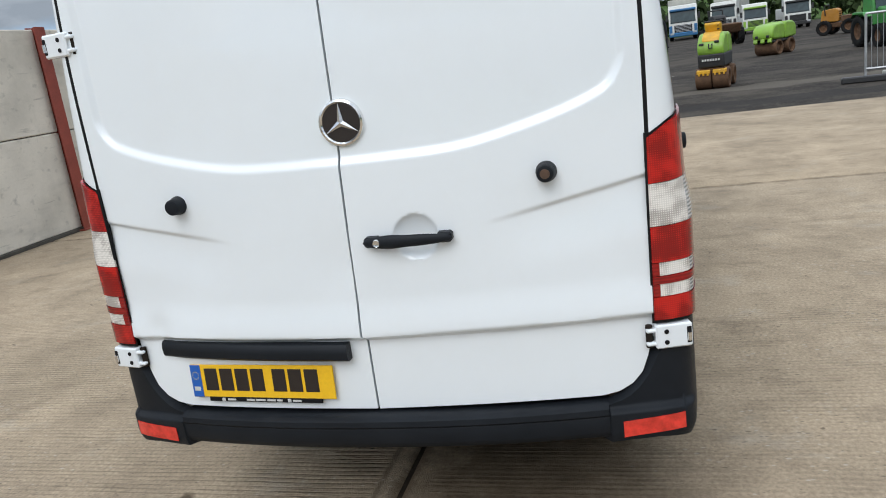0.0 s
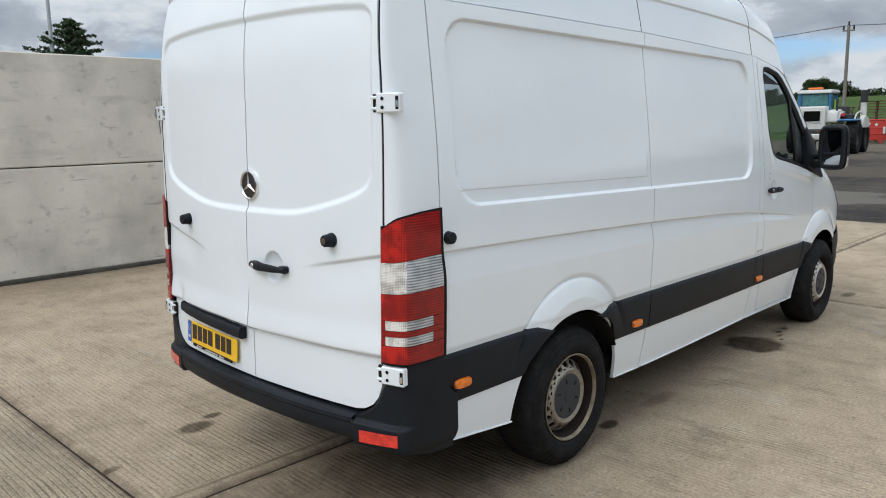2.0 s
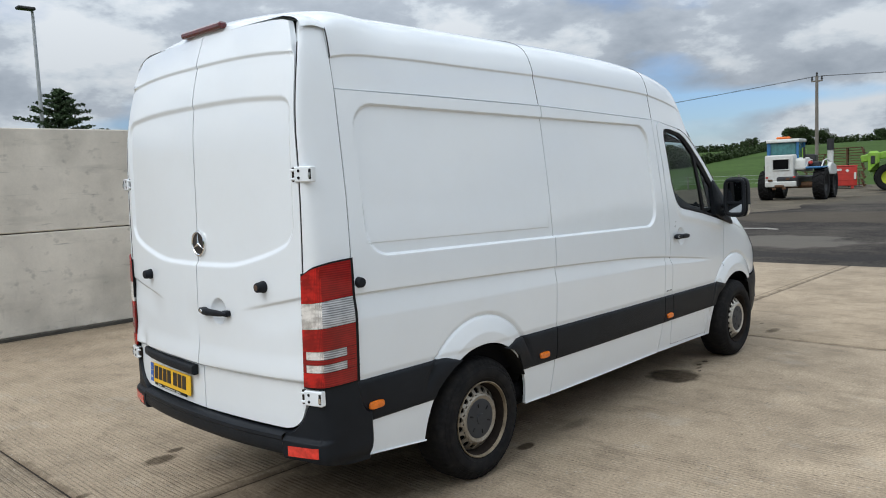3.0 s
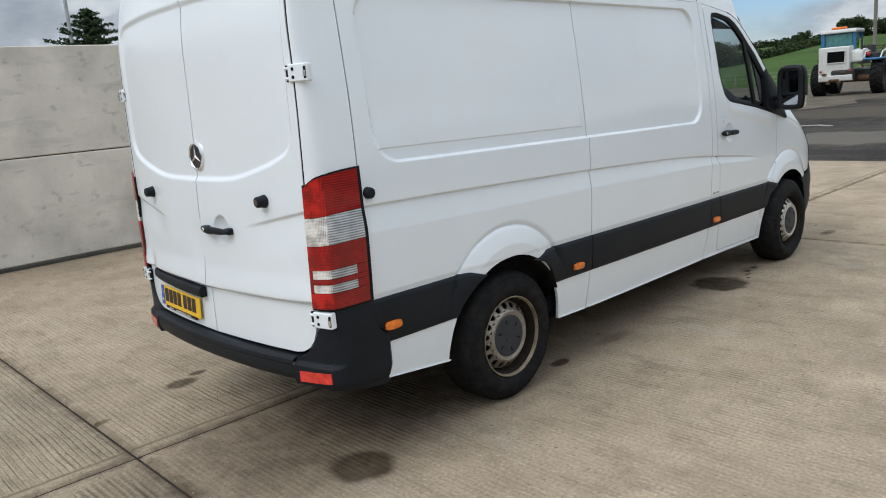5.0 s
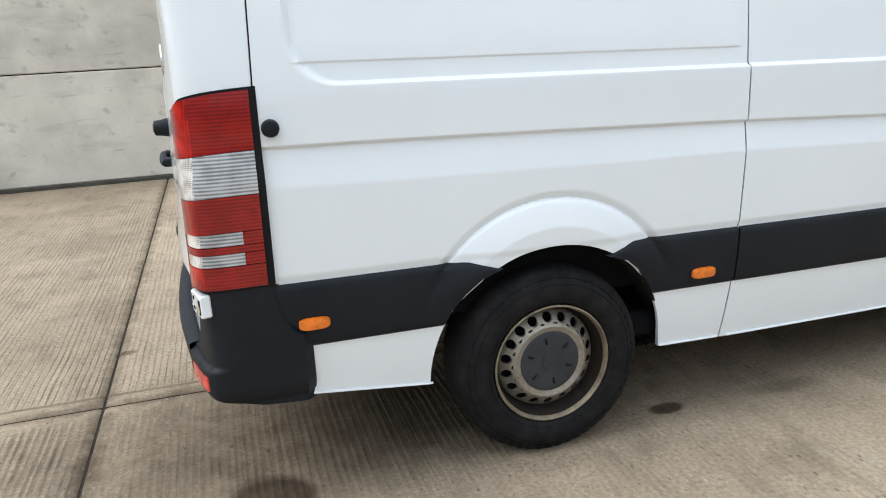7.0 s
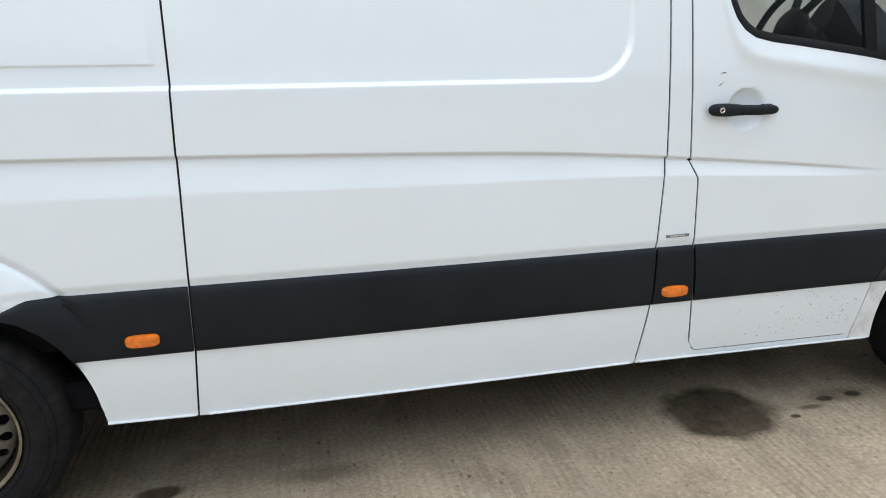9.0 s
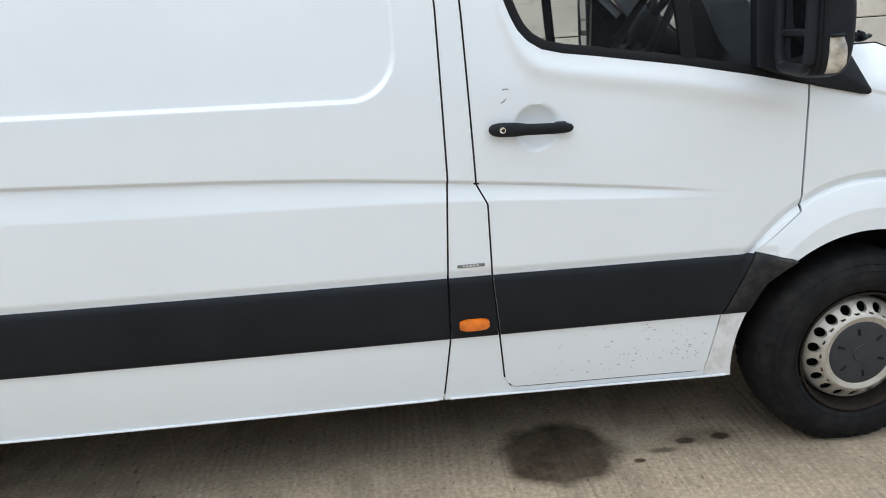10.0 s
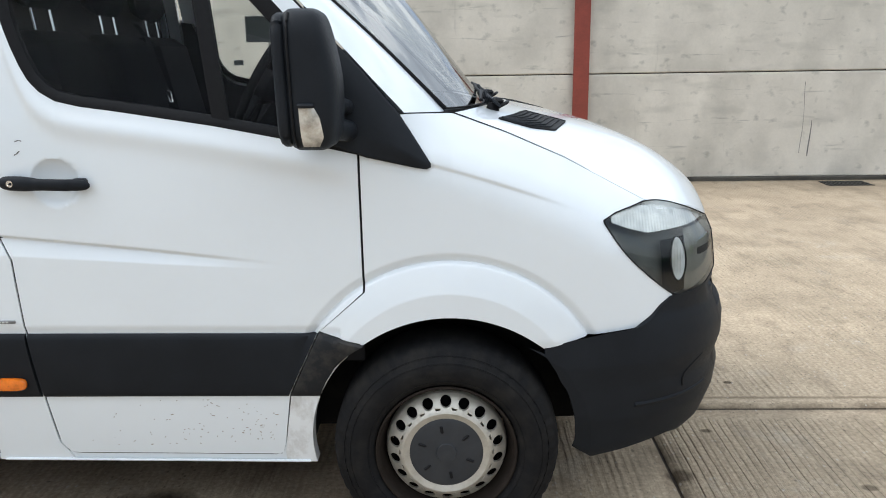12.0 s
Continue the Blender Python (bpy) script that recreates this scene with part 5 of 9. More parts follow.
    ind = skin(xx, np.maximum(hi_strip, 0.992), side, -0.018, False)
    ind = ind[4:60]
    g.sheet(ind)
    part("indicator", g, SILVER_REFLECTOR, lamp, "ribbed silver indicator")
    bowl = (xs > 5.655)
    zb = lo[bowl][:, None] + 0.012 + (np.minimum(hi[bowl] - 0.02, 0.985) - lo[bowl] - 0.012)[:, None] * v[None]
    part("reflector", Geo().sheet(skin(xx[bowl], zb, side, -0.012, False)), BOWL, lamp, "silver reflector bowl")
    g = Geo()
    a = np.linspace(0, 2 * np.pi, 33)
    g.sheet(np.stack([skin(5.632 + 0.028 * f * np.cos(a), 0.905 + 0.064 * f * np.sin(a) - 0.010 * f * np.cos(a), side, d, False) for f, d in ((1.0, -0.008), (0.8, -0.012), (0.4, -0.014), (0.03, -0.015))], 0))
    beam = part("main_beam", g, SILVER_REFLECTOR, lamp)
    part("beam_rim", Geo().tube([tuple(q) for q in skin(5.632 + 0.029 * np.cos(a[:-1]), 0.905 + 0.066 * np.sin(a[:-1]) - 0.010 * np.cos(a[:-1]), side, -0.007, False)], 0.003, 6, close=True), SEAL, beam)
    lens = part("lens", Geo().sheet(lens_p), GLASS_LAMP, lamp)
    lens.visible_shadow = False
    g = Geo()
    rim = [tuple(q) for q in np.concatenate([lens_p[:, 0], lens_p[-1], lens_p[::-1, -1]])]
    g.tube(rim, 0.002, 6, close=True)
    part("lamp_seal", g, SEAL, lamp)
    # mouldings
    def moulding(xl, xr, low, high, n, mat=TRIM, zone=(0.545, 0.745), far=None):
        v = np.array([-0.02, 0.0, 0.03, 0.10, 0.25, 0.5, 0.75, 0.90, 0.97, 1.0, 1.02])
        pr = np.array([-0.012, 0.004, 0.011, 0.014, 0.0155, 0.016, 0.0155, 0.014, 0.011, 0.004, -0.012])
        u = np.linspace(0, 1, n)
        zn = zone[0] + (zone[1] - zone[0]) * np.clip(v, 0, 1)
        zf = zn if far is None else far[0] + (far[1] - far[0]) * np.clip(v, 0, 1)
        x = xl(zn)[None] + (xr(zf) - xl(zn))[None] * u[:, None]
        z = low(x) + (high(x) - low(x)) * np.clip(v, 0, 1)[None]
        y = half_width(x, z, True) + pr[None]
        p = np.stack([x, side * y, z], -1)
        g = Geo().sheet(p, flip=side > 0)
        for e in (p[0], p[-1]):
            q = e.copy()
            q[:, 1] -= side * 0.02
            g.sheet(np.stack([e, q], 0))
        return part("moulding", g, mat, van)

    left_end = line((0.50, 0.396), (0.595, 0.394), (0.615, 0.352), (0.64, 0.336), (0.78, 0.318))
    arch_l = lambda z: ax - np.sqrt(np.clip(ar ** 2 - (z - az) ** 2, 0, None))
    arch_r = lambda z: ax + np.sqrt(np.clip(ar ** 2 - (z - az) ** 2, 0, None))
    f_l = lambda z: fx - np.sqrt(np.clip(fr ** 2 - (z - fz) ** 2, 0, None))
    dip_rear = lambda x: np.minimum(STRIP_TOP(x), np.interp(x, (0.88, 1.045, 1.2, 1.3, 1.465, 1.615), (0.79, 0.737, 0.72, 0.72, 0.729, 0.79)))
    dip_front = lambda x: np.minimum(STRIP_TOP(x) + 0.004, np.interp(x, (4.535, 4.665), (0.724, 0.688)))
    moulding(left_end, arch_l, STRIP_LOW, dip_rear, 34)
    # black return of the moulding inside the rear wheel arch
    turn_in = np.radians(np.linspace(23, 63, 24))
    lip_x, lip_z = ax + (ar - 0.004) * np.cos(turn_in), az + (ar - 0.004) * np.sin(turn_in)
    lip_y = half_width(lip_x, lip_z, False)
    depth = np.array([0.004, -0.004, -0.03, -0.10])[:, None]
    inset = np.array([0.006, 0.0, 0.0, 0.0])[:, None]
    part("arch_return", Geo().sheet(np.stack([lip_x[None] + inset * np.cos(turn_in)[None], side * (lip_y[None] + depth), lip_z[None] + inset * np.sin(turn_in)[None]], -1)), LINER, van)
    moulding(arch_r, lambda z: SEAM_A(z) - 0.004, STRIP_LOW, dip_rear, 30)
    moulding(lambda z: SEAM_A(z) + 0.004, lambda z: SEAM_B(z) - 0.004, STRIP_LOW, STRIP_TOP, 50)
    moulding(lambda z: SEAM_B(z) + 0.003, lambda z: SEAM_C(z) - 0.003, STRIP_LOW, STRIP_TOP, 10)
    moulding(lambda z: SEAM_C(z) + 0.003, lambda z: DOOR_FRONT(z) - 0.003, STRIP_LOW, STRIP_TOP, 40, TRIM, (0.509, 0.720))
    moulding(lambda z: DOOR_FRONT(z) + 0.003, f_l, STRIP_LOW, dip_front, 16, TRIM_DIRTY, (0.509, 0.722), (0.509, 0.690))
    # side marker lamps
    for mx, mz in ((0.430, 0.642), (1.845, 0.605), (3.590, 0.573)):
        g = Geo()
        a = np.linspace(0, 2 * np.pi, 41)
        ex, ez = 0.049 * np.sign(np.cos(a)) * np.abs(np.cos(a)) ** 0.55, 0.0195 * np.sign(np.sin(a)) * np.abs(np.sin(a)) ** 0.55
        base_y = half_width(mx, mz, False) + 0.016
        rings = [np.stack([mx + ex * f, np.full(41, side * (base_y + d)), mz + ez * f], -1) for f, d in ((1.0, -0.004), (1.0, 0.004), (0.9, 0.009), (0.5, 0.011), (0.02, 0.0115))]
        g.sheet(np.stack(rings, 0))
        part("side_marker", g, AMBER, van, "orange side marker lamp")
    # rubber stop for the opened rear door
    part("door_stop", stop_shape(), TRIM, van, "black rubber door stop", at=pose(0.362, side * 0.928, 1.252, 90 if side < 0 else -90))
    # small plate on the door post
    g = Geo().box((3.590, side * (half_width(3.59, 0.772) + 0.002), 0.772), (0.088, 0.004, 0.010), 0.0015)
    badge = part("post_badge", g, material("badge_grey", (0.20, 0.205, 0.21), 0.35, metal=0.6, grain=0.1), van, "small grey metal badge")
    g = Geo()
    for k in range(5):
        g.box((3.566 + 0.011 * k, side * (half_width(3.59, 0.772) + 0.0045), 0.772), (0.007, 0.002, 0.005))
    part("badge_print", g, PALE_INK, badge)
    # wing mirror
    build_mirror(side)
    # rear corner post, above the lamp
    g = Geo()
    s = np.linspace(0, 1, 26)
    z = np.linspace(1.372, 2.487, 90)
    p = mirrored(rear_corner(s[:, None], np.repeat(z[None], 26, 0) - lamp_drop(s[:, None], 1.374) * np.clip(1 - (z[None] - 1.372) / 1.07, 0, 1)), side)
    p[0, :, 0] -= 0.001
    g.sheet(p)
    for e in (p[0], p[-1], p[:, 0]):
        g.sheet(np.stack([e, e + np.array([0.01, -side * 0.025, 0])], 0))
    part("corner_post", g, PAINT, van)
    zz = np.linspace(1.300, 2.38, 44)
    q = mirrored(rear_corner(np.ones(44), zz), side)
    q[:, 0] += 0.0085
    q[:, 1] -= side * 0.006
    part("door_seal", Geo().tube([tuple(r) for r in q], 0.009, 6), SEAL, van)
    # tail light: black gasket with coloured lenses
    g = Geo()
    z = np.linspace(0.782, 1.374, 40)
    s = np.linspace(-0.012, 1.042, 40)
    def swell(zq, sq):
        # the lens stands further out from the clear band downwards, on its side face
        return 0.013 * ease(1.215, 1.085, zq) * (1 - ease(0.35, 0.85, sq))

    g.sheet(mirrored(rear_corner(s[:, None], np.repeat(z[None], 40, 0) - lamp_drop(s[:, None], z[None]), 0.003 + swell(z[None], s[:, None])), side))
    tail = part("tail_light", g, SEAL, van, "red and clear tail light with black gasket")

    zz = np.linspace(1.085, 1.318, 20)
    q = mirrored(rear_corner(np.full(20, 1.025), zz, 0.002), side)
    part("gasket_rim", Geo().tube([tuple(r) for r in q], 0.0075, 8), SEAL, tail)

    def lens_piece(name, z0, z1, s0, s1, out, mat):
        zz = np.linspace(z0, z1, 14)
        ss = np.linspace(s0, s1, 22)
        zg = np.repeat(zz[None], 22, 0)
        q = mirrored(rear_corner(ss[:, None], zg - lamp_drop(ss[:, None], zg), out + swell(zg, ss[:, None])), side)
        gg = Geo().sheet(q)
        inner = mirrored(rear_corner(ss[:, None], zg - lamp_drop(ss[:, None], zg), out - 0.012 + swell(zg, ss[:, None])), side)
        for e, f in ((q[0], inner[0]), (q[-1], inner[-1]), (q[:, 0], inner[:, 0]), (q[:, -1], inner[:, -1])):
            gg.sheet(np.stack([e, f], 0))
        part(name, gg, mat, tail)

    split = 0.50
    for z0, z1, a, b in ((1.197, 1.366, RED_LENS, RED_CELL), (1.073, 1.195, CLEAR_LENS, CLEAR_CELL), (0.966, 1.071, RED_LENS, RED_CELL), (0.902, 0.924, RED_LENS, RED_LENS), (0.793, 0.862, RED_LENS, RED_CELL)):
        lens_piece("lens", z0, z1, 0.012, split, 0.010, a)
        lens_piece("lens", z0, z1, split, 1.03, 0.010, b)
    for z0, z1 in ((0.926, 0.964), (0.864, 0.900)):
        lens_piece("lens", z0, z1, 0.012, 0.09, 0.010, RED_LENS)
        lens_piece("lens", z0, z1, 0.09, split, 0.008, CLEAR_LENS)
        lens_piece("lens", z0, z1, split, 0.985, 0.008, CLEAR_CELL)
        lens_piece("lens", z0, z1, 0.985, 1.03, 0.010, RED_LENS)
    # hinges
    for hz in (0.741, 1.772):
        g = Geo()
        c = np.array([0.106 + 0.02 * (hz - 0.75), side * (0.890 if hz < 1 else 0.884), hz])
        deg = -13 * side
        turn = Matrix.Rotation(radians(deg), 3, "Z")
        def at_hinge(dx, dy):
            q = turn @ Vector((dx, dy, 0))
            return c[0] + q.x, c[1] + q.y
        g.box((c[0], c[1], hz), (0.034, 0.104, 0.072), 0.005, turn)
        for dz in (0.020, -0.020):
            g.box((*at_hinge(-0.004, -side * 0.062), hz + dz), (0.020, 0.030, 0.012), 0.004, turn)
        hinge = part("hinge", g, PAINT, van, "white door hinge with two bolts")
        part("slot", Geo().box((*at_hinge(-0.0115, side * 0.042), hz), (0.016, 0.013, 0.048), 0.002, turn), SEAL, hinge)
        part("pin", Geo().lathe([(0, -0.012), (0.006, -0.012), (0.006, 0.012), (0, 0.012)], 10, (*at_hinge(-0.020, side * 0.042), hz - 0.004), "Z"), CHROME, hinge)
        for dz in (-0.016, 0.016):
            part("bolt", Geo().lathe([(0.0, -0.0195), (0.0068, -0.0195), (0.0068, 0.0)], 12, (0, 0, 0), "X"), SEAL, hinge, at=pose(*at_hinge(0.0, -side * 0.022), hz + dz, 0, 0, deg))
        part("pin", Geo().lathe([(0, -0.033), (0.010, -0.033), (0.010, 0.033), (0, 0.033)], 12, (*at_hinge(0.004, -side * 0.066), hz), "Z"), BARREL, hinge)
    # bumper corner
    plan = ((0.062, 0.698), (0.074, 0.754), (0.088, 0.822), (0.106, 0.888), (0.138, 0.934), (0.205, 0.952), (0.295, 0.957), (0.392, 0.955))
    px = spline(np.linspace(0, 1, 8), [q[0] for q in plan])
    py = spline(np.linspace(0, 1, 8), [q[1] for q in plan])
    u = np.linspace(0, 1, 70)
    top = np.interp(u, (0, 0.10, 0.16, 0.22, 0.28, 0.33, 0.37, 0.47, 0.49, 0.885, 0.895, 0.915, 0.945, 0.97, 1.0), (0.545, 0.555, 0.568, 0.592, 0.630, 0.682, 0.708, 0.712, 0.786, 0.782, 0.74, 0.662, 0.632, 0.620, 0.614))
    low = np.interp(u, (0, 0.3, 0.5, 0.8, 1), (0.432, 0.434, 0.424, 0.386, 0.376))
    v = np.concatenate([np.linspace(0, 0.2, 8), np.linspace(0.22, 0.6, 34), np.linspace(0.62, 1, 20)])
    z = low[:, None] + (top - low)[:, None] * v[None]
    bulge = 0.021 * ease(0.540, 0.520, z) * ease(0.68, 0.46, u)[:, None]
    tuck = 0.03 * np.clip((0.47 - z) / 0.07, 0, 1) ** 2
    dn = np.stack([np.gradient(py(u)), -np.gradient(px(u))], -1)
    dn /= np.linalg.norm(dn, axis=1)[:, None]
    dx, dy = -dn[:, 0], -dn[:, 1]
    xx = px(u)[:, None] + (dx[:, None]) * (bulge - tuck)
    yy = py(u)[:, None] + (dy[:, None]) * (bulge - tuck)
    p = np.stack([xx, side * yy, z], -1)
    g = Geo().sheet(p, flip=side < 0)
    for e in (p[0], p[-1], p[:, -1], p[:, 0]):
        g.sheet(np.stack([e, e + np.array([0.03, -side * 0.03, 0])], 0))
    corner = part("bumper_corner", g, TRIM, van)
    # reflector in the corner
    sel = (u > 0.085) & (u < 0.475)
    us = u[sel]
    zr = np.linspace(0, 1, 8)
    zz = (0.447 + 0.010 * us / 0.45)[:, None] + 0.049 * zr[None]
    bl = 0.0235 * np.ones_like(zz)
    q = np.stack([px(us)[:, None] + dx[sel][:, None] * bl, side * (py(us)[:, None] + dy[sel][:, None] * bl), zz], -1)
    g = Geo().sheet(q)
    qi = q + np.array([0.02, -side * 0.0, 0])
    for e, f in ((q[0], qi[0]), (q[-1], qi[-1]), (q[:, 0], qi[:, 0]), (q[:, -1], qi[:, -1])):
        g.sheet(np.stack([e, f], 0))
    part("reflector", g, REFLEX, corner, "red bumper reflector")


def stop_shape():
    return Geo().lathe([(0.0, 0.044), (0.012, 0.044), (0.0215, 0.042), (0.024, 0.038), (0.0255, 0.020), (0.0285, 0.008), (0.0295, 0.0), (0.0295, -0.006)], 28, axis="Z")


def build_mirror(side):
    c = Vector((4.588, side * 1.070, 1.466))
    hgt = 0.172
    zs = np.linspace(-1, 1, 40)
    a = np.linspace(0, 2 * np.pi, 49)
    ex = np.sign(np.cos(a)) * np.abs(np.cos(a)) ** 0.55
    ey = np.sign(np.sin(a)) * np.abs(np.sin(a)) ** 0.55

    def section(k, grow=0.0):
        """Half lengths of the shell's level cut at height k: forward, rearward, sideways."""
        r = max(1 - abs(k) ** 5.5, 0.0) ** 0.5
        slim = 1 - 0.10 * ease(-0.2, -1.0, k) - 0.30 * ease(-0.1, 1.0, k)
        return 0.074 * (0.45 + 0.55 * r) * slim + grow, 0.062 * (0.72 + 0.28 * r) + grow, 0.100 * (0.50 + 0.50 * r) + grow

    def shell_ring(k, grow=0.0):
        fwd, back, wide = section(k, grow)
        x = c.x - 0.003 * k + np.where(ex > 0, ex * fwd, ex * back)
        return np.stack([x, c.y + ey * wide, np.full(49, c.z + hgt * k)], -1)

    rows_p = [shell_ring(k) for k in zs]
    g = Geo().sheet(np.stack(rows_p, 0))
    g.add(rows_p[0][:-1], [tuple(range(48))])
    g.add(rows_p[-1][:-1], [tuple(range(48))[::-1]])
    mirror = part("wing_mirror", g, TRIM, van, "large black wing mirror with clear indicator")
    # parting line of the rear frame
    loop = []
    for sgn, ks in ((1, np.linspace(-0.93, 0.93, 20)), (-1, np.linspace(0.93, -0.93, 20))):
        for k in ks:
            _, back, wide = section(float(k))
            loop.append((c.x - 0.003 * k - back * 0.62, c.y + sgn * wide * 0.985, c.z + hgt * k))
    part("frame_joint", Geo().tube(loop, 0.003, 6, close=True), SEAL, mirror)
    g = Geo()
    for zz, r in ((1.335, 0.03), (1.40, 0.022)):
        g.tube([(4.64, side * 0.86, zz - 0.02), (4.65, side * 0.93, zz - 0.01), (4.635, side * 1.0, zz), (4.61, side * 1.05, zz + 0.02)], r, 12)
    part("arm", g, TRIM, mirror)
    # glasses in the open rear
    turn = Matrix.Rotation(radians(side * 6), 3, "Z") @ Matrix.Rotation(radians(-2.5), 3, "Y")
    for k0, k1 in ((-0.22, 0.78), (-0.82, -0.34)):
        km = (k0 + k1) / 2
        g = Geo().box((c.x - 0.003 * km - 0.0600, c.y, c.z + hgt * km), (0.010, 0.140, hgt * (k1 - k0)), 0.003, turn)
        part("mirror_glass", g, MIRROR_GLASS, mirror)
    loop = []
    for ang in np.linspace(0, 2 * np.pi, 44, endpoint=False):
        ca, sa = math.cos(ang), math.sin(ang)
        k = 0.86 * math.copysign(abs(sa) ** 0.35, sa)
        loop.append((c.x - 0.003 * k - 0.063, c.y + 0.080 * math.copysign(abs(ca) ** 0.35, ca), c.z + hgt * k))
    part("glass_rim", Geo().tube(loop, 0.017, 10, close=True), TRIM, mirror)
    g = Geo().box((c.x - 0.003 * -0.28 - 0.063, c.y, c.z - 0.28 * hgt), (0.014, 0.150, 0.020), 0.005)
    part("glass_bar", g, TRIM, mirror)
    # indicator let into the outer lower rear corner of the shell
    t = np.linspace(0, 1, 18)
    rows_p = []
    for k in np.linspace(-0.93, -0.36, 16):
        fwd, back, wide = section(float(k))
        e1 = float(np.interp(k, (-0.93, -0.80, -0.5, -0.36), (0.42, 0.56, 0.40, 0.22)))
        ev = -0.34 + (e1 + 0.34) * t
        sv = np.sqrt(np.clip(1 - np.abs(ev) ** (2 / 0.55), 0, 1)) ** 0.55
        rows_p.append(np.stack([c.x - 0.003 * k + np.where(ev > 0, ev * fwd, ev * back), c.y + side * (sv * wide + 0.003 + 0.003 * np.sin(np.pi * t)), np.full(18, c.z + hgt * k)], -1))
    p = np.stack(rows_p, 0)
    g = Geo().sheet(p)
    for e in (p[0], p[-1], p[:, 0], p[:, -1]):
        g.sheet(np.stack([e, e - np.array([0, side * 0.012, 0])], 0))
    lamp = part("indicator", g, INDICATOR, mirror, "clear indicator lens")
    part("lamp_hood", Geo().tube([tuple(q + np.array([0, side * 0.001, 0.004])) for q in p[-1]], 0.006, 8), TRIM, lamp)


def build_roof():
    s = np.linspace(0, 1, 120)
    xe = np.interp(s, (0, 0.8, 0.9, 1.0), (0.352, 3.55, 4.02, 4.24))
    ze = 0.005 + np.interp(xe, (0.16, 1.0, 2.0, 3.47, 3.57, 4.03, 4.13, 4.24), (2.170, 2.169, 2.159, 2.118, 2.112, 2.052, 2.018, 1.942))
    xc = np.interp(s, (0, 0.8, 0.9, 1.0), (0.20, 3.62, 4.09, 4.40))
    zc = spline((0, 0.02, 0.06, 0.2, 0.45, 0.65, 0.8, 0.88, 0.94, 1.0), (2.560, 2.600, 2.636, 2.655, 2.660, 2.650, 2.610, 2.545, 2.42, 2.13))(s)
    shape = spline((0, 0.18, 0.33, 0.45, 0.60, 0.80, 1.0), (1.0, 0.957, 0.905, 0.82, 0.62, 0.33, 0.0))
    square = spline((0, 0.18, 0.33, 0.45, 0.60, 0.80, 1.0), (1.0, 0.975, 0.955, 0.930, 0.82, 0.45, 0.0))
    shapez = spline((0, 0.18, 0.33, 0.45, 0.60, 0.80, 1.0), (0.0, 0.367, 0.635, 0.79, 0.905, 0.978, 1.0))
    v = np.concatenate([np.linspace(0, 0.2, 60), np.linspace(0.205, 1, 60)])
    ky, kz = shape(v), shapez(v)
    w = np.array([float(half_width(a, b, False)) for a, b in zip(xe, ze)])
    half = []
    for i in range(len(s)):
        k_rear = (1 - ease(0.0, 0.12, s[i]))
        ky = shape(v) * (1 - k_rear) + square(v) * k_rear
        y = w[i] * ky
        z = ze[i] + (zc[i] - ze[i]) * kz
        # pressed line round the high roof
        y = y - 0.008 + 0.009 * ease(0.178, 0.192, v) * (1 - ease(0.85, 0.98, s[i])) * (1 - ease(0.33, 0.7, v))
        x = xe[i] + (xc[i] - xe[i]) * (1 - ky ** 2) ** (2 - float(ease(0.0, 0.3, s[i])))
        half.append(np.stack([x, -y, z], -1))
    half = np.stack(half, 0)
    other = half[:, ::-1].copy()
    other[..., 1] *= -1
    full = np.concatenate([half, other[:, 1:]], 1)
    g = Geo().sheet(full, flip=True)
    for e in (full[0], full[-1], full[:, 0], full[:, -1]):
        g.sheet(np.stack([e, e * np.array([1, 0.97, 1]) + np.array([0.0, 0, -0.012])], 0))
    # rear lip down to the doors
    lip = full[0]
    zd = np.minimum(lip[:, 2] - 0.006, 2.522)
    foot = np.stack([rear_x(np.clip(lip[:, 1], -0.86, 0.86), zd, "plain") + 0.006, lip[:, 1], zd], -1)
    k = np.linspace(0, 1, 8)[:, None, None]
    arc = lip[None] * (1 - k) + foot[None] * k
    arc[..., 2] += 0.012 * np.sin(np.pi * k[..., 0])
    g.sheet(arc[:, 74:-74])
    roof = part("roof", g, PAINT, van)
    # seam between the roof's end and the corner posts
    for rim in (full[0, :78], full[0, ::-1][:78]):
        part("roof_seam", Geo().tube([tuple(q) for q in rim[::3]], 0.0032, 6), SEAL, roof)
    # roof seams
    for xs in (2.01, 3.50):
        i = int(np.argmin(np.abs(xe - xs)))
        part("roof_seam", Geo().tube([tuple(q) for q in full[i]], 0.0022, 5), SEAL, roof)
    # high brake lamp
    g = Geo().box((0.188, 0.0, 2.556), (0.05, 0.40, 0.034), 0.010)
    part("brake_lamp", g, BRAKE_LENS, van, "dark red high brake lamp")
    return full[-1]


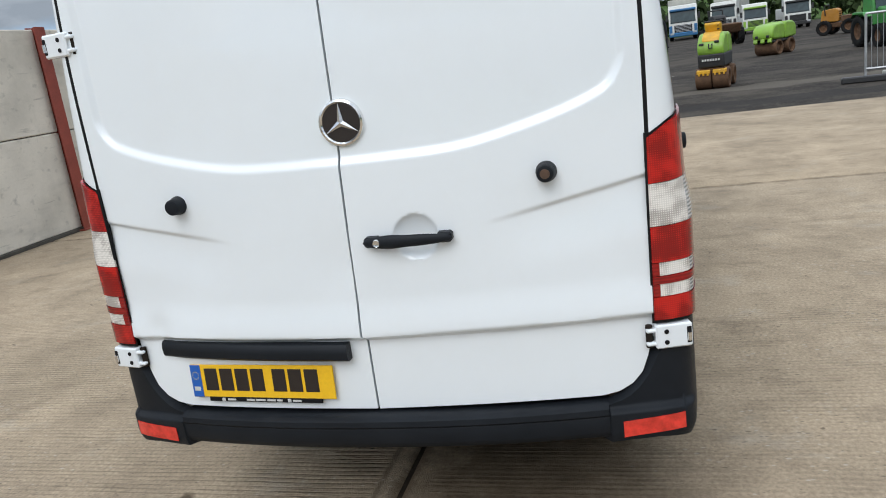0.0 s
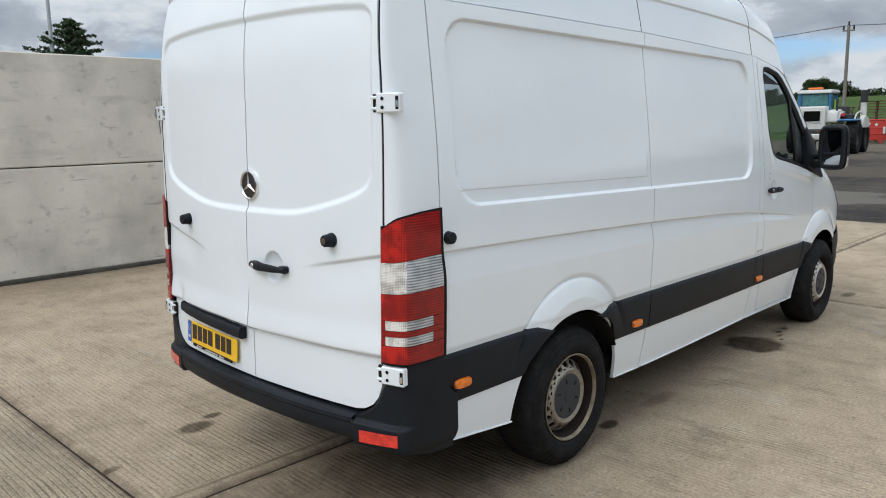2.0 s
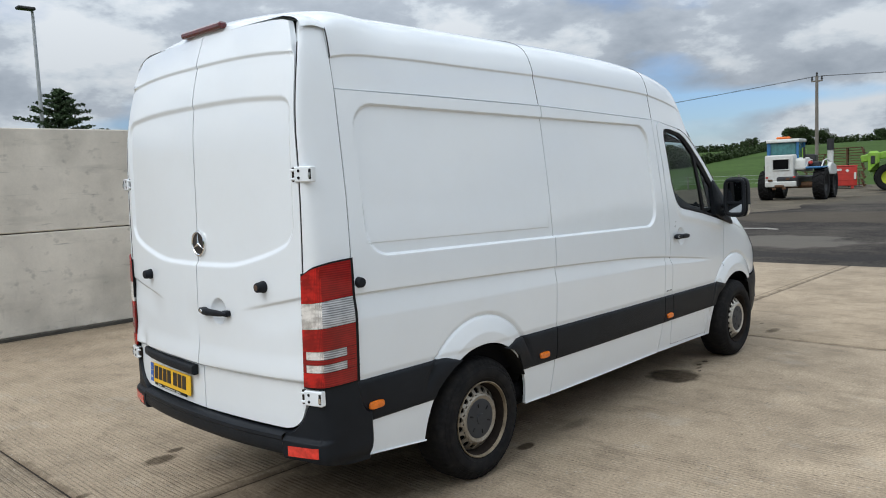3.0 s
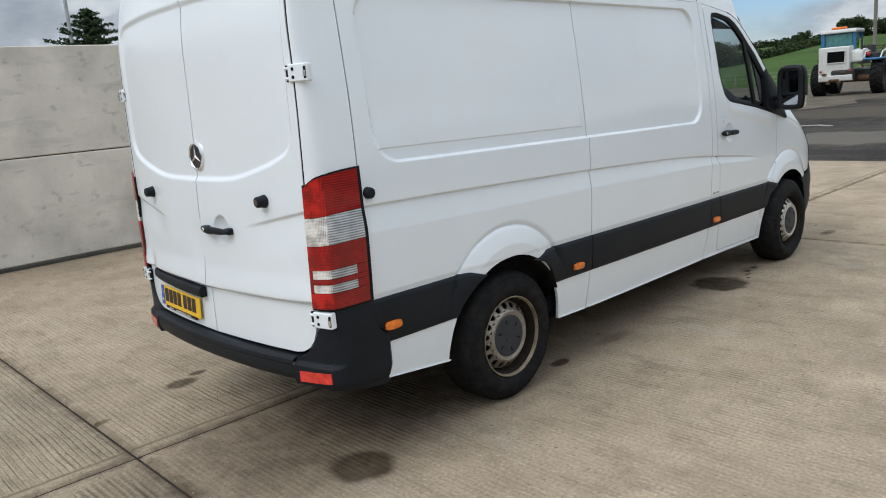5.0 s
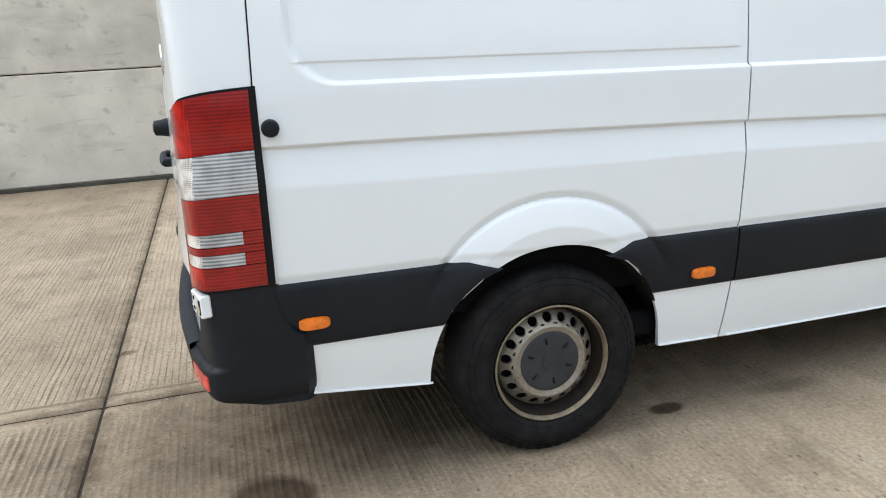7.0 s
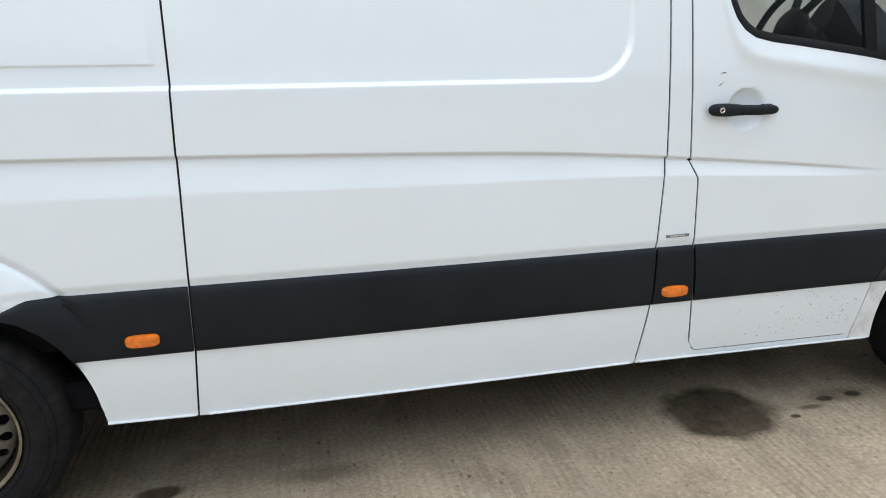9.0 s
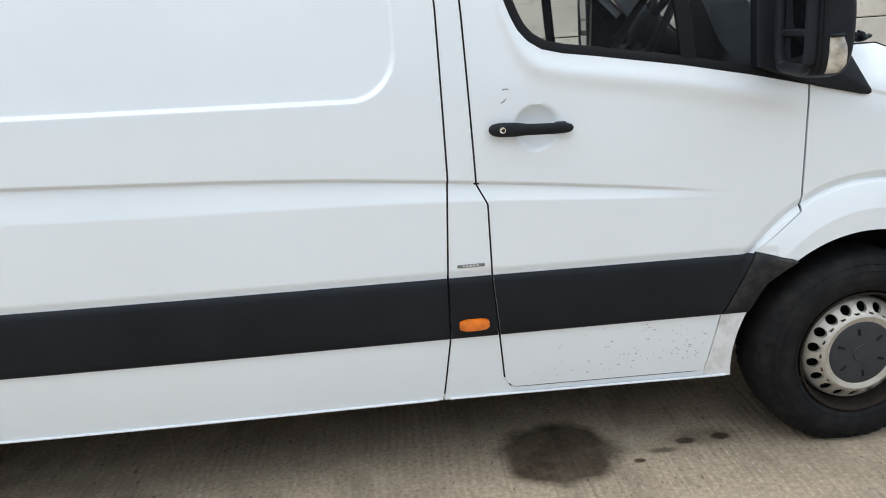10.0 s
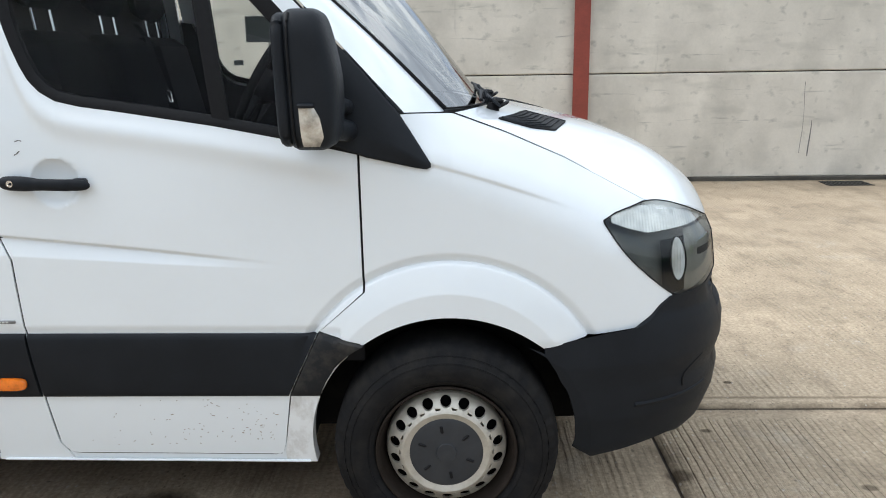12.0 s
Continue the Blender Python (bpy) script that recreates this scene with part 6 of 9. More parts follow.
def build_screen(header):
    """Windscreen, pillars, bonnet and nose."""
    n = header.shape[0]
    v = np.linspace(-1, 1, n)
    lowc = np.stack([5.064 - 0.215 * np.abs(v) ** 2.2, v * 0.800, 1.352 + 0.018 * v ** 2], -1)
    u = np.linspace(0, 1, 30)
    sel = slice(20, n - 20)
    p = header[None, sel] * (1 - u)[:, None, None] + lowc[None, sel] * u[:, None, None]
    bow = np.sin(np.pi * u)[:, None] * 0.020
    p[..., 0] += bow * 0.7
    p[..., 2] += bow * 0.7
    pane = part("windscreen", Geo().sheet(p), GLASS_SCREEN, van)
    pane.visible_shadow = False
    g = Geo()
    for e, d in ((p[0], 1), (p[-1], 0), (p[:, 0], 0), (p[:, -1], 0)):
        g.tube([tuple(q) for q in e[::2]] if len(e) > 40 else [tuple(q) for q in e], 0.0065 if d or len(e) <= 40 else 0.003, 8)
    part("windscreen_seal", g, SEAL, pane)
    for side in (-1, 1):
        e = p[:, 0] if side < 0 else p[:, -1]
        door = np.stack([np.interp(u, (0, 0.18, 0.5, 0.8, 1), (4.14, 4.25, 4.50, 4.678, 4.83)), np.zeros(30), np.interp(u, (0, 0.18, 0.5, 0.8, 1), (2.005, 1.936, 1.702, 1.512, 1.352))], -1)
        door[:, 1] = side * (half_width(door[:, 0], door[:, 2], False) - 0.002)
        k = np.linspace(0, 1, 10)
        q = e[None] * (1 - k)[:, None, None] + door[None] * k[:, None, None]
        q[..., 0] += 0.016 * np.sin(np.pi * k)[:, None] * (1 - u ** 3)[None]
        q[..., 1] += side * 0.012 * np.sin(np.pi * k)[:, None] * (1 - u ** 3)[None]
        q[..., 2] -= 0.012 * (u ** 6)[None]
        xs = np.linspace(4.70, 4.945, 24)
        zs = BONNET_EDGE(xs) + 0.001
        part("cowl_seam", Geo().tube([tuple(r) for r in skin(xs, zs, side, -0.001, False)], 0.0022, 6), SEAL, van)
        g = Geo().sheet(q)
        inn = q * np.array([1, 0.94, 1])
        g.sheet(np.stack([q[-1], inn[-1]], 0))
        part("pillar", g, PAINT, van)
    # bonnet
    xs = np.concatenate([np.linspace(4.945, 5.5, 42), np.linspace(5.51, 5.872, 50)])
    centre = spline((4.9, 5.0, 5.15, 5.32, 5.51, 5.67, 5.76, 5.83, 5.88), (1.388, 1.374, 1.344, 1.306, 1.253, 1.184, 1.126, 1.062, 0.990))
    ze = BONNET_EDGE(xs) + 0.001
    ye = half_width(xs, ze - 0.002, False) - 0.004
    t = np.linspace(-1, 1, 81)
    y = ye[:, None] * t[None]
    lift = np.maximum(centre(xs) - ze, 0.002)
    x = np.repeat(xs[:, None], 81, 1) + (0.21 * (1 - (t ** 2 + 0.008) ** 0.58))[None] * ease(5.55, 4.945, xs)[:, None]
    zx = BONNET_EDGE(x) + 0.001
    z = zx + np.maximum(centre(x) - zx, 0.002) * (1 - np.abs(t) ** 2.9)[None]
    bp = np.stack([x, y, z], -1)
    g = Geo().sheet(bp)
    for e in (bp[0], bp[-1], bp[:, 0], bp[:, -1]):
        g.sheet(np.stack([e, e + np.array([0, 0, -0.02])], 0))
    bonnet = part("bonnet", g, PAINT, van)
    # nose panel under the bonnet's front edge, dark gaps along the bonnet
    k = np.linspace(0, 1, 8)[:, None]
    lead = bp[-1, 14:-14]
    low_edge = np.stack([lead[:, 0] + 0.022, lead[:, 1] * 0.98, np.full(len(lead), 0.82)], -1)
    top_edge = lead + np.array([0.004, 0, -0.010])
    part("nose_panel", Geo().sheet(top_edge[None] * (1 - k[:, None]) + low_edge[None] * k[:, None]), PAINT, van)
    part("bonnet_gap", Geo().tube([tuple(q) for q in lead + np.array([0.003, 0, -0.004])], 0.003, 6), SEAL, bonnet)
    for j in (0, -1):
        n_gap = int(np.argmin(np.abs(xs - 5.36)))
        part("bonnet_gap", Geo().tube([tuple(q + np.array([0, 0, 0.0006])) for q in bp[:n_gap:2, j]], 0.0022, 6, taper=0.25), SEAL, bonnet)
    # air vents at the bonnet's rear corners
    for side in (-1, 1):
        g = Geo()
        front = line((0, 5.088), (0.30, 5.186), (0.62, 5.272), (1, 5.337)), line((0, 0.668), (0.30, 0.645), (0.62, 0.574), (1, 0.352))
        rear = line((0, 5.088), (0.45, 5.142), (1, 5.197)), line((0, 0.668), (0.45, 0.528), (1, 0.343))
        zz = lambda a, b: float(np.interp(a, xs, ze)) + float(np.interp(a, xs, lift)) * (1 - min(1, b / float(np.interp(a, xs, ye))) ** 2.9)
        u = np.linspace(0, 1, 24)
        f = np.linspace(0, 1, 9)
        net = [[((1 - k) * float(front[0](w)) + k * float(rear[0](w)), (1 - k) * float(front[1](w)) + k * float(rear[1](w))) for w in u] for k in f]
        vent = part("bonnet_vent", g.sheet(np.array([[(a, side * b, zz(a, b) + 0.003) for a, b in r] for r in net])), SEAL, bonnet, "black louvred bonnet vent")
        rim = [(a, side * b, zz(a, b) + 0.003) for a, b in net[0] + net[-1][::-1]]
        part("vent_rim", Geo().tube(rim, 0.004, 6, close=True), SEAL, vent)
        for k in range(1, 8):
            row = [(a, side * b, zz(a, b) + 0.006) for a, b in net[k][1:-1]]
            part("louvre", Geo().tube(row, 0.0022, 5), TRIM, vent)
    # scuttle trough between screen and bonnet, wipers in it
    t = np.linspace(-0.86, 0.86, 41)
    a = np.stack([5.052 - 0.215 * np.abs(t) ** 2.2, t * 0.80, 1.346 + 0.018 * t ** 2], -1)
    edge = bp[0]
    b = np.stack([np.interp(a[:, 1], edge[:, 1], edge[:, 0]) + 0.006, a[:, 1], np.interp(a[:, 1], edge[:, 1], edge[:, 2]) - 0.016], -1)
    mid = (a + b) / 2 + np.array([0, 0, -0.03])
    part("scuttle", Geo().sheet(np.stack([a, mid, b], 0)), LINER, van)
    for yb in (-0.50, 0.14):
        g = Geo()
        g.lathe([(0.0, 0.040), (0.014, 0.038), (0.020, 0.026), (0.024, 0.0)], 14, (5.075, yb, 1.332), "Z")
        g.box((5.082, yb + 0.025, 1.374), (0.034, 0.085, 0.022), 0.008, Matrix.Rotation(radians(24), 3, "Z"))
        g.tube([(5.075, yb, 1.372), (5.058, yb + 0.12, 1.386), (5.045, yb + 0.33, 1.392)], 0.010, 8)
        wiper = part("wiper", g, SEAL, van, "black windscreen wiper")
        g = Geo().tube([(5.035, yb - 0.02, 1.380), (5.045, yb + 0.25, 1.394), (5.035, yb + 0.56, 1.396)], 0.006, 6)
        part("blade", g, SEAL, wiper)
        for k, (dx, dy, dz, turn) in enumerate(((0.020, -0.035, 0.030, 40), (0.050, -0.01, 0.016, -30), (-0.005, 0.02, 0.046, 70), (0.035, 0.05, 0.034, 15))):
            g = Geo().box((5.06 + dx, yb + dy, 1.352 + dz * 0.8), (0.046 - 0.006 * k, 0.034, 0.010), 0.005, Matrix.Rotation(radians(turn), 3, "Y") @ Matrix.Rotation(radians(turn * 0.7), 3, "Z"))
            part("link", g, SEAL if k % 2 else TRIM, wiper)
    # grille behind the nose and its bars
    def nose_strip(z0, z1, inset, n=60, m=6):
        ph = np.linspace(-1, 1, n)
        ang = ph * math.pi / 2 * 0.62
        zz = np.linspace(z0, z1, m)
        k = np.sin(np.abs(ang)), np.cos(ang)
        w = 0.90 - inset
        xx = 4.9 + (NOSE(zz)[None] - inset - 4.9) * (np.cos(ang) ** (2 / POWER))[:, None]
        yy = w * (np.sign(ang) * np.abs(np.sin(ang)) ** (2 / POWER))[:, None] + 0 * zz[None]
        return np.stack([xx, yy, np.repeat(zz[None], n, 0)], -1)
    grille = part("grille", Geo().sheet(nose_strip(0.68, 0.965, 0.03)), TRIM, van)
    for zc in (0.745, 0.80, 0.855, 0.91):
        q = nose_strip(zc - 0.012, zc + 0.012, 0.012, 50, 4)[6:-6]
        part("bar", Geo().sheet(q), TRIM, grille)
    # front bumper, one moulding from arch to arch
    def bumper_face(th, z):
        xn = np.interp(z, (0.24, 0.28, 0.33, 0.42, 0.49, 0.53, 0.60, 0.66, 0.72, 0.82), (5.76, 5.81, 5.865, 5.897, 5.905, 5.892, 5.912, 5.912, 5.895, 5.855))
        wd = np.interp(z, (0.24, 0.30, 0.42, 0.6, 0.72, 0.82), (0.865, 0.893, 0.912, 0.920, 0.912, 0.895))
        c, s2 = np.cos(th), np.sin(th)
        return np.stack([4.9 + (xn - 4.9) * np.abs(c) ** (2 / POWER), wd * np.sign(s2) * np.abs(s2) ** (2 / POWER), z + 0 * th], -1)
    th = np.concatenate([np.linspace(-1.50, -1.20, 90), np.linspace(-1.19, -0.75, 40), np.linspace(-0.74, 0.74, 60), np.linspace(0.75, 1.19, 40), np.linspace(1.20, 1.50, 90)])
    xq = bumper_face(th, np.full_like(th, 0.5))[:, 0]
    top = np.where(np.abs(th) < 0.55, 0.70, np.interp(xq, (5.17, 5.21, 5.30, 5.40, 5.50, 5.525, 5.55, 5.60, 5.64, 5.70, 5.79, 5.84), (0.657, 0.669, 0.691, 0.705, 0.715, 0.722, 0.735, 0.778, 0.800, 0.800, 0.810, 0.72)))
    low = np.interp(xq, (5.20, 5.25, 5.30, 5.33, 5.352, 5.370, 5.382, 5.395, 5.415, 5.66, 5.75, 5.9), (0.645, 0.625, 0.557, 0.50, 0.441, 0.38, 0.33, 0.292, 0.280, 0.325, 0.30, 0.27))
    v = np.linspace(0, 1, 44)
    z = low[:, None] + (top - low)[:, None] * v[None]
    p = bumper_face(np.repeat(th[:, None], 44, 1), z)
    # the upper edge stands proud of the wings
    outer = (np.abs(th) > 0.62)[:, None] & (p[..., 0] < 5.79)
    wing_y = half_width(np.minimum(p[..., 0], 5.79), p[..., 2], False) + 0.005
    near = ease(0.10, 0.03, top[:, None] - p[..., 2])
    lifted = np.maximum(np.abs(p[..., 1]), wing_y)
    p[..., 1] = np.where(outer, np.sign(p[..., 1]) * (np.abs(p[..., 1]) * (1 - near) + lifted * near), p[..., 1])
    keep = (xq > 5.205)
    p = p[keep]
    # recess for the tow-eye and lamp pockets
    g = Geo().sheet(p)
    for e, d in ((p[:, 0], (-0.05, 0, 0.03)), (p[:, -1], (-0.03, 0, -0.01)), (p[0], (0.0, 0.03, 0)), (p[-1], (0, -0.03, 0))):
        g.sheet(np.stack([e, e + np.array(d)], 0))
    bumper = part("front_bumper", g, TRIM, van, "black plastic front bumper")
    for sgn in (-1, 1):
        # the bumper's rear edge turns in and closes the wheel arch
        edge = p[(np.sign(p[:, 0, 1]) == sgn) & (p[:, 0, 0] < 5.42), 0]
        edge = edge[np.argsort(edge[:, 0])]
        k = np.linspace(0, 1, 8)[:, None, None]
        fold = edge[None] + k * np.array([0.004, -sgn * 0.21, 0.0])
        part("arch_return", Geo().sheet(fold), LINER, bumper)
        # pressed ledge and curved slit at the corner
        tq = sgn * np.linspace(1.155, 0.72, 30)
        zq = 0.462 + 0.016 * np.linspace(0, 1, 30) ** 2
        part("ledge", Geo().tube([tuple(q) for q in bumper_face(tq, zq) + np.array([0, -sgn * 0.005, 0])], 0.010, 8, taper=0.7), TRIM, bumper)
        k = np.linspace(0, 1, 20)
        part("slit", Geo().tube([tuple(q) for q in bumper_face(sgn * (0.90 - 0.14 * k ** 2.2), 0.495 + 0.085 * k)], 0.0055, 7, taper=0.4), SEAL, bumper)


def wheel(x, z, steel, flange_mat, outset, name_label):
    """Steel wheel on the right side, tyre outer face near y = -0.955."""
    R = 0.352
    hub = part("wheel", Geo().lathe([(0.0, 0.12), (0.17, 0.12), (0.17, 0.075), (0.09, 0.06), (0.09, 0.032), (0.0, 0.032)], 32), DARK, van, name_label)
    # tyre: sidewall, shoulder blocks, tread
    prof = [(0.216, 0.020), (0.222, 0.004), (0.236, -0.006), (0.262, -0.014), (0.286, -0.013), (0.304, -0.005), (0.318, 0.006), (0.333, 0.014), (0.345, 0.026), (0.351, 0.050), (R, 0.075), (R, 0.115), (R, 0.160), (0.351, 0.185), (0.345, 0.208), (0.318, 0.228), (0.27, 0.246), (0.22, 0.215)]
    segs = 216
    ang = np.linspace(0, 2 * np.pi, segs, endpoint=False)
    r, h = np.array(prof).T
    rr = np.repeat(r[None], segs, 0)
    hh = np.repeat(h[None], segs, 0)
    k = np.arange(segs)
    slot = (k % 4) >= 3
    for j in (7, 8, 9, 12, 13, 14):
        rr[slot, j] -= 0.004
    for j in (6,):
        rr[slot, j] -= 0.004
        hh[slot, j] += 0.004
    p = np.stack([rr * np.cos(ang)[:, None], hh, rr * np.sin(ang)[:, None]], -1)
    # flat where it bears on the ground
    p[..., 2] = np.maximum(p[..., 2], -z + 0.001)
    tyre = Geo().sheet(p, closed_u=True)
    tyre = part("tyre", tyre, RUBBER, hub)
    for rr_, hh_ in ((0.240, -0.0075), (0.296, -0.0095), (0.3155, 0.0035)):
        part("bead", Geo().lathe([(rr_ - 0.0016, hh_ + 0.002), (rr_, hh_ - 0.0016), (rr_ + 0.0016, hh_ + 0.002)], 90), RUBBER, tyre)
    g = Geo()
    g.lathe([(0.2165, 0.010), (0.2185, 0.004), (0.2185, -0.001), (0.214, -0.003), (0.2095, 0.002), (0.206, 0.014)], 72)
    part("flange", g, flange_mat, hub)
    part("barrel", Geo().lathe([(0.206, 0.014), (0.203, 0.035), (0.197, 0.062), (0.190, 0.085), (0.187, 0.13), (0.19, 0.20)], 72), BARREL, hub)
    # disc with round holes
    g = Geo()
    nh, rc, rh = 18, 0.1615, 0.0172
    def disc_h(q):
        return np.interp(q, (0.10, 0.123, 0.132, 0.140, 0.146, 0.152, 0.175, 0.184, 0.190), (0.020 - outset, 0.012 - outset, 0.009 - outset, 0.013 - outset, 0.019 - outset, 0.025 - outset, 0.044 - outset, 0.054 - outset, 0.078 - outset))
    for i in range(nh):
        a0 = 2 * math.pi * (i + 0.5) / nh
        half = math.pi / nh
        circ, sq = [], []
        for m_ in range(24):
            b = 2 * math.pi * m_ / 24
            cx, cy = math.cos(b), math.sin(b)
            k_ = 1 / max(abs(cx), abs(cy))
            sq.append((rc + cx * k_ * 0.0200, a0 + cy * k_ * half))
            circ.append((rc + rh * 0.93 * cx, a0 + rh * cy / rc))
        def to3(q, dh=0.0):
            return (q[0] * math.cos(q[1]), float(disc_h(q[0])) + dh, q[0] * math.sin(q[1]))
        vs = [to3(q) for q in sq] + [to3(q) for q in circ] + [to3(q, 0.012) for q in circ]
        fs = [(m_, (m_ + 1) % 24, (m_ + 1) % 24 + 24, m_ + 24) for m_ in range(24)] + [(m_ + 24, (m_ + 1) % 24 + 24, (m_ + 1) % 24 + 48, m_ + 48) for m_ in range(24)]
        g.add(vs, fs, False)
    g.lathe([(q, float(disc_h(q))) for q in (0.112, 0.118, 0.123, 0.128, 0.132, 0.136, 0.140, 0.1415)] + [(0.1435, float(disc_h(0.1435)) + 0.0025)], 90)
    g.lathe([(0.1795, float(disc_h(0.1795)) + 0.0025)] + [(q, float(disc_h(q))) for q in (0.1815, 0.184, 0.187, 0.190)], 90)
    part("rim", g, steel, hub)
    # hub cap with six slots and a raised boss
    cap = Geo().lathe([(0.0, 0.006 - outset), (0.018, 0.006 - outset), (0.030, 0.007 - outset), (0.032, 0.011 - outset), (0.050, 0.012 - outset), (0.100, 0.013 - outset), (0.113, 0.015 - outset), (0.119, 0.019 - outset), (0.121, 0.03 - outset)], 72)
    cap_ob = part("hub_cap", cap, CAP, hub, "dark grey plastic hub cap")
    for i in range(6):
        a = math.radians(90 + 60 * i + 10)
        g = Geo().box((0, 0, 0), (0.026, 0.008, 0.009), 0.003)
        part("slot", g, SEAL, cap_ob, at=Matrix.Translation((0.078 * math.cos(a), 0.0125 - outset, 0.078 * math.sin(a))) @ Matrix.Rotation(-a, 4, "Y"))
    hub.matrix_basis = pose(x, -0.932, z)
    return hub


def build_under():
    g = Geo()
    # load box and floor, near-black for the shade seen through arches and under sills
    xs = np.linspace(0.27, 3.46, 12)
    zs = np.linspace(0.60, 2.30, 24)
    for side in (-1, 1):
        g.sheet(np.stack([np.stack([np.full(24, a), side * (H(zs) - 0.10), zs], -1) for a in xs], 0))
    g.box((1.85, 0, 0.58), (3.3, 1.66, 0.05))
    g.box((3.46, 0, 1.36), (0.03, 1.56, 1.50))
    g.box((0.26, 0, 1.40), (0.03, 1.6, 1.65))
    g.box((1.85, 0, 2.30), (3.0, 1.40, 0.03))
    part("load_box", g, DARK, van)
    # the wide floor block hangs low and unseen to deepen shade on the ground
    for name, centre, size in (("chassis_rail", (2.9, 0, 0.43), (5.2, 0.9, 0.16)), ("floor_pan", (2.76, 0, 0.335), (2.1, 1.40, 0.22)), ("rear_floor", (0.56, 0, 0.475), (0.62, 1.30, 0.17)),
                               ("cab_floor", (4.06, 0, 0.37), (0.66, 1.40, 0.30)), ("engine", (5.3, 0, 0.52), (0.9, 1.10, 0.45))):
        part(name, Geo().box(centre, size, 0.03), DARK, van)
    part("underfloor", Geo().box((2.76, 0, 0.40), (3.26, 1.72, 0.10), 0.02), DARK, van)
    for xa, ra in ((1.25, 0.05), (4.92, 0.045)):
        part("axle", Geo().tube([(xa, -0.86, 0.33), (xa, 0.86, 0.33)], ra, 12), DARK, van)
    part("differential", Geo().lathe([(0, -0.13), (0.14, -0.12), (0.14, 0.12), (0, 0.13)], 20, (1.25, 0, 0.33), "Y"), DARK, van)
    for (ax, az, ar, _, _) in ARCHES:
        for side in (-1, 1):
            g = Geo()
            a = np.radians(np.linspace(-4, 187, 60) if ax > 3 else np.linspace(-8, 153, 60))
            r = ar + 0.012
            rows_a = []
            for y, k in ((0.935, 1.0), (0.90, 1.0), (0.80, 1.02), (0.62, 1.03)):
                wy = np.minimum(y, half_width(ax + r * k * np.cos(a), np.maximum(az + r * k * np.sin(a), 0.3), False) - (0.030 + 0.05 * ease(0.9, 1.0, np.cos(a))))
                rows_a.append(np.stack([ax + r * k * np.cos(a), side * wy, az + r * k * np.sin(a)], -1))
            g.sheet(np.stack(rows_a, 0))
            back = rows_a[-1]
            g.add([tuple(q) for q in back], [tuple(range(60))])
            part("arch_liner", g, LINER, van)
    # ribbed flap ahead of the front wheel
    for side in (-1, 1):
        lean = Matrix.Rotation(radians(-10), 3, "Y")
        g = Geo().box((5.325, side * 0.775, 0.50), (0.014, 0.20, 0.26), 0.005, lean)
        guard = part("splash_guard", g, FLAP, van)
        for k in range(7):
            part("rib", Geo().box((5.314, side * (0.690 + 0.028 * k), 0.50), (0.014, 0.010, 0.25), 0.003, lean), FLAP, guard)


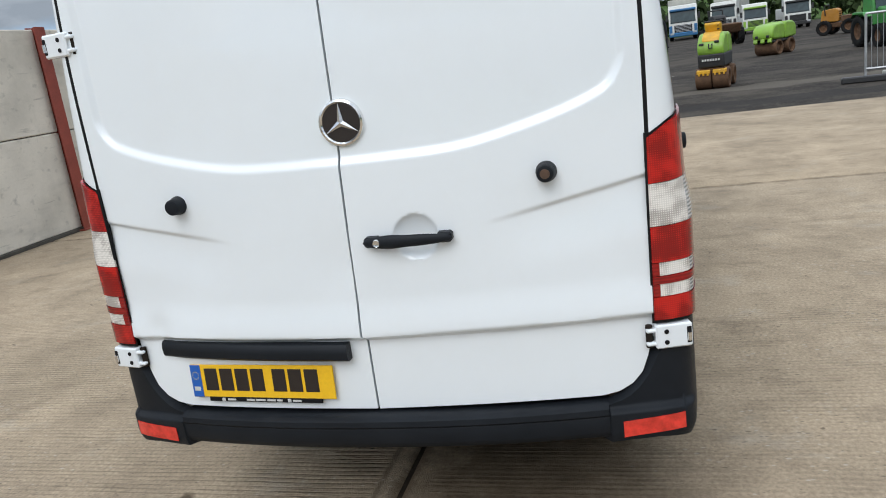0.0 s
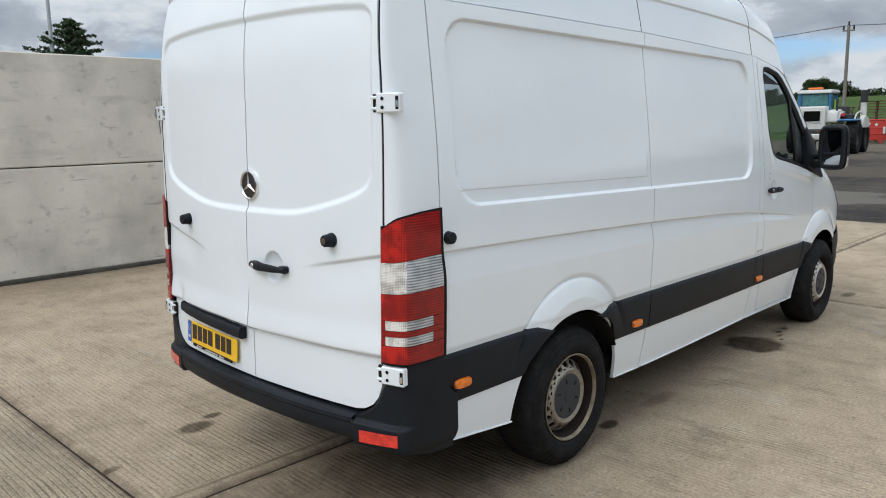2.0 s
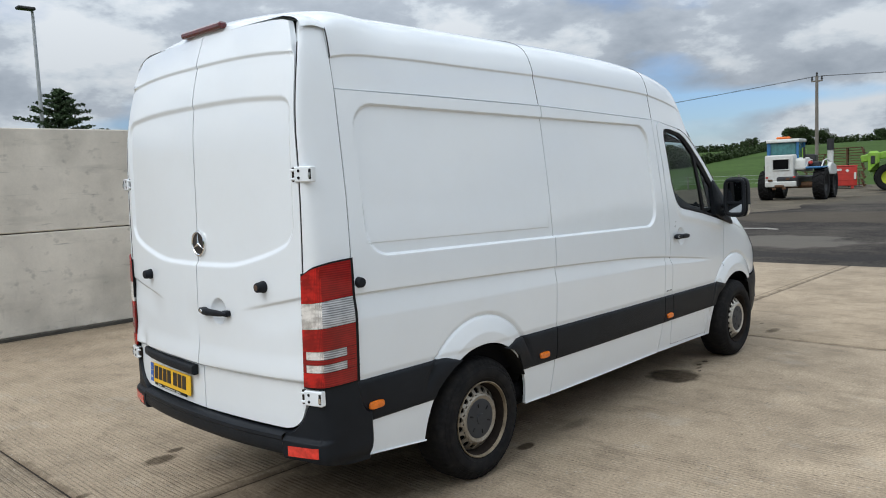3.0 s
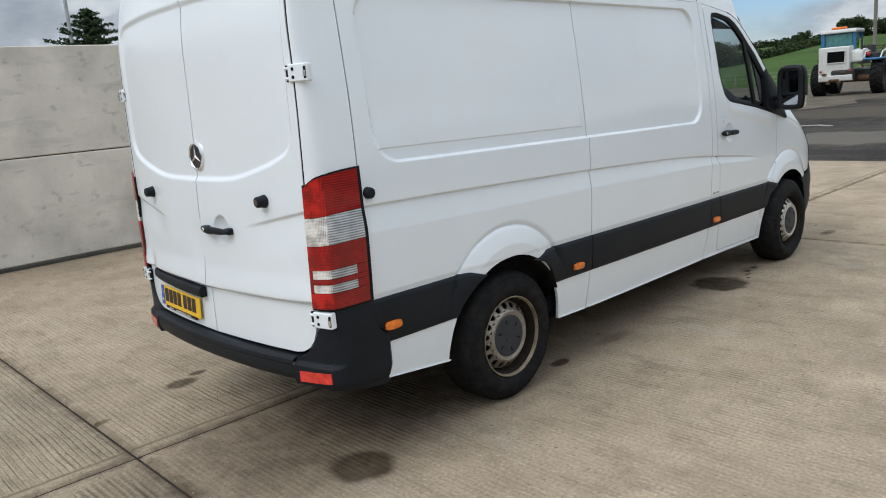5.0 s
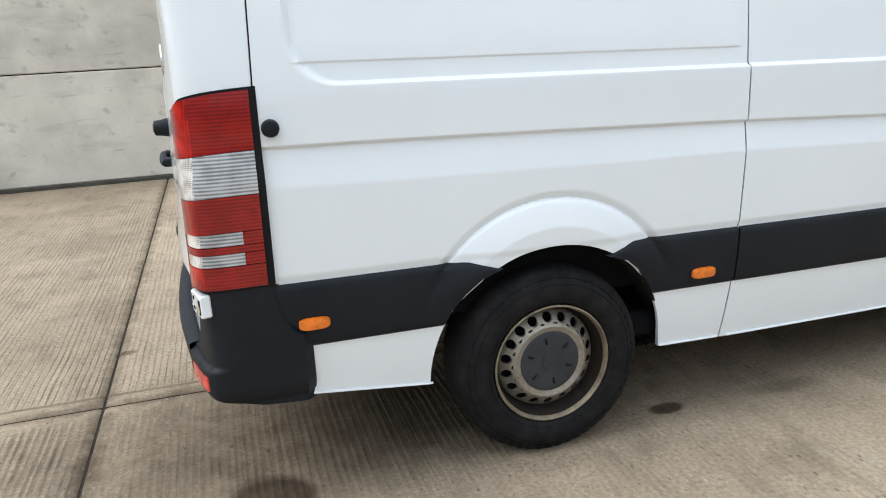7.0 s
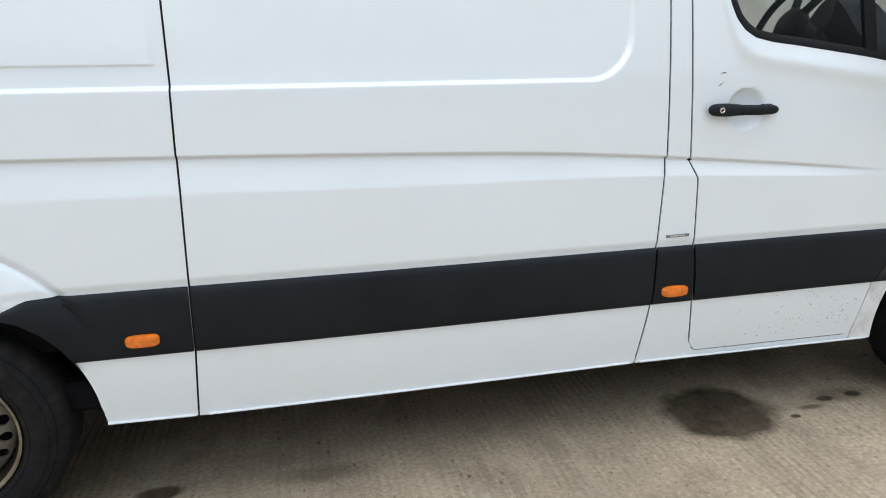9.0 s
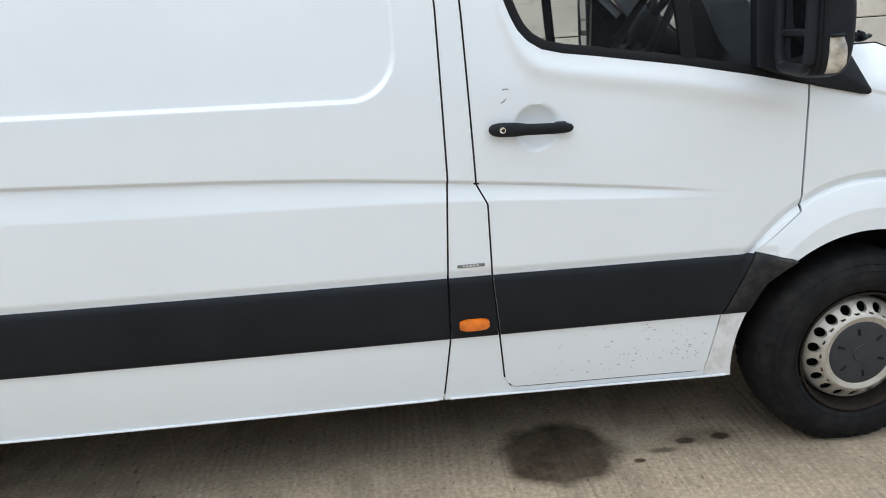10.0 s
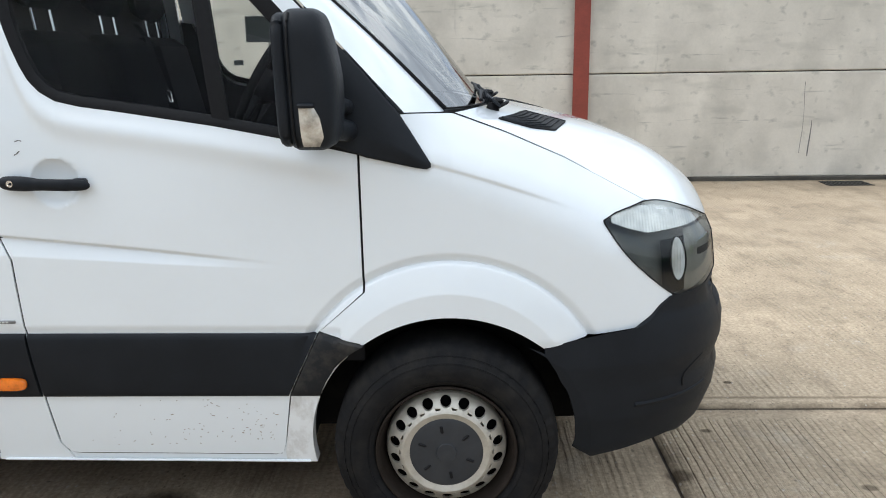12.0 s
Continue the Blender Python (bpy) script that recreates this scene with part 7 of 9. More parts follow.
def build_cabin():
    g = Geo()
    g.box((3.95, 0, 0.55), (0.90, 1.66, 0.06))
    g.box((3.50, 0, 1.35), (0.05, 1.60, 1.55))
    part("cabin_lining", g, CABIN, van)
    for side in (-1, 1):
        xs = np.linspace(3.62, 4.66, 24)
        zs = np.linspace(0.62, 1, 10)
        zz = 0.60 + (WINDOW_LOW(xs)[:, None] - 0.01 - 0.60) * np.linspace(0, 1, 10)[None]
        g = Geo().sheet(skin(np.repeat(xs[:, None], 10, 1), zz, side, -0.07, False))
        e = skin(xs, WINDOW_LOW(xs) - 0.01, side, -0.07, False)
        g.sheet(np.stack([e, skin(xs, WINDOW_LOW(xs) - 0.012, side, -0.02, False)], 0))
        part("door_card", g, CABIN, van)
    g = Geo()
    gx, gy = np.meshgrid(np.linspace(3.45, 4.35, 20), np.linspace(-0.74, 0.74, 20), indexing="ij")
    g.sheet(np.stack([gx, gy, 2.10 - 0.10 * ease(3.8, 4.4, gx) - 0.06 * (gy / 0.74) ** 2], -1))
    part("headlining", g, CABIN, van)
    # dashboard
    prof = [(4.56, 0.75), (4.50, 0.95), (4.44, 1.12), (4.46, 1.26), (4.54, 1.335), (4.70, 1.365), (4.92, 1.355), (5.02, 1.30), (5.02, 0.75)]
    ys = np.linspace(-0.80, 0.80, 41)
    bump_y = 0.215 * np.exp(-(((ys + 0.37) / 0.16) ** 2))
    rows_d = [np.stack([np.array([q[0] for q in prof]) - 0.02 * np.cos(3 * y), np.full(9, y), np.array([q[1] for q in prof]) + b * np.array([0, 0, 0, 0.10, 1.0, 0.85, 0, 0, 0])], -1) for y, b in zip(ys, bump_y)]
    g = Geo().sheet(np.stack(rows_d, 0))
    dash = part("dashboard", g, CABIN, van, "dark grey dashboard")
    g = Geo()
    for yy in (-0.70, -0.12, 0.12, 0.70):
        g.lathe([(0.0, 0.0), (0.03, 0.0), (0.045, -0.006), (0.05, 0.01)], 20, (4.44, yy, 1.22), "X")
    part("air_vent", g, SEAL, dash)
    # steering wheel, tilted
    m = pose(4.315, -0.42, 1.445, 0, -60, 0)
    g = Geo()
    ring = [(0.19 * math.cos(a), 0.19 * math.sin(a), 0) for a in np.linspace(0, 2 * math.pi, 48, endpoint=False)]
    g.tube(ring, 0.0145, 10, close=True)
    st = part("steering_wheel", g, CABIN, van, "black four-spoke steering wheel", at=m)
    g = Geo().lathe([(0.0, 0.03), (0.05, 0.028), (0.07, 0.015), (0.075, -0.02), (0.05, -0.05), (0.045, -0.16), (0.0, -0.16)], 28, axis="Z")
    for a in (20, 160, 215, 325):
        g.tube([(0.05 * math.cos(radians(a)), 0.05 * math.sin(radians(a)), 0.0), (0.18 * math.cos(radians(a)), 0.18 * math.sin(radians(a)), -0.002)], 0.016, 8)
    part("spokes", g, CABIN, st)
    # seats
    for yc, wide in ((-0.44, 0.50), (0.28, 0.90)):
        g = Geo()
        g.box((3.92, yc, 0.98), (0.50, wide, 0.16), 0.05, Matrix.Rotation(radians(-6), 3, "Y"))
        seat = part("seat", g, CLOTH, van, "black cloth cab seat")
        n = 1 if wide < 0.6 else 2
        for k in range(n):
            yk = yc + (0 if n == 1 else (k - 0.5) * 0.45)
            b = Geo().box((3.67, yk, 1.325), (0.13, 0.44, 0.60), 0.05, Matrix.Rotation(radians(-12), 3, "Y"))
            part("backrest", b, CLOTH, seat)
            b = Geo().box((3.575, yk, 1.782), (0.09, 0.26, 0.18), 0.04, Matrix.Rotation(radians(-8), 3, "Y"))
            rest = part("headrest", b, CLOTH, seat)
            b = Geo()
            for dy in (-0.06, 0.06):
                b.tube([(3.598, yk + dy, 1.58), (3.580, yk + dy, 1.74)], 0.0055, 8)
            part("rods", b, CHROME, rest)
    # belt with its tongue
    g = Geo()
    pts = [(3.700, 0.05, 1.66), (3.742, 0.05, 1.60), (3.775, 0.05, 1.48), (3.798, 0.05, 1.405)]
    arr = np.array(pts)
    wv = np.array([0, 0.022, 0.0])
    g.sheet(np.stack([arr - wv, arr + wv], 0))
    g.sheet(np.stack([arr - wv + np.array([0.003, 0, 0]), arr + wv + np.array([0.003, 0, 0])], 0))
    belt = part("seat_belt", g, CLOTH, van, "black seat belt with metal tongue")
    t = Geo().tube([(3.802, 0.032, 1.405), (3.804, 0.068, 1.40), (3.812, 0.064, 1.358), (3.812, 0.036, 1.360)], 0.0035, 6, close=True)
    part("tongue", t, CHROME, belt)
    # tab on the lock button and sheet stuck on the far window
    g = Geo().box((4.0, 0.868, 1.665), (0.165, 0.003, 0.125), 0.001)
    part("window_sticker", g, material("grey_sheet", (0.30, 0.31, 0.30), 0.7, blotch=0.1, grain=0.1), van, "grey sheet stuck to the far cab window")
    g = Geo().box((3.87, 0.872, 1.505), (0.048, 0.003, 0.026), 0.001)
    part("window_sticker", g, bpy.data.materials["grey_sheet"], van, "small grey label stuck to the far cab window")


def build_rear_fittings(doors):
    right, left = doors["right"], doors["left"]
    # round badge: dark disc, bright rim and three arms
    bz, by = 1.441, -0.020
    bx = float(rear_x(0.0, 1.40, "right")) - 0.004
    g = Geo().lathe([(0.0, -0.004), (0.055, -0.004), (0.060, 0.0), (0.062, 0.02)], 48, axis="X")
    badge = part("badge", g, PLATE_INK, right, "round dark badge with chrome rim and arms", at=pose(bx, by, bz))
    part("badge_rim", Geo().lathe([(0.056, -0.004), (0.060, -0.008), (0.066, -0.006), (0.068, 0.006), (0.066, 0.02)], 48, axis="X"), CHROME, badge)
    g = Geo()
    for a in (90, 210, 330):
        c, s = math.cos(radians(a)), math.sin(radians(a))
        n = (-s, c)
        w = 0.0105
        g.add([(-0.012, 0, 0), (-0.006, w * n[0] * 1.0 - 0.004 * c, w * n[1] - 0.004 * s), (-0.006, 0.058 * c, 0.058 * s), (-0.006, -w * n[0] - 0.004 * c, -w * n[1] - 0.004 * s)], [(0, 1, 2), (0, 2, 3)], False)
    part("arms", g, CHROME, badge)
    # rubber stops
    for y, z, lab in ((-0.583, 1.245, right), (0.555, 1.248, left)):
        x = float(rear_x(y, z, "plain"))
        st = part("door_stop", stop_shape(), TRIM, lab, "black rubber door stop", at=pose(x, y, z, 0, -90, 0))
        if y < 0:
            part("magnet", Geo().lathe([(0.0, 0.0455), (0.013, 0.0455), (0.014, 0.042)], 20, axis="Z"), material("brown_magnet", (0.09, 0.05, 0.03), 0.6, blotch=0.3, blotch_scale=60), st)
    # handle
    hy = np.linspace(-0.040, -0.308, 30)
    t = np.linspace(0, 1, 30)
    hz = 1.093 + 0.0 * t
    hx = rear_x(-0.17, 1.19, "plain") - 0.028 - 0.006 * np.sin(np.pi * t)
    hr = 0.022 * np.clip(np.sin(np.pi * t) ** 0.35, 0.02, 1) * (1 - 0.2 * ease(0.3, 0.5, t))
    ring = np.linspace(0, 2 * np.pi, 17)
    g = Geo().sheet(np.stack([hx[:, None] + hr[:, None] * 0.6 * np.cos(ring)[None], np.repeat(hy[:, None], 17, 1), hz[:, None] + hr[:, None] * np.sin(ring)[None]], -1))
    for yy in (-0.066, -0.283):
        g.box((float(rear_x(yy, 1.105, "plain")) - 0.012, yy, 1.093), (0.035, 0.045, 0.030), 0.006)
    hd = part("door_handle", g, TRIM, right, "black plastic door handle")
    part("lock", Geo().lathe([(0.0, -0.001), (0.008, -0.001), (0.010, -0.002), (0.012, 0.002), (0.012, 0.012)], 20, axis="X"), CHROME, hd, at=pose(float(hx[4]) - 0.0125, -0.086, 1.093))
    # black bar and number plate on the left door
    xa = float(rear_x(0.4, 0.775, "plain"))
    g = Geo()
    ys = np.linspace(0.064, 0.742, 30)
    v = np.array([0, 0.0, 0.15, 0.5, 0.85, 1, 1])
    d = np.array([0.02, -0.008, -0.017, -0.020, -0.017, -0.009, 0.02])
    zlow = 0.727 + 0.014 * (ys - 0.07) / 0.67
    rows_b = [np.stack([rear_x(ys, 0.80, "plain") + dd, ys, zlow + 0.054 * vv], -1) for vv, dd in zip(v, d)]
    p = np.stack(rows_b, 1)
    g.sheet(p)
    for e in (p[0], p[-1]):
        g.add([tuple(q) for q in e], [tuple(range(7))])
    part("plate_lamp_bar", g, TRIM, left, "black plastic bar above the number plate")
    turn = pose(float(rear_x(0.4, 0.66, "plain")) - 0.008, 0.390, 0.656, 0.9, 3, -3.2)
    plate = part("number_plate", Geo().box((0, 0, 0), (0.006, 0.516, 0.112), 0.002), PLATE_YELLOW, left, "yellow number plate with blue band", at=turn)
    part("blue_band", Geo().box((-0.0038, 0.238, 0), (0.003, 0.038, 0.110), 0.001), PLATE_BLUE, plate)
    g = Geo()
    for k in range(12):
        a = radians(30 * k)
        g.box((-0.0056, 0.238 + 0.011 * math.cos(a), 0.019 + 0.013 * math.sin(a)), (0.001, 0.0025, 0.0025))
    part("band_mark", Geo().box((-0.0056, 0.238, -0.026), (0.001, 0.022, 0.014)), PALE_INK, plate)
    part("band_print", g, material("plate_gold", (0.75, 0.60, 0.08), 0.5, grain=0.05), plate)
    y = 0.205
    for k, (wd, gap) in enumerate(((0.047, 0.010), (0.047, 0.010), (0.047, 0.010), (0.047, 0.031), (0.047, 0.010), (0.047, 0.010), (0.047, 0.0))):
        part("plate_bar", Geo().box((-0.0038, y - wd / 2, 0.006), (0.002, wd, 0.076), 0.0008), PLATE_INK, plate)
        y -= wd + gap
    part("plate_foot", Geo().box((-0.001, -0.005, -0.062), (0.008, 0.41, 0.016), 0.002), SEAL, plate)
    for k, (yy, wd) in enumerate(((0.145, 0.012), (0.115, 0.03), (0.045, 0.03), (0.008, 0.035), (-0.03, 0.03), (-0.06, 0.02), (-0.095, 0.012), (-0.122, 0.03))):
        part("foot_mark", Geo().box((-0.0055, yy, -0.062), (0.002, wd, 0.006 if k not in (0, 6) else 0.011)), PALE_INK, plate)
    # middle of the rear bumper
    ys = np.linspace(-0.698, 0.698, 61)
    xb = 0.046 * (np.abs(ys) / 0.7) ** 2.3 - 0.004
    prof = [(0.085, 0.549, 0), (0.045, 0.556, 0), (0.012, 0.553, 0), (0.000, 0.545, 0), (-0.002, 0.528, 0), (0.004, 0.520, 0), (0.002, 0.512, 0), (0.004, 0.475, 0), (0.012, 0.455, 0), (0.030, 0.443, 0), (0.09, 0.440, 0)]
    rows_b = [np.stack([xb + a, ys, np.full(61, b) - 0.010 + 0.006 * (np.abs(ys) / 0.7) ** 2], -1) for a, b, _ in prof]
    g = Geo().sheet(np.stack(rows_b, 0))
    part("rear_bumper", g, TRIM, van, "black plastic rear bumper")


DOORS = build_rear_doors()
for SIDE in (-1, 1):
    build_side(SIDE)
build_screen(build_roof())
build_under()
build_cabin()
build_rear_fittings(DOORS)
FRONT = wheel(4.912, 0.338, STEEL_FRONT, BARREL, 0.014, "steel wheel with worn road tyre")
REAR = wheel(1.248, 0.347, STEEL_REAR, FLANGE_REAR, -0.010, "dusty steel wheel with worn road tyre")
for src, X, Z in ((FRONT, 4.912, 0.338), (REAR, 1.248, 0.347)):
    copy_thing(src, pose(X, 0.932, Z, 0, 0, 180))

# ---- the yard beyond: machines, lorries, trees, poles ----
GREEN = material("machine_green", (0.21, 0.40, 0.035), 0.45, coat=0.2, blotch=0.15, blotch_scale=3, dust=(0.16, 0.13, 0.09), dust_amount=0.4, dust_scale=4)
LIME = material("lime_rim", (0.42, 0.50, 0.03), 0.5, blotch=0.2, blotch_scale=4)
DEEP_GREEN = material("tractor_green", (0.035, 0.24, 0.045), 0.45, coat=0.2, blotch=0.15, blotch_scale=3, dust=(0.14, 0.12, 0.08), dust_amount=0.4, dust_scale=4)
YELLOW = material("machine_yellow", (0.40, 0.175, 0.016), 0.5, blotch=0.2, blotch_scale=4, dust=(0.16, 0.11, 0.06), dust_amount=0.5, dust_scale=4)
OLD_WHITE = material("old_white_paint", (0.62, 0.63, 0.60), 0.5, blotch=0.12, blotch_scale=4, dust=(0.25, 0.20, 0.14), dust_amount=0.5, dust_scale=4)
BLUE = material("machine_blue", (0.03, 0.14, 0.30), 0.45, blotch=0.2, blotch_scale=3)
RED = material("tank_red", (0.45, 0.035, 0.025), 0.45, blotch=0.15, blotch_scale=3)
ORANGE = material("beacon_orange", (0.75, 0.16, 0.02), 0.4, blotch=0.1)
MUDDY = material("muddy_steel", (0.105, 0.055, 0.028), 0.85, metal=0.1, blotch=0.35, blotch_scale=6, dust=(0.15, 0.085, 0.048), dust_amount=0.5, dust_scale=8)
MACHINE_DARK = material("machine_black", (0.022, 0.022, 0.023), 0.6, blotch=0.2, blotch_scale=4)
CAB_GLASS = material("cab_glass", (0.03, 0.05, 0.055), 0.08, coat=0.6, blotch=0.2, blotch_scale=3)
TEAL_GLASS = material("teal_cab_glass", (0.055, 0.17, 0.17), 0.15, coat=0.4, blotch=0.35, blotch_scale=4)
VOID = material("dark_cavity", (0.006, 0.006, 0.006), 0.95, spec=0.05, blotch=0.2)
HOOD_YELLOW = material("hood_yellow", (0.62, 0.33, 0.015), 0.5, coat=0.15, blotch=0.15, blotch_scale=5, dust=(0.20, 0.14, 0.07), dust_amount=0.35, dust_scale=6)
CURTAIN = material("lorry_canvas", (0.42, 0.42, 0.38), 0.7, blotch=0.15, blotch_scale=1.5)
WOOD = material("weathered_wood", (0.19, 0.17, 0.145), 0.9, blotch=0.2, blotch_scale=3, grain=0.2, grain_scale=30, stretch=(6, 6, 1))
GALV = material("galvanised", (0.42, 0.43, 0.44), 0.5, metal=0.7, blotch=0.12, blotch_scale=6)
BARK = material("bark", (0.07, 0.055, 0.04), 0.95, blotch=0.3, blotch_scale=5, bump=0.6, bump_scale=30)
LEAF = material("leaf_green", (0.032, 0.052, 0.017), 0.75, blotch=0.45, blotch_scale=0.8, grain=0.3, grain_scale=6, spec=0.2)
NEEDLE = material("needle_green", (0.046, 0.072, 0.034), 0.8, blotch=0.4, blotch_scale=1.2, grain=0.3, grain_scale=8, spec=0.2)


def big_wheel(parent, x, y, z, r, width, rim_mat, lugs=20):
    """Lugged tyre with a dished rim; axle along y."""
    g = Geo().lathe([(r * 0.52, -width * 0.40), (r * 0.72, -width * 0.52), (r * 0.90, -width * 0.5), (r * 0.95, -width * 0.42), (r * 0.955, 0), (r * 0.95, width * 0.42), (r * 0.90, width * 0.5), (r * 0.72, width * 0.52), (r * 0.52, width * 0.40)], 40, axis="Y")
    for k in range(lugs):
        for s in (-1, 1):
            a = 2 * math.pi * (k + (0.5 if s > 0 else 0)) / lugs
            rot = Matrix.Rotation(-a, 3, "Y") @ Matrix.Rotation(radians(28 * s), 3, "X")
            c = Vector((r * 0.965 * math.cos(a), s * width * 0.24, r * 0.965 * math.sin(a)))
            g.box(c, (r * 0.07, width * 0.50, r * 0.09), 0, rot)
    t = part("tyre", g, RUBBER, parent, at=pose(x, y, z))
    d = Geo().lathe([(0.0, -width * 0.18), (r * 0.16, -width * 0.2), (r * 0.2, -width * 0.1), (r * 0.42, -width * 0.12), (r * 0.5, -width * 0.34), (r * 0.55, -width * 0.4)], 28, axis="Y")
    d.lathe([(0.0, width * 0.18), (r * 0.16, width * 0.2), (r * 0.2, width * 0.1), (r * 0.42, width * 0.12), (r * 0.5, width * 0.34), (r * 0.55, width * 0.4)], 28, axis="Y")
    part("rim", d, rim_mat, t)


def base_of(name, label, category, m, group=""):
    ob = new(name, None)
    ob.matrix_basis = m
    return tagged(ob, label, category, group)


def box_part(name, parent, mat, centre, size, bevel=0.03, turn=None, label=""):
    return part(name, Geo().box(centre, size, bevel, turn), mat, parent, label)


def hull(profile, y0, y1, r=0.06, soft=0.08):
    """A moulded cover: a side outline of (x, z) with rounded corners, pushed from y0 to y1, its rims rounded by r."""
    pts = [Vector(p) for p in profile]
    n = len(pts)
    area = sum(pts[i].x * pts[(i + 1) % n].y - pts[(i + 1) % n].x * pts[i].y for i in range(n))
    if area < 0:
        pts.reverse()
    loop = []
    for i in range(n):
        p, a, b = pts[i], pts[i - 1], pts[(i + 1) % n]
        ca = p + (a - p).normalized() * min(soft, 0.45 * (a - p).length)
        cb = p + (b - p).normalized() * min(soft, 0.45 * (b - p).length)
        for t in np.linspace(0, 1, 6):
            loop.append(ca * (1 - t) ** 2 + p * (2 * t * (1 - t)) + cb * t ** 2)
    m = len(loop)
    inward = []
    for i in range(m):
        d = (loop[(i + 1) % m] - loop[i - 1]).normalized()
        inward.append(Vector((-d.y, d.x)))
    rings = []
    for side, y in ((-1, y0), (1, y1)):
        ks = np.linspace(0, math.pi / 2, 5)
        for k in ks if side < 0 else ks[::-1]:
            inset = r * (1 - math.sin(k))
            rings.append([(q.x + w.x * inset, y - side * r * (1 - math.cos(k)), q.y + w.y * inset) for q, w in zip(loop, inward)])
    g = Geo().sheet(np.array(rings).transpose(1, 0, 2), closed_u=True)
    g.add(rings[0], [tuple(range(m))], False)
    g.add(rings[-1], [tuple(range(m))[::-1]], False)
    return g


def build_tractor():
    """Old white forestry tractor seen from behind, nose away (+x)."""
    t = base_of("tractor", "old white tractor with blue cab and large lugged tyres", "tractor", pose(38.0, 9.38, -0.014, 0, 0, 5) @ Matrix.Scale(1.1, 4))
    part("body", hull([(-0.82, 0.80), (-0.86, 2.04), (-0.20, 2.06), (-0.15, 0.80)], -0.16, 1.06, 0.05, 0.07), OLD_WHITE, t, "chipped white engine housing with dark window")
    frame_loop = [(-0.868, 0.02, 1.38), (-0.868, 0.70, 1.38), (-0.872, 0.70, 1.86), (-0.872, 0.02, 1.86), (-0.868, 0.02, 1.38)]
    part("rear_window", Geo().box((-0.850, 0.36, 1.62), (0.05, 0.68, 0.50), 0.02), VOID, t)
    part("window_frame", Geo().tube(frame_loop, 0.025, 6), OLD_WHITE, t)
    part("tail_plate", hull([(-0.95, 0.62), (-0.98, 0.86), (-0.5, 0.92), (-0.5, 0.60)], -0.30, 1.02, 0.03, 0.05), OLD_WHITE, t)
    box_part("chassis", t, MACHINE_DARK, (0.8, 0.1, 0.85), (3.4, 0.9, 0.45), 0.06)
    part("axle", Geo().tube([(-0.15, -1.0, 0.68), (-0.15, 1.0, 0.68)], 0.14, 12), MUDDY, t)
    cab = box_part("cab", t, BLUE, (0.75, 0.52, 1.58), (1.3, 1.30, 0.4), 0.06, label="blue cab with teal glass")
    for x in (0.15, 1.35):
        for y, w in ((-0.10, 0.12), (1.14, 0.16)):
            box_part("pillar", cab, BLUE, (x, y, 2.2), (0.08, w, 0.98), 0.03)
    box_part("glass", cab, TEAL_GLASS, (0.75, 0.52, 2.2), (1.16, 1.16, 0.86), 0.05)
    part("roof", hull([(0.02, 2.62), (0.06, 2.78), (1.46, 2.78), (1.50, 2.62)], -0.20, 1.24, 0.05, 0.06), OLD_WHITE, cab)
    box_part("light_bar", cab, ORANGE, (0.35, 0.55, 2.84), (0.16, 0.62, 0.10), 0.04, label="orange light bar")
    box_part("panel", cab, GREEN, (0.75, -0.24, 2.05), (0.7, 0.05, 0.6), 0.02)
    box_part("tool_box", t, MACHINE_DARK, (0.9, -0.50, 1.85), (0.5, 0.50, 0.40), 0.05)
    for y, z, w in ((0.05, 0.98, 0.16), (0.78, 0.92, 0.2), (0.40, 0.66, 0.4), (0.20, 0.56, 0.16), (0.62, 0.54, 0.16)):
        box_part("bracket", t, MUDDY, (-0.99, y, z), (0.06, w, 0.10), 0.02)
    for y in (0.95, -0.2):
        box_part("lamp", t, RED, (-0.90, y, 1.05), (0.05, 0.10, 0.08), 0.01)
    part("bonnet", hull([(-0.65, 1.34), (-0.60, 1.84), (0.2, 1.92), (1.0, 1.62), (1.0, 1.25)], -0.60, -0.14, 0.05, 0.12), OLD_WHITE, t)
    part("side_cover", hull([(0.3, 1.10), (0.35, 1.50), (0.7, 1.66), (1.6, 1.52), (1.7, 1.10)], -1.44, -1.26, 0.04, 0.12), OLD_WHITE, t)
    box_part("wing", t, BLUE, (-0.1, -0.98, 1.44), (1.3, 0.72, 0.10), 0.04)
    g = Geo()
    for y in (-1.25, -0.62):
        g.tube([(-0.6, y, 1.42), (-0.2, y, 1.72), (0.4, y, 1.80), (1.7, y, 1.62)], 0.03, 8)
    part("hoop_guard", g, OLD_WHITE, t)
    part("engine", Geo().box((0.4, -0.85, 1.58), (0.9, 0.5, 0.26), 0.05), MACHINE_DARK, t)
    box_part("canister", t, RED, (-0.2, -0.72, 1.66), (0.22, 0.16, 0.16), 0.04)
    part("exhaust", Geo().tube([(-0.45, -0.52, 1.5), (-0.45, -0.52, 2.36)], 0.05, 10), MACHINE_DARK, t)
    stack = part("air_stack", Geo().tube([(1.5, -1.20, 1.5), (1.5, -1.20, 2.28)], 0.13, 14), OLD_WHITE, t)
    part("cowl", Geo().tube([(1.5, -1.20, 2.20), (1.5, -1.20, 2.72)], 0.15, 14), MACHINE_DARK, stack)
    for x, y, z in ((-0.3, 1.16, 1.35), (-0.35, 1.22, 1.18), (-0.3, 1.14, 1.52)):
        box_part("hose_block", t, MACHINE_DARK, (x, y, z), (0.22, 0.16, 0.12), 0.03)
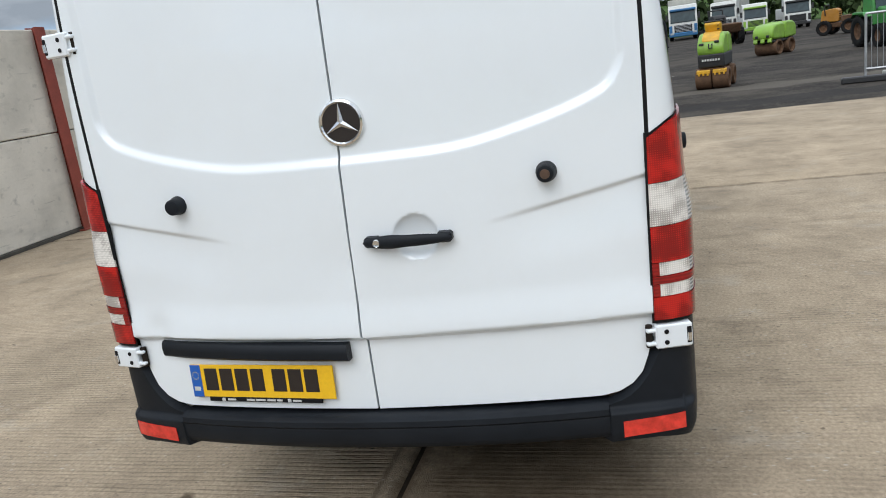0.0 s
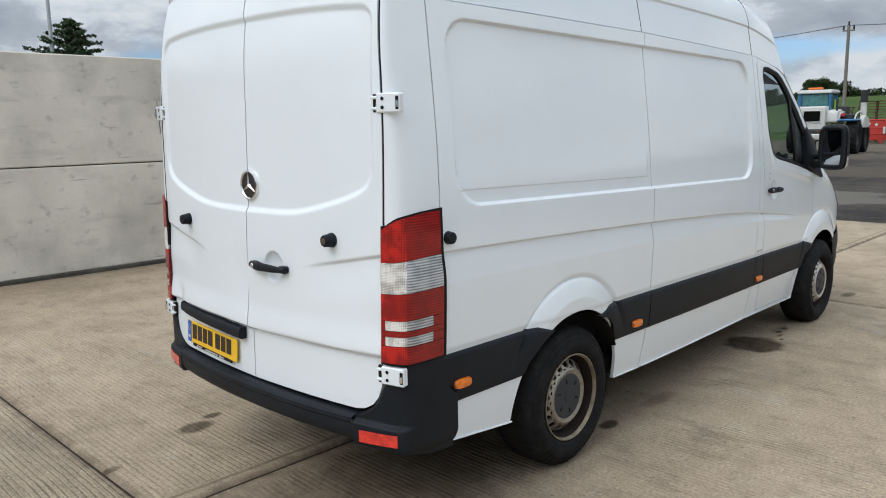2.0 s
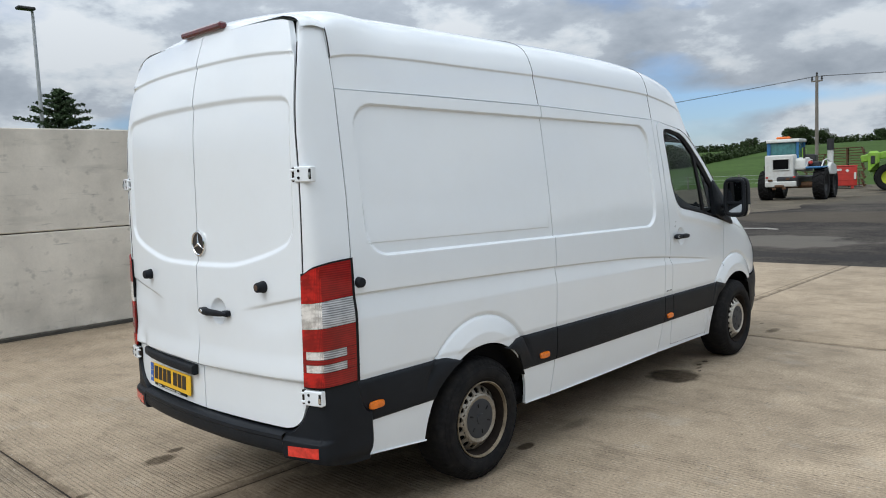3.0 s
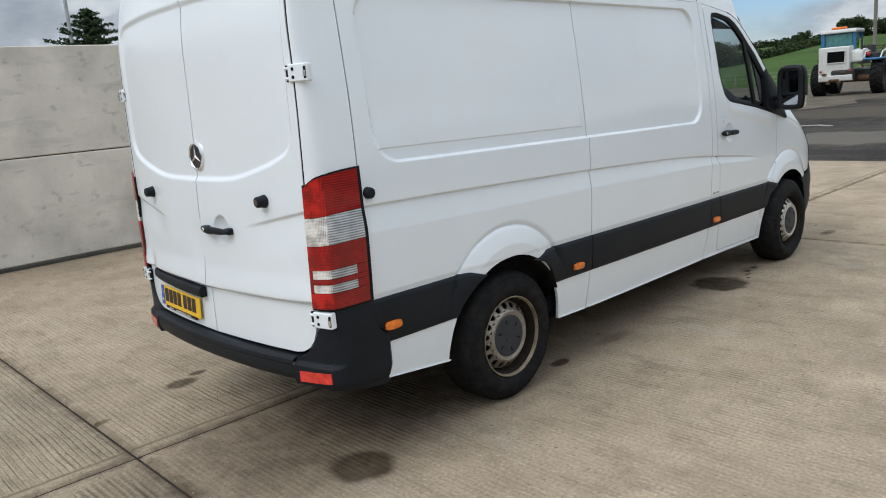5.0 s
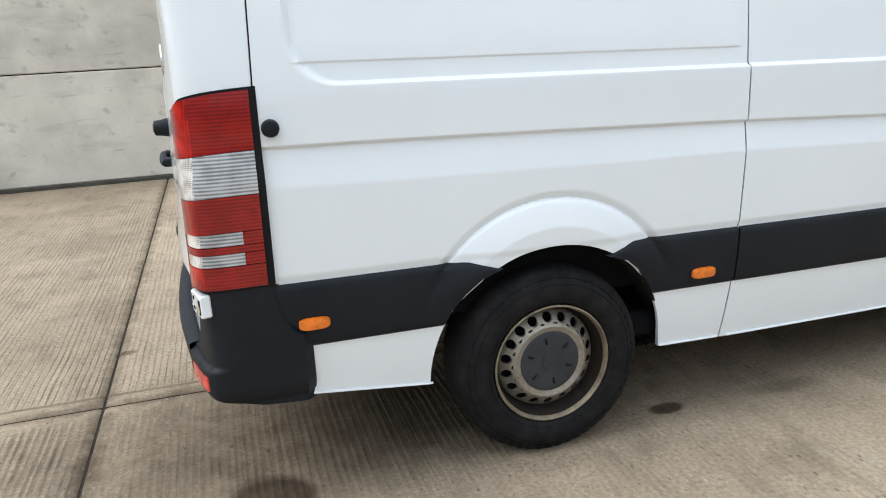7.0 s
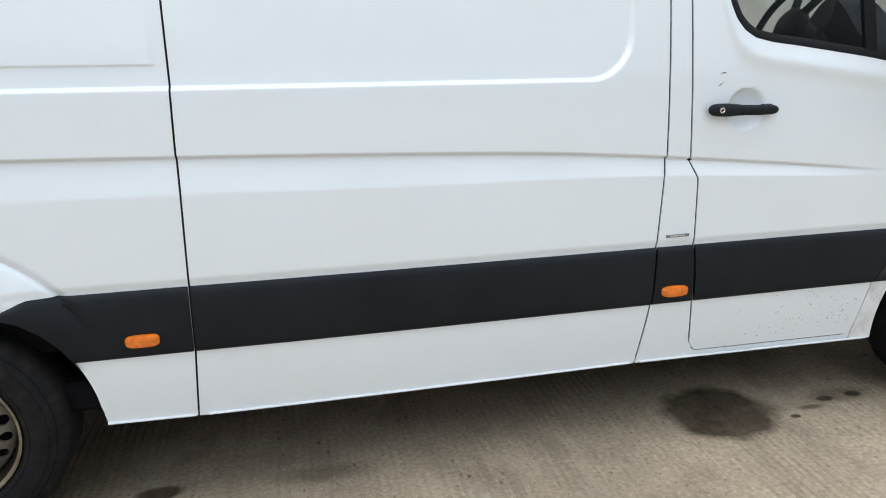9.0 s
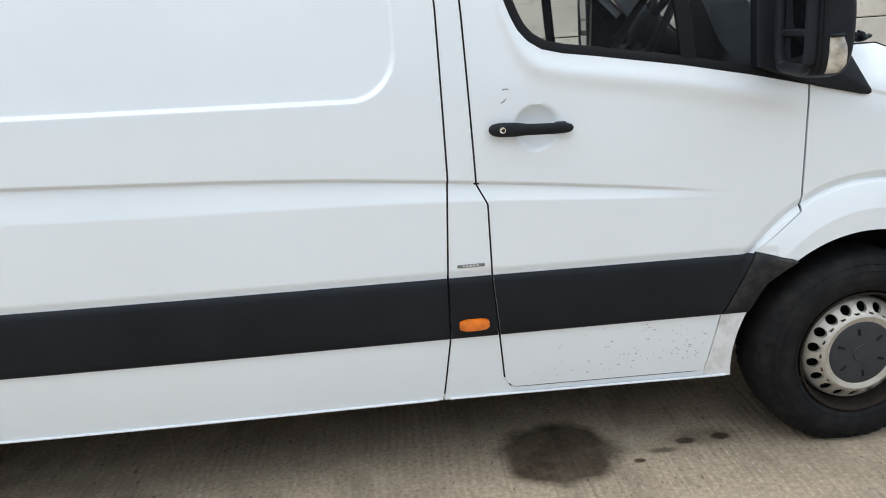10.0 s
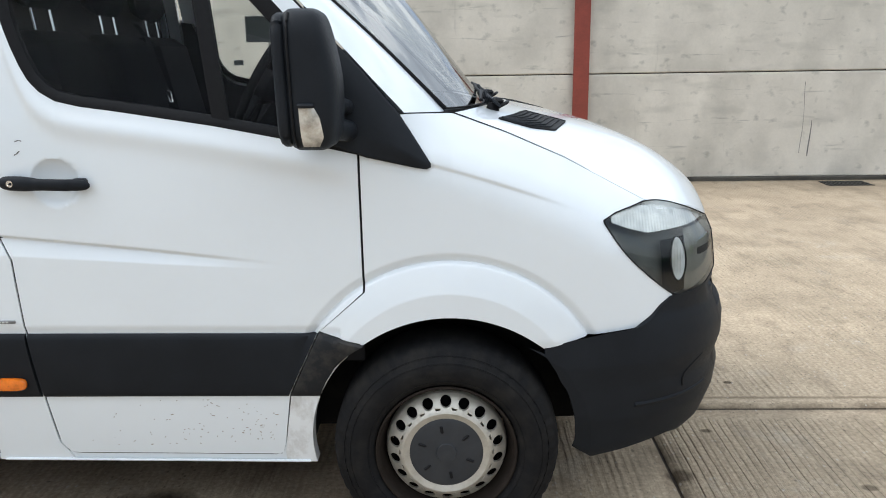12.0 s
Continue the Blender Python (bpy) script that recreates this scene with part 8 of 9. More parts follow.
    for x, y, r in ((-0.15, 1.15, 0.68), (-0.15, -1.15, 0.72), (1.9, 1.1, 0.68), (1.9, -1.1, 0.68)):
        big_wheel(t, x, y, r, r, 0.48, MACHINE_DARK, 18)


def build_telehandler():
    """Seen from its side: local x runs along the machine, wheels face local -y."""
    t = base_of("telehandler", "bright green telehandler with lime wheel rims", "telehandler", pose(48.7, 7.55, -0.014, 0, 0, -76))
    box_part("chassis", t, GREEN, (1.2, 0.95, 1.05), (4.0, 1.2, 0.55), 0.10)
    front = box_part("front_frame", t, GREEN, (-0.80, 0.75, 1.75), (0.60, 1.1, 1.25), 0.12)
    box_part("lamp", front, MACHINE_DARK, (-0.85, 0.17, 1.85), (0.22, 0.08, 0.5), 0.04)
    g = Geo()
    a = np.radians(np.linspace(10, 175, 24))
    ring = np.stack([0.98 * np.cos(a), 0 * a, 0.82 + 0.98 * np.sin(a)], -1)
    g.sheet(np.stack([ring + np.array([0, -0.28, 0]), ring + np.array([0, 0.35, 0])], 0))
    g.sheet(np.stack([ring * np.array([1.07, 1, 1]) + np.array([0, -0.28, 0.03]), ring * np.array([1.07, 1, 1]) + np.array([0, 0.35, 0.03])], 0))
    part("mudguard", g, GREEN, t)
    box_part("engine_cover", t, GREEN, (1.7, 0.35, 1.75), (2.2, 0.9, 0.75), 0.15)
    cab = box_part("cab", t, GREEN, (0.9, 1.3, 2.15), (1.5, 0.9, 1.3), 0.12)
    box_part("glass", cab, CAB_GLASS, (0.9, 0.83, 2.3), (1.2, 0.05, 0.85), 0.02)
    part("boom", Geo().box((0.9, 0.75, 2.30), (4.8, 0.40, 0.42), 0.05, Matrix.Rotation(radians(-9), 3, "Y")), GREEN, t)
    for x in (0.0, 2.9):
        for y in (0.0, 1.8):
            big_wheel(t, x, y, 0.79, 0.79, 0.50, LIME, 16)


def build_tank():
    t = base_of("fuel_tank", "red steel fuel tank standing in the yard", "tank", pose(54.5, 11.75, -0.014, 0, 0, 14))
    part("shell", hull([(-0.75, 0.20), (-0.75, 1.50), (0.75, 1.50), (0.75, 0.20)], -0.98, 0.98, 0.03, 0.06), RED, t)
    box_part("lid", t, RED, (0, 0, 1.53), (1.56, 2.02, 0.09), 0.03)
    for y in (-0.7, 0.7):
        box_part("skid", t, RED, (0, y, 0.10), (1.5, 0.18, 0.20), 0.02)
    for z in (0.62, 1.02):
        box_part("rib", t, RED, (-0.755, 0, z), (0.04, 1.9, 0.05), 0.01)
    box_part("label_panel", t, OLD_WHITE, (-0.765, 0.15, 1.28), (0.02, 0.42, 0.15), 0.005)
    box_part("hazard_panel", t, OLD_WHITE, (-0.765, -0.40, 1.22), (0.02, 0.17, 0.17), 0.005, Matrix.Rotation(radians(45), 3, "X"))
    box_part("gauge_box", t, OLD_WHITE, (-0.80, -0.86, 0.85), (0.10, 0.14, 0.45), 0.02)
    for x, y, width, high, turn in ((58.5, 12.4, 2.3, 15, 10), (59.5, 14.9, 1.5, 13, 16), (57.6, 9.6, 1.1, 5, 4)):
        p = base_of("pallet_stack", "dark weathered stack of wooden pallets and frames", "pallets", pose(x, y, -0.014, 0, 0, turn), "pallet stacks")
        for k in range(high):
            w = width * (1 - 0.05 * (k % 3))
            box_part("deck", p, MUDDY, (0.03 * (k % 2), 0.07 * ((k * 7) % 3 - 1), 0.155 + 0.19 * k), (1.1, w, 0.05), 0.008)
            for q in (-1, 0, 1):
                box_part("block", p, MUDDY, (0.02 * q, q * (w / 2 - 0.08), 0.065 + 0.19 * k), (1.0, 0.11, 0.13), 0.008)


def build_roller(m, label):
    """Trench roller seen end on; its near end is local -x."""
    t = base_of("trench_roller", label, "roller", m, "trench rollers")
    for x in (-0.50, 0.50):
        for y, w in ((-0.215, 0.20), (0.215, 0.20)):
            g = Geo().lathe([(0.0, -w * 0.7), (0.19, -w * 0.7), (0.205, -w), (0.255, -w), (0.272, -w * 0.94), (0.275, 0.0), (0.272, w * 0.94), (0.255, w), (0.205, w), (0.19, w * 0.7), (0.0, w * 0.7)], 40, axis="Y")
            part("drum", g, MUDDY, t, at=pose(x, y, 0.275))
        part("drum_frame", Geo().box((x, 0, 0.50), (0.40, 0.66, 0.10), 0.03), MUDDY, t)
        out = -1 if x < 0 else 1
        for y in (-0.2, 0.2):
            scraper = part("scraper", hull([(x + out * 0.13, 0.43), (x + out * 0.27, 0.41), (x + out * 0.27, 0.50), (x + out * 0.13, 0.52)], y - 0.17, y + 0.17, 0.012, 0.02), HOOD_YELLOW, t)
            for q in (-0.11, 0.0, 0.11):
                box_part("tooth", scraper, HOOD_YELLOW, (x + out * 0.28, y + q, 0.40), (0.03, 0.05, 0.07), 0.008)
    part("skirt", hull([(-0.74, 0.56), (-0.78, 0.90), (0.74, 0.90), (0.70, 0.56)], -0.33, 0.33, 0.04, 0.05), MACHINE_DARK, t)
    badge = Geo()
    for k in range(7):
        badge.box((-0.792, -0.20 + 0.066 * k, 0.755), (0.01, 0.040, 0.055))
    part("badge", badge, OLD_WHITE, t)
    hood = part("hood", hull([(-0.76, 0.86), (-0.80, 1.08), (-0.66, 1.30), (-0.42, 1.42), (-0.06, 1.42), (-0.02, 0.86)], -0.33, 0.33, 0.07, 0.13), GREEN, t)
    part("hood_top", hull([(-0.735, 1.20), (-0.66, 1.325), (-0.40, 1.445), (-0.10, 1.445), (-0.10, 1.20)], -0.22, 0.22, 0.04, 0.06), HOOD_YELLOW, hood)
    part("hood_rear", hull([(0.02, 0.86), (0.03, 1.40), (0.48, 1.40), (0.72, 1.24), (0.78, 0.86)], -0.33, 0.33, 0.07, 0.12), GREEN, t)
    control = part("control_panel", hull([(-0.16, 1.36), (-0.30, 1.64), (-0.22, 1.68), (0.02, 1.68), (0.02, 1.36)], -0.20, 0.20, 0.03, 0.05), HOOD_YELLOW, t)
    box_part("grip", control, MACHINE_DARK, (-0.12, 0.0, 1.70), (0.20, 0.46, 0.05), 0.02)
    for y, z in ((-0.14, 1.60), (-0.14, 1.50)):
        box_part("knob", control, MACHINE_DARK, (-0.265, y, z), (0.03, 0.06, 0.04), 0.01)
    for y, z in ((-0.16, 1.20), (0.22, 1.16)):
        box_part("lamp", hood, MACHINE_DARK, (-0.765, y, z), (0.05, 0.12, 0.06), 0.015)
    g = Geo().tube([(-0.81, -0.05, 1.16), (-0.83, -0.05, 1.05), (-0.83, 0.03, 1.05), (-0.81, 0.03, 1.16)], 0.02, 8)
    part("tow_hook", g, MACHINE_DARK, hood)


def build_green_roller_long(m):
    t = base_of("trench_roller", "long bright green trench roller with muddy drums", "roller", m, "trench rollers")
    for x in (-0.50, 0.50):
        g = Geo().lathe([(0.0, -0.34), (0.10, -0.34), (0.12, -0.30), (0.22, -0.30), (0.24, -0.40), (0.295, -0.40), (0.31, -0.38), (0.31, 0.38), (0.295, 0.40), (0.24, 0.40), (0.22, 0.30), (0.12, 0.30), (0.10, 0.34), (0.0, 0.34)], 40, axis="Y")
        part("drum", g, MUDDY, t, at=pose(x, 0, 0.31))
    part("hood", hull([(-1.00, 0.66), (-1.02, 0.98), (-0.86, 1.20), (-0.60, 1.28), (-0.03, 1.30), (-0.02, 0.62)], -0.38, 0.38, 0.08, 0.16), GREEN, t)
    part("hood", hull([(0.02, 0.62), (0.03, 1.32), (0.70, 1.32), (0.94, 1.16), (0.98, 0.66)], -0.38, 0.38, 0.08, 0.14), GREEN, t)
    part("frame", Geo().box((0, 0, 0.58), (1.7, 0.66, 0.14), 0.04), MACHINE_DARK, t)
    for y in (-0.26, 0.0, 0.26):
        part("tine", hull([(-0.98, 0.50), (-1.05, 0.56), (-1.0, 0.72), (-0.92, 0.70)], y - 0.07, y + 0.07, 0.02, 0.03), GREEN, t)
    for y in (-0.2, 0.2):
        box_part("hook_plate", t, MACHINE_DARK, (-1.035, y, 0.80), (0.03, 0.10, 0.10), 0.01)


def build_lorry(m, mat, label, body=None, screen_band=None):
    t = base_of("lorry", label, "lorry", m, "parked lorries")
    cab = Geo()
    prof = [(-1.15, 0.45), (-1.18, 1.25), (-1.12, 1.5), (-0.92, 2.65), (-0.75, 2.95), (0.9, 3.05), (0.95, 0.45)]
    left, right = [(a, -1.2, b) for a, b in prof], [(a, 1.2, b) for a, b in prof]
    n = len(prof)
    cab.add(left + right, [tuple(range(n))[::-1], tuple(range(n, 2 * n))] + [(i, (i + 1) % n, (i + 1) % n + n, i + n) for i in range(n)], False)
    c = part("cab", cab, mat, t)
    g = Geo()
    g.add([(-1.145, -1.06, 1.52), (-1.145, 1.06, 1.52), (-0.975, 1.02, 2.5), (-0.975, -1.02, 2.5), (-1.10, -1.06, 1.52), (-1.10, 1.06, 1.52), (-0.93, 1.02, 2.5), (-0.93, -1.02, 2.5)], [(3, 2, 1, 0), (0, 1, 5, 4), (2, 3, 7, 6), (1, 2, 6, 5), (3, 0, 4, 7)], False)
    part("windscreen", g, CAB_GLASS, c)
    box_part("grille", c, VOID if body else (screen_band or MACHINE_DARK), (-1.185, 0, 1.02), (0.05, 1.5, 0.62), 0.03)
    for z in (0.78, 0.9, 1.02, 1.14, 1.26):
        box_part("grille_bar", c, GALV if body else MACHINE_DARK, (-1.215, 0, z), (0.05, 1.36, 0.055), 0.01)
    box_part("visor", c, screen_band or MACHINE_DARK, (-1.06, 0, 2.60), (0.30, 2.2, 0.20), 0.05)
    for y in (-1.05, 1.05):
        box_part("corner_panel", c, screen_band or MACHINE_DARK, (-1.17, y, 0.95), (0.10, 0.26, 0.75), 0.04)
    box_part("wiper", c, MACHINE_DARK, (-1.15, 0.1, 1.60), (0.03, 1.7, 0.04), 0.01)
    box_part("bumper", c, screen_band or mat, (-1.22, 0, 0.52), (0.16, 2.4, 0.36), 0.05)
    for y in (-0.95, 0.95):
        box_part("headlamp", c, GALV, (-1.27, y, 0.62), (0.08, 0.36, 0.18), 0.03)
        box_part("mirror", c, MACHINE_DARK, (-1.0, y * 1.42, 2.0), (0.15, 0.2, 0.55), 0.04)
    box_part("chassis", t, MACHINE_DARK, (3.2, 0, 0.75), (7.0, 0.9, 0.3), 0.03)
    if body:
        box_part("load_body", t, body, (4.4, 0, 2.25), (6.6, 2.45, 2.6), 0.05)
    else:
        box_part("load_body", t, mat, (4.2, 0, 1.5), (5.6, 2.3, 1.1), 0.06)
    for x in (-0.2, 4.4, 5.7):
        for y in (-1.02, 1.02):
            g = Geo().lathe([(0.0, -0.10), (0.25, -0.10), (0.28, -0.14), (0.46, -0.15), (0.5, -0.12), (0.5, 0.12), (0.46, 0.15), (0.28, 0.14), (0.25, 0.10), (0.0, 0.10)], 28, axis="Y")
            part("wheel", g, RUBBER, t, at=pose(x, y, 0.5))


def build_dumper(m, label, mat):
    t = base_of("dumper", label, "dumper", m, "site dumpers")
    part("engine_cover", hull([(0.05, 0.85), (0.08, 1.62), (0.30, 1.74), (1.15, 1.66), (1.25, 0.85)], -0.36, 0.36, 0.06, 0.12), mat, t)
    for z in (1.05, 1.20, 1.35, 1.50):
        box_part("vent_slot", t, VOID, (0.06, 0.0, z), (0.05, 0.44, 0.05), 0.01)
    part("skip", hull([(-1.35, 0.70), (-1.65, 1.18), (-0.15, 1.22), (-0.25, 0.62)], -0.72, 0.72, 0.05, 0.08), MUDDY, t)
    part("chassis", Geo().box((0, 0, 0.62), (2.3, 0.60, 0.34), 0.05), MUDDY, t)
    g = Geo()
    g.tube([(0.9, -0.42, 1.3), (0.95, -0.42, 2.0), (0.95, 0.42, 2.0), (0.9, 0.42, 1.3)], 0.04, 8)
    part("roll_bar", g, MACHINE_DARK, t)
    for x in (-0.75, 0.85):
        for y in (-0.80, 0.80):
            big_wheel(t, x, y, 0.5, 0.5, 0.36, MUDDY, 14)


def build_green_tractor():
    t = base_of("tractor", "green tractor with muddy tyres behind a mesh barrier", "tractor", pose(26.4, -9.45, -0.014, 0, 0, 8) @ Matrix.Scale(0.62, 4))
    part("bonnet", hull([(-0.95, 0.95), (-1.0, 1.55), (-0.75, 1.85), (0.95, 2.05), (0.95, 0.95)], -0.42, 0.42, 0.10, 0.18), DEEP_GREEN, t)
    part("grille", Geo().box((-0.99, 0, 1.35), (0.05, 0.5, 0.5), 0.02), VOID, t)
    cab = part("cab", hull([(0.86, 1.1), (0.95, 2.0), (1.05, 2.75), (2.1, 2.75), (2.2, 1.1)], -0.65, 0.65, 0.08, 0.12), DEEP_GREEN, t)
    box_part("glass", cab, CAB_GLASS, (0.93, 0, 2.25), (0.10, 1.0, 0.75), 0.03, Matrix.Rotation(radians(8), 3, "Y"))
    for y in (-0.95, 0.95):
        part("mudguard", hull([(0.7, 1.55), (0.95, 1.85), (2.2, 1.85), (2.45, 1.5), (2.2, 1.72), (1.0, 1.72)], y - 0.2, y + 0.2, 0.02, 0.1), DEEP_GREEN, t)
    box_part("chassis", t, MACHINE_DARK, (0.5, 0, 0.85), (3.0, 0.6, 0.5), 0.08)
    for x, r, y in ((-0.5, 0.6, 0.85), (-0.5, 0.6, -0.85), (1.6, 0.85, 0.95), (1.6, 0.85, -0.95)):
        big_wheel(t, x, y, r, r, 0.45, MUDDY, 18)


def build_barrier():
    """Mesh site barrier on a rubber foot."""
    t = base_of("mesh_barrier", "galvanised mesh barrier on black block feet", "barrier", pose(14.75, -5.42, -0.014, 0, 0, 80))
    g = Geo()
    for a, b in (((0, 0, 0.08), (0, 0, 1.30)), ((-2.2, 0, 0.08), (-2.2, 0, 1.30)), ((0, 0, 1.30), (-2.2, 0, 1.30)), ((0, 0, 0.25), (-2.2, 0, 0.25))):
        g.tube([a, b], 0.024, 8)
    part("frame_tube", g, GALV, t)
    for k in range(1, 22):
        part("wire", Geo().tube([(-0.1 * k, 0, 0.25), (-0.1 * k, 0, 1.30)], 0.006, 5), GALV, t)
    for x in (0, -2.2):
        box_part("foot", t, MACHINE_DARK, (x, 0, 0.06), (0.86, 0.24, 0.12), 0.02)
    tagged(part("stone_slab", Geo().box((0, 0, 0.05), (1.3, 0.9, 0.10), 0.02), CURTAIN, at=pose(15.3, -6.6, -0.014, 0, 0, 12)), "pale flat stone slab lying on tarmac", "slab")


def leaf_cloud(g, centre, radius, count, size, rng, squash=0.8):
    """Small leaf cards scattered through a clump."""
    d = rng.normal(size=(count, 3))
    d /= np.linalg.norm(d, axis=1)[:, None]
    r = radius * rng.random(count) ** 0.4
    c = np.array(centre) + d * r[:, None] * np.array([1, 1, squash])
    u = rng.normal(size=(count, 3))
    u /= np.linalg.norm(u, axis=1)[:, None]
    w = np.cross(u, rng.normal(size=(count, 3)))
    w /= np.linalg.norm(w, axis=1)[:, None]
    s = size * (0.6 + 0.8 * rng.random(count))[:, None]
    v = np.stack([c - u * s, c + w * s * 0.6, c + u * s, c - w * s * 0.6], 1).reshape(-1, 3)
    k = len(g.v)
    g.v.extend(map(tuple, v.tolist()))
    g.f.extend((k + 4 * i, k + 4 * i + 1, k + 4 * i + 2, k + 4 * i + 3) for i in range(count))
    g.flat.extend([False] * count)


def build_tree(x, y, height, spread, seed, label, clumps=26, leaves=150):
    rng = np.random.default_rng(seed)
    z0 = float(rise(x, y))
    ob = base_of("tree", label, "tree", pose(x, y, z0), "trees on the hill")
    g = Geo().tube([(0, 0, -0.2), (0.1, 0, height * 0.25), (0.0, 0.1, height * 0.55)], height * 0.035, 8, taper=0.5)
    for k in range(7):
        a = 2 * math.pi * k / 7 + rng.random()
        g.tube([(0.05, 0, height * (0.25 + 0.03 * k)), (0.3 * spread * math.cos(a), 0.3 * spread * math.sin(a), height * (0.45 + 0.03 * k)), (0.6 * spread * math.cos(a), 0.6 * spread * math.sin(a), height * (0.58 + 0.04 * k))], height * 0.014, 6, taper=0.3)
    part("trunk", g, BARK, ob)
    g = Geo()
    for k in range(clumps):
        a, q = 2 * math.pi * rng.random(), rng.random() ** 0.6
        zz = height * (0.36 + 0.56 * rng.random())
        lim = spread * (1 - ((zz / height - 0.58) / 0.45) ** 2) ** 0.5 if abs(zz / height - 0.58) < 0.45 else spread * 0.2
        leaf_cloud(g, (q * lim * math.cos(a), q * lim * math.sin(a), zz), spread * 0.30 * (0.7 + 0.6 * rng.random()), leaves, spread * 0.055, rng)
    me = g.mesh("crown", LEAF, weld=False)
    crown = new("crown", me)
    crown.parent = ob


def build_conifer(x, y, height, spread):
    rng = np.random.default_rng(5)
    ob = base_of("conifer_tree", "dark green spruce standing behind the wall", "tree", pose(x, y, -0.03))
    part("trunk", Geo().tube([(0, 0, -0.2), (0, 0, height * 0.96)], 0.16, 8, taper=0.15), BARK, ob)
    g, limbs = Geo(), Geo()
    for k in range(120):
        f = (k + rng.random()) / 120
        z = height * (0.12 + 0.87 * f)
        a = k * 2.399 + rng.random() * 0.5
        ln = spread * (1 - f) ** 0.85 * (0.55 + 0.6 * rng.random()) + 0.10
        tip = (ln * math.cos(a), ln * math.sin(a), z + ln * (0.28 - 0.25 * (1 - f)))
        limbs.tube([(0, 0, z), tip], 0.03, 4, taper=0.3)
        n = 5 + int(ln * 9)
        for j in range(n):
            q = (j + 1) / n
            c = (tip[0] * q, tip[1] * q, z + (tip[2] - z) * q - 0.05 * q)
            leaf_cloud(g, c, 0.15 + 0.08 * (1 - q), 12, 0.062, rng, 0.5)
    part("limbs", limbs, BARK, ob)
    crown = new("crown", g.mesh("crown", NEEDLE, weld=False))
    crown.parent = ob


def build_hedge(name, pts, height, width, seed, label, per_m=30, leaf=0.4):
    rng = np.random.default_rng(seed)
    g = Geo()
    pts = np.array(pts, float)
    for a, b in zip(pts, pts[1:]):
        ln = np.hypot(*(b - a))
        steps = max(2, int(ln / (width * 0.55)))
        for k in range(steps):
            p = a + (b - a) * (k + rng.random()) / steps
            z = float(rise(p[0], p[1]))
            h = height * (0.6 + 0.75 * rng.random() ** 2)
            leaf_cloud(g, (p[0], p[1], z + h * 0.45), max(width * 0.6, h * 0.55), int(per_m * width * 0.55), leaf, rng, 0.9)
    tagged(new(name, g.mesh(name, LEAF, weld=False)), label, "hedge", kind="stuff")


def build_poles():
    z0 = float(rise(66.5, 16.9))
    p = base_of("utility_pole", "weathered wooden utility pole with wires at the field edge", "pole", pose(66.5, 16.9, z0))
    part("post", Geo().tube([(0, 0, -0.3), (0, 0, 9.0 - z0)], 0.16, 12, taper=0.75), WOOD, p)
    part("cross_arm", Geo().box((0, 0, 8.6 - z0), (0.12, 0.9, 0.12), 0.02), WOOD, p)
    for y in (-0.38, 0.0, 0.38):
        part("insulator", Geo().lathe([(0.0, 0.0), (0.06, 0.0), (0.09, 0.08), (0.05, 0.16), (0.09, 0.24), (0.03, 0.34), (0, 0.34)], 10, (0, y, 8.68 - z0 if y else 9.0 - z0), "Z"), MACHINE_DARK, p)
    for y in (-0.38, 0.0, 0.38):
        for end in ((70, 130, 6.6), (92, -85, 11.5)):
            a = np.array((66.5, 16.9 + y, 9.0))
            b = np.array((end[0], end[1] + y * 2, end[2]))
            t = np.linspace(0, 1, 25)[:, None]
            q = a + (b - a) * t
            q[:, 2] -= 1.6 * (1 - (2 * t[:, 0] - 1) ** 2)
            w = part("overhead_wire", Geo().tube([tuple(r) for r in q], 0.009, 4), MACHINE_DARK)
            tagged(w, "thin dark overhead wire strung from the wooden pole", "wire", "overhead wires")
    m = base_of("street_lamp", "grey steel yard lamp post behind the concrete wall", "lamp post", pose(11.4, 33.5, -0.03))
    part("pole", Geo().tube([(0, 0, 0), (0, 0, 10.1)], 0.11, 12, taper=0.6), GALV, m)
    part("head", Geo().box((-0.35, -0.2, 10.15), (0.75, 0.42, 0.14), 0.04), MACHINE_DARK, m)
    post = None
    for k in range(26):
        x, y = 60.0 + 0.3 * math.sin(k), 12 + 2.2 * k
        mm = pose(x, y, float(rise(x, y)), 2 * math.sin(k * 1.7), 2 * math.cos(k), 0)
        if post is None:
            post = tagged(part("fence_post", Geo().tube([(0, 0, -0.1), (0, 0, 1.15)], 0.055, 7), WOOD, at=mm), "weathered wooden fence post along the field", "fence post", "field fence posts")
        else:
            copy_thing(post, mm)
    for h in (0.45, 0.75, 1.05):
        w = part("fence_wire", Geo().tube([(60.0 + 0.3 * math.sin(k), 12 + 2.2 * k, float(rise(60, 12 + 2.2 * k)) + h) for k in range(26)], 0.008, 4), GALV)
        tagged(w, "thin galvanised wire on the field fence", "wire", "fence wires")


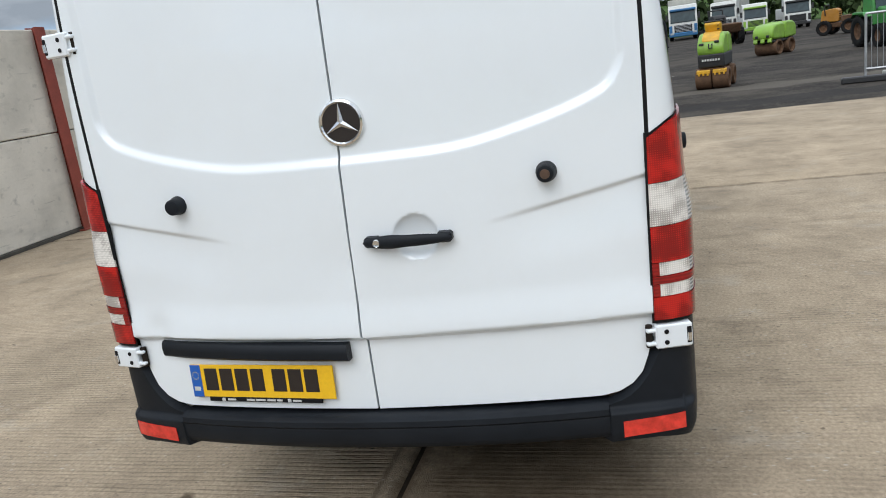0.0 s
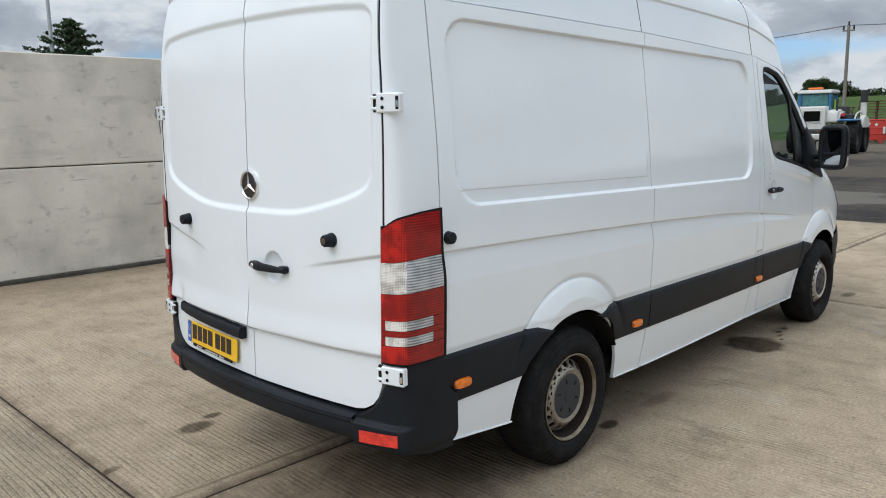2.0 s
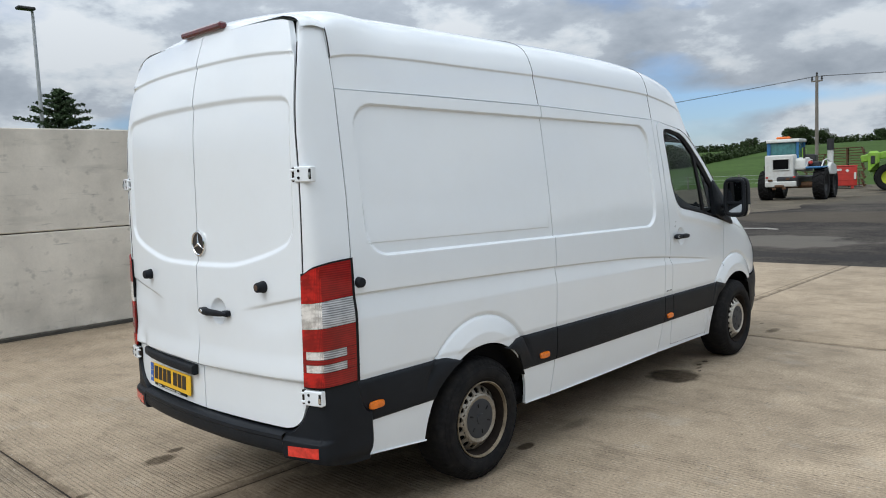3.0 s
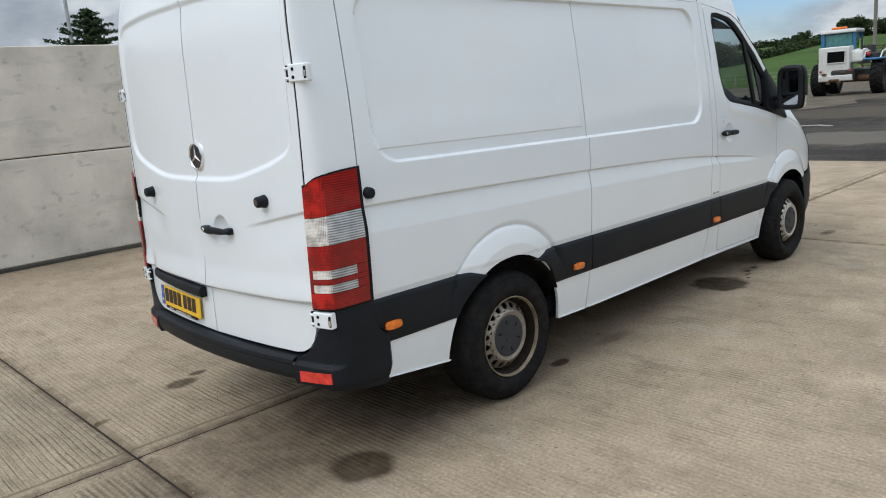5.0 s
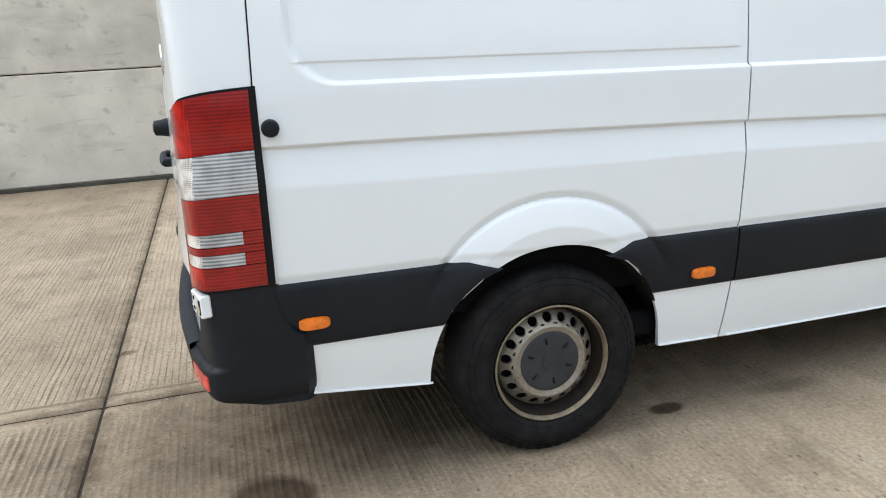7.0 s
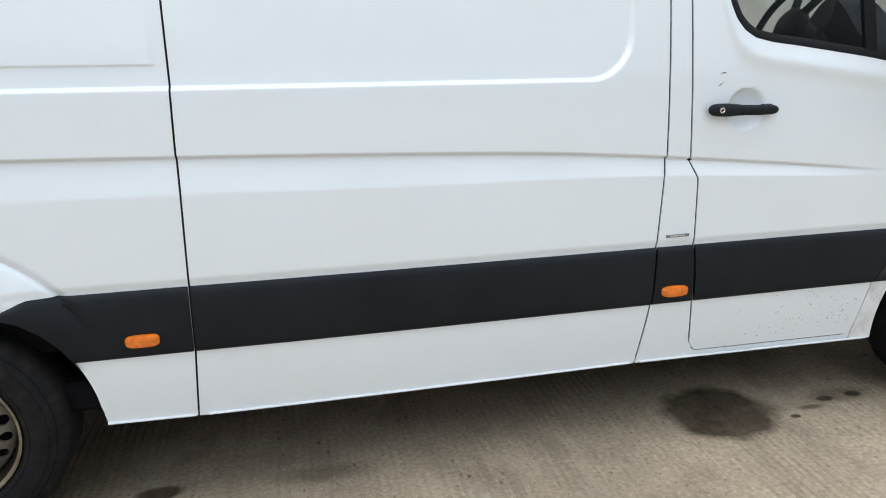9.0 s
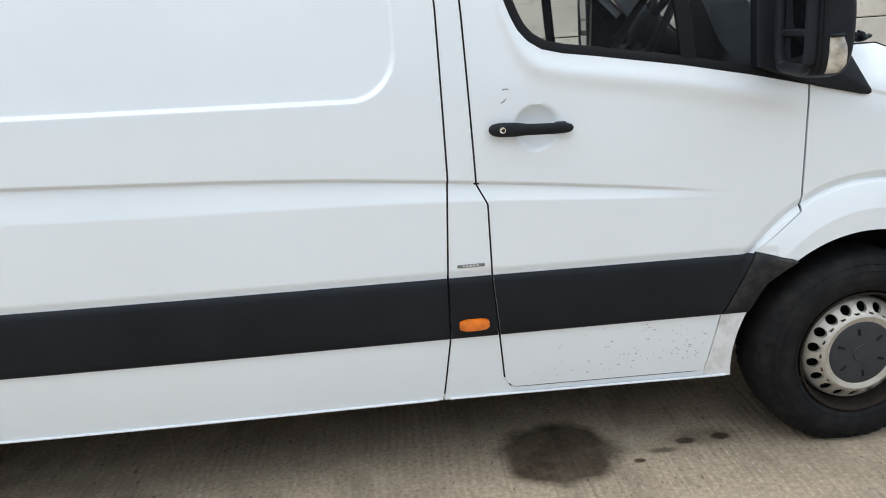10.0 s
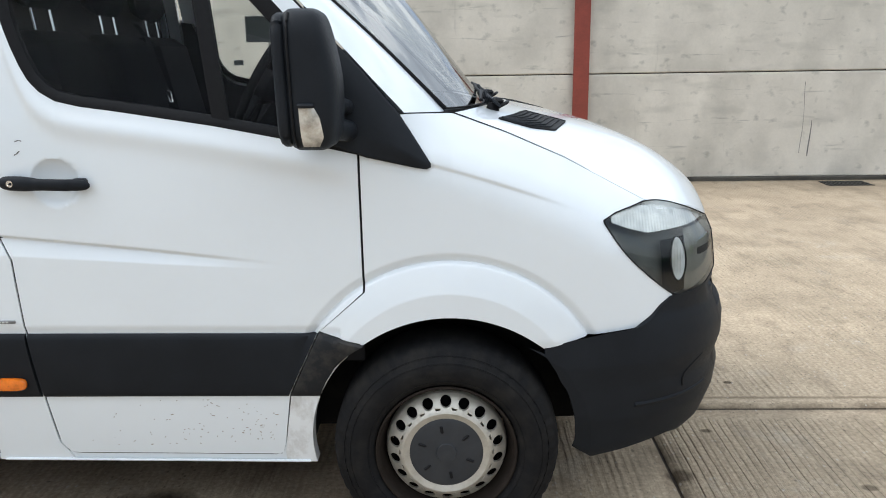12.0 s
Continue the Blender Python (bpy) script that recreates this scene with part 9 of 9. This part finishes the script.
build_tractor()
build_telehandler()
build_tank()
build_roller(pose(17.75, -2.98, -0.014, 0, 0, -15) @ Matrix.Scale(0.90, 4), "green and yellow trench roller with muddy drums")
build_green_roller_long(pose(29.6, -6.42, -0.014, 0, 0, -34) @ Matrix.Diagonal((1.04, 1.02, 0.88, 1)))
build_lorry(pose(75.5, -6.6, -0.014, 0, 0, -4) @ Matrix.Scale(1.05, 4), OLD_WHITE, "white and blue lorry parked facing the yard", CURTAIN, BLUE)
build_lorry(pose(70, -1.2, -0.014, 0, 0, 2), RED, "red tipper lorry parked facing the yard", None)
build_lorry(pose(80, -10.9, -0.014, 0, 0, -16) @ Matrix.Scale(1.0, 4), OLD_WHITE, "white curtain-sided lorry parked in the yard", CURTAIN)
build_lorry(pose(65.5, -11.3, -0.014, 0, 0, -4) @ Matrix.Scale(0.76, 4), OLD_WHITE, "white lorry with green front panel", None, GREEN)
build_lorry(pose(64.5, -14.2, -0.014, 0, 0, -4) @ Matrix.Scale(0.78, 4), OLD_WHITE, "white tipper lorry with dark grille", None, MACHINE_DARK)
build_dumper(pose(41.4, -11.65, -0.014, 0, 0, 58) @ Matrix.Scale(0.74, 4), "yellow site dumper with black tyres", YELLOW)
build_dumper(pose(46, -14.9, -0.014, 0, 0, 40) @ Matrix.Scale(0.70, 4), "yellow site dumper parked behind another", YELLOW)
build_dumper(pose(46.5, -6.5, -0.014, 0, 0, 10), "muddy dark dumper behind the trench roller", MACHINE_DARK)
build_green_tractor()
build_barrier()
build_poles()
build_conifer(12.4, 33.9, 6.8, 4.6)


def far(az, d):
    return -1.9 + d * math.cos(radians(az)), -3.6 + d * math.sin(radians(az))


build_tree(*far(17.9, 255), 5.3, 4.4, 1, "broad leafy tree on the hedge line beyond the field", 60, 170)
build_tree(*far(16.3, 262), 4.4, 2.9, 2, "leafy tree beside a larger one on the hedge line")
build_tree(*far(20.9, 250), 3.4, 2.4, 3, "round leafy tree on the hedge line")
build_tree(*far(12.6, 240), 3.4, 3.0, 4, "leafy tree above the field hedge", 34)
build_tree(*far(26.0, 140), 4.2, 2.8, 6, "leafy tree at the field's low edge")
build_hedge("far_hedge", [far(a, 262) for a in (-4, 4, 10, 14, 18, 22, 27, 33, 42)], 1.3, 3.2, 11, "dark hedge along the top of the field", 110, 0.4)
build_hedge("near_hedge", [far(19.5, 215), far(22, 175), far(25, 145), far(30, 125)], 1.5, 2.2, 12, "dark hedge between two fields", 80, 0.3)
build_hedge("yard_hedge", [(96, 6), (98, -10), (95, -30), (80, -60), (60, -92), (20, -98), (-40, -92), (-80, -60), (-100, -25), (-104, 30), (-70, 85)], 6.0, 4.5, 13, "tall dark trees and hedge behind the lorries", 70, 0.5)
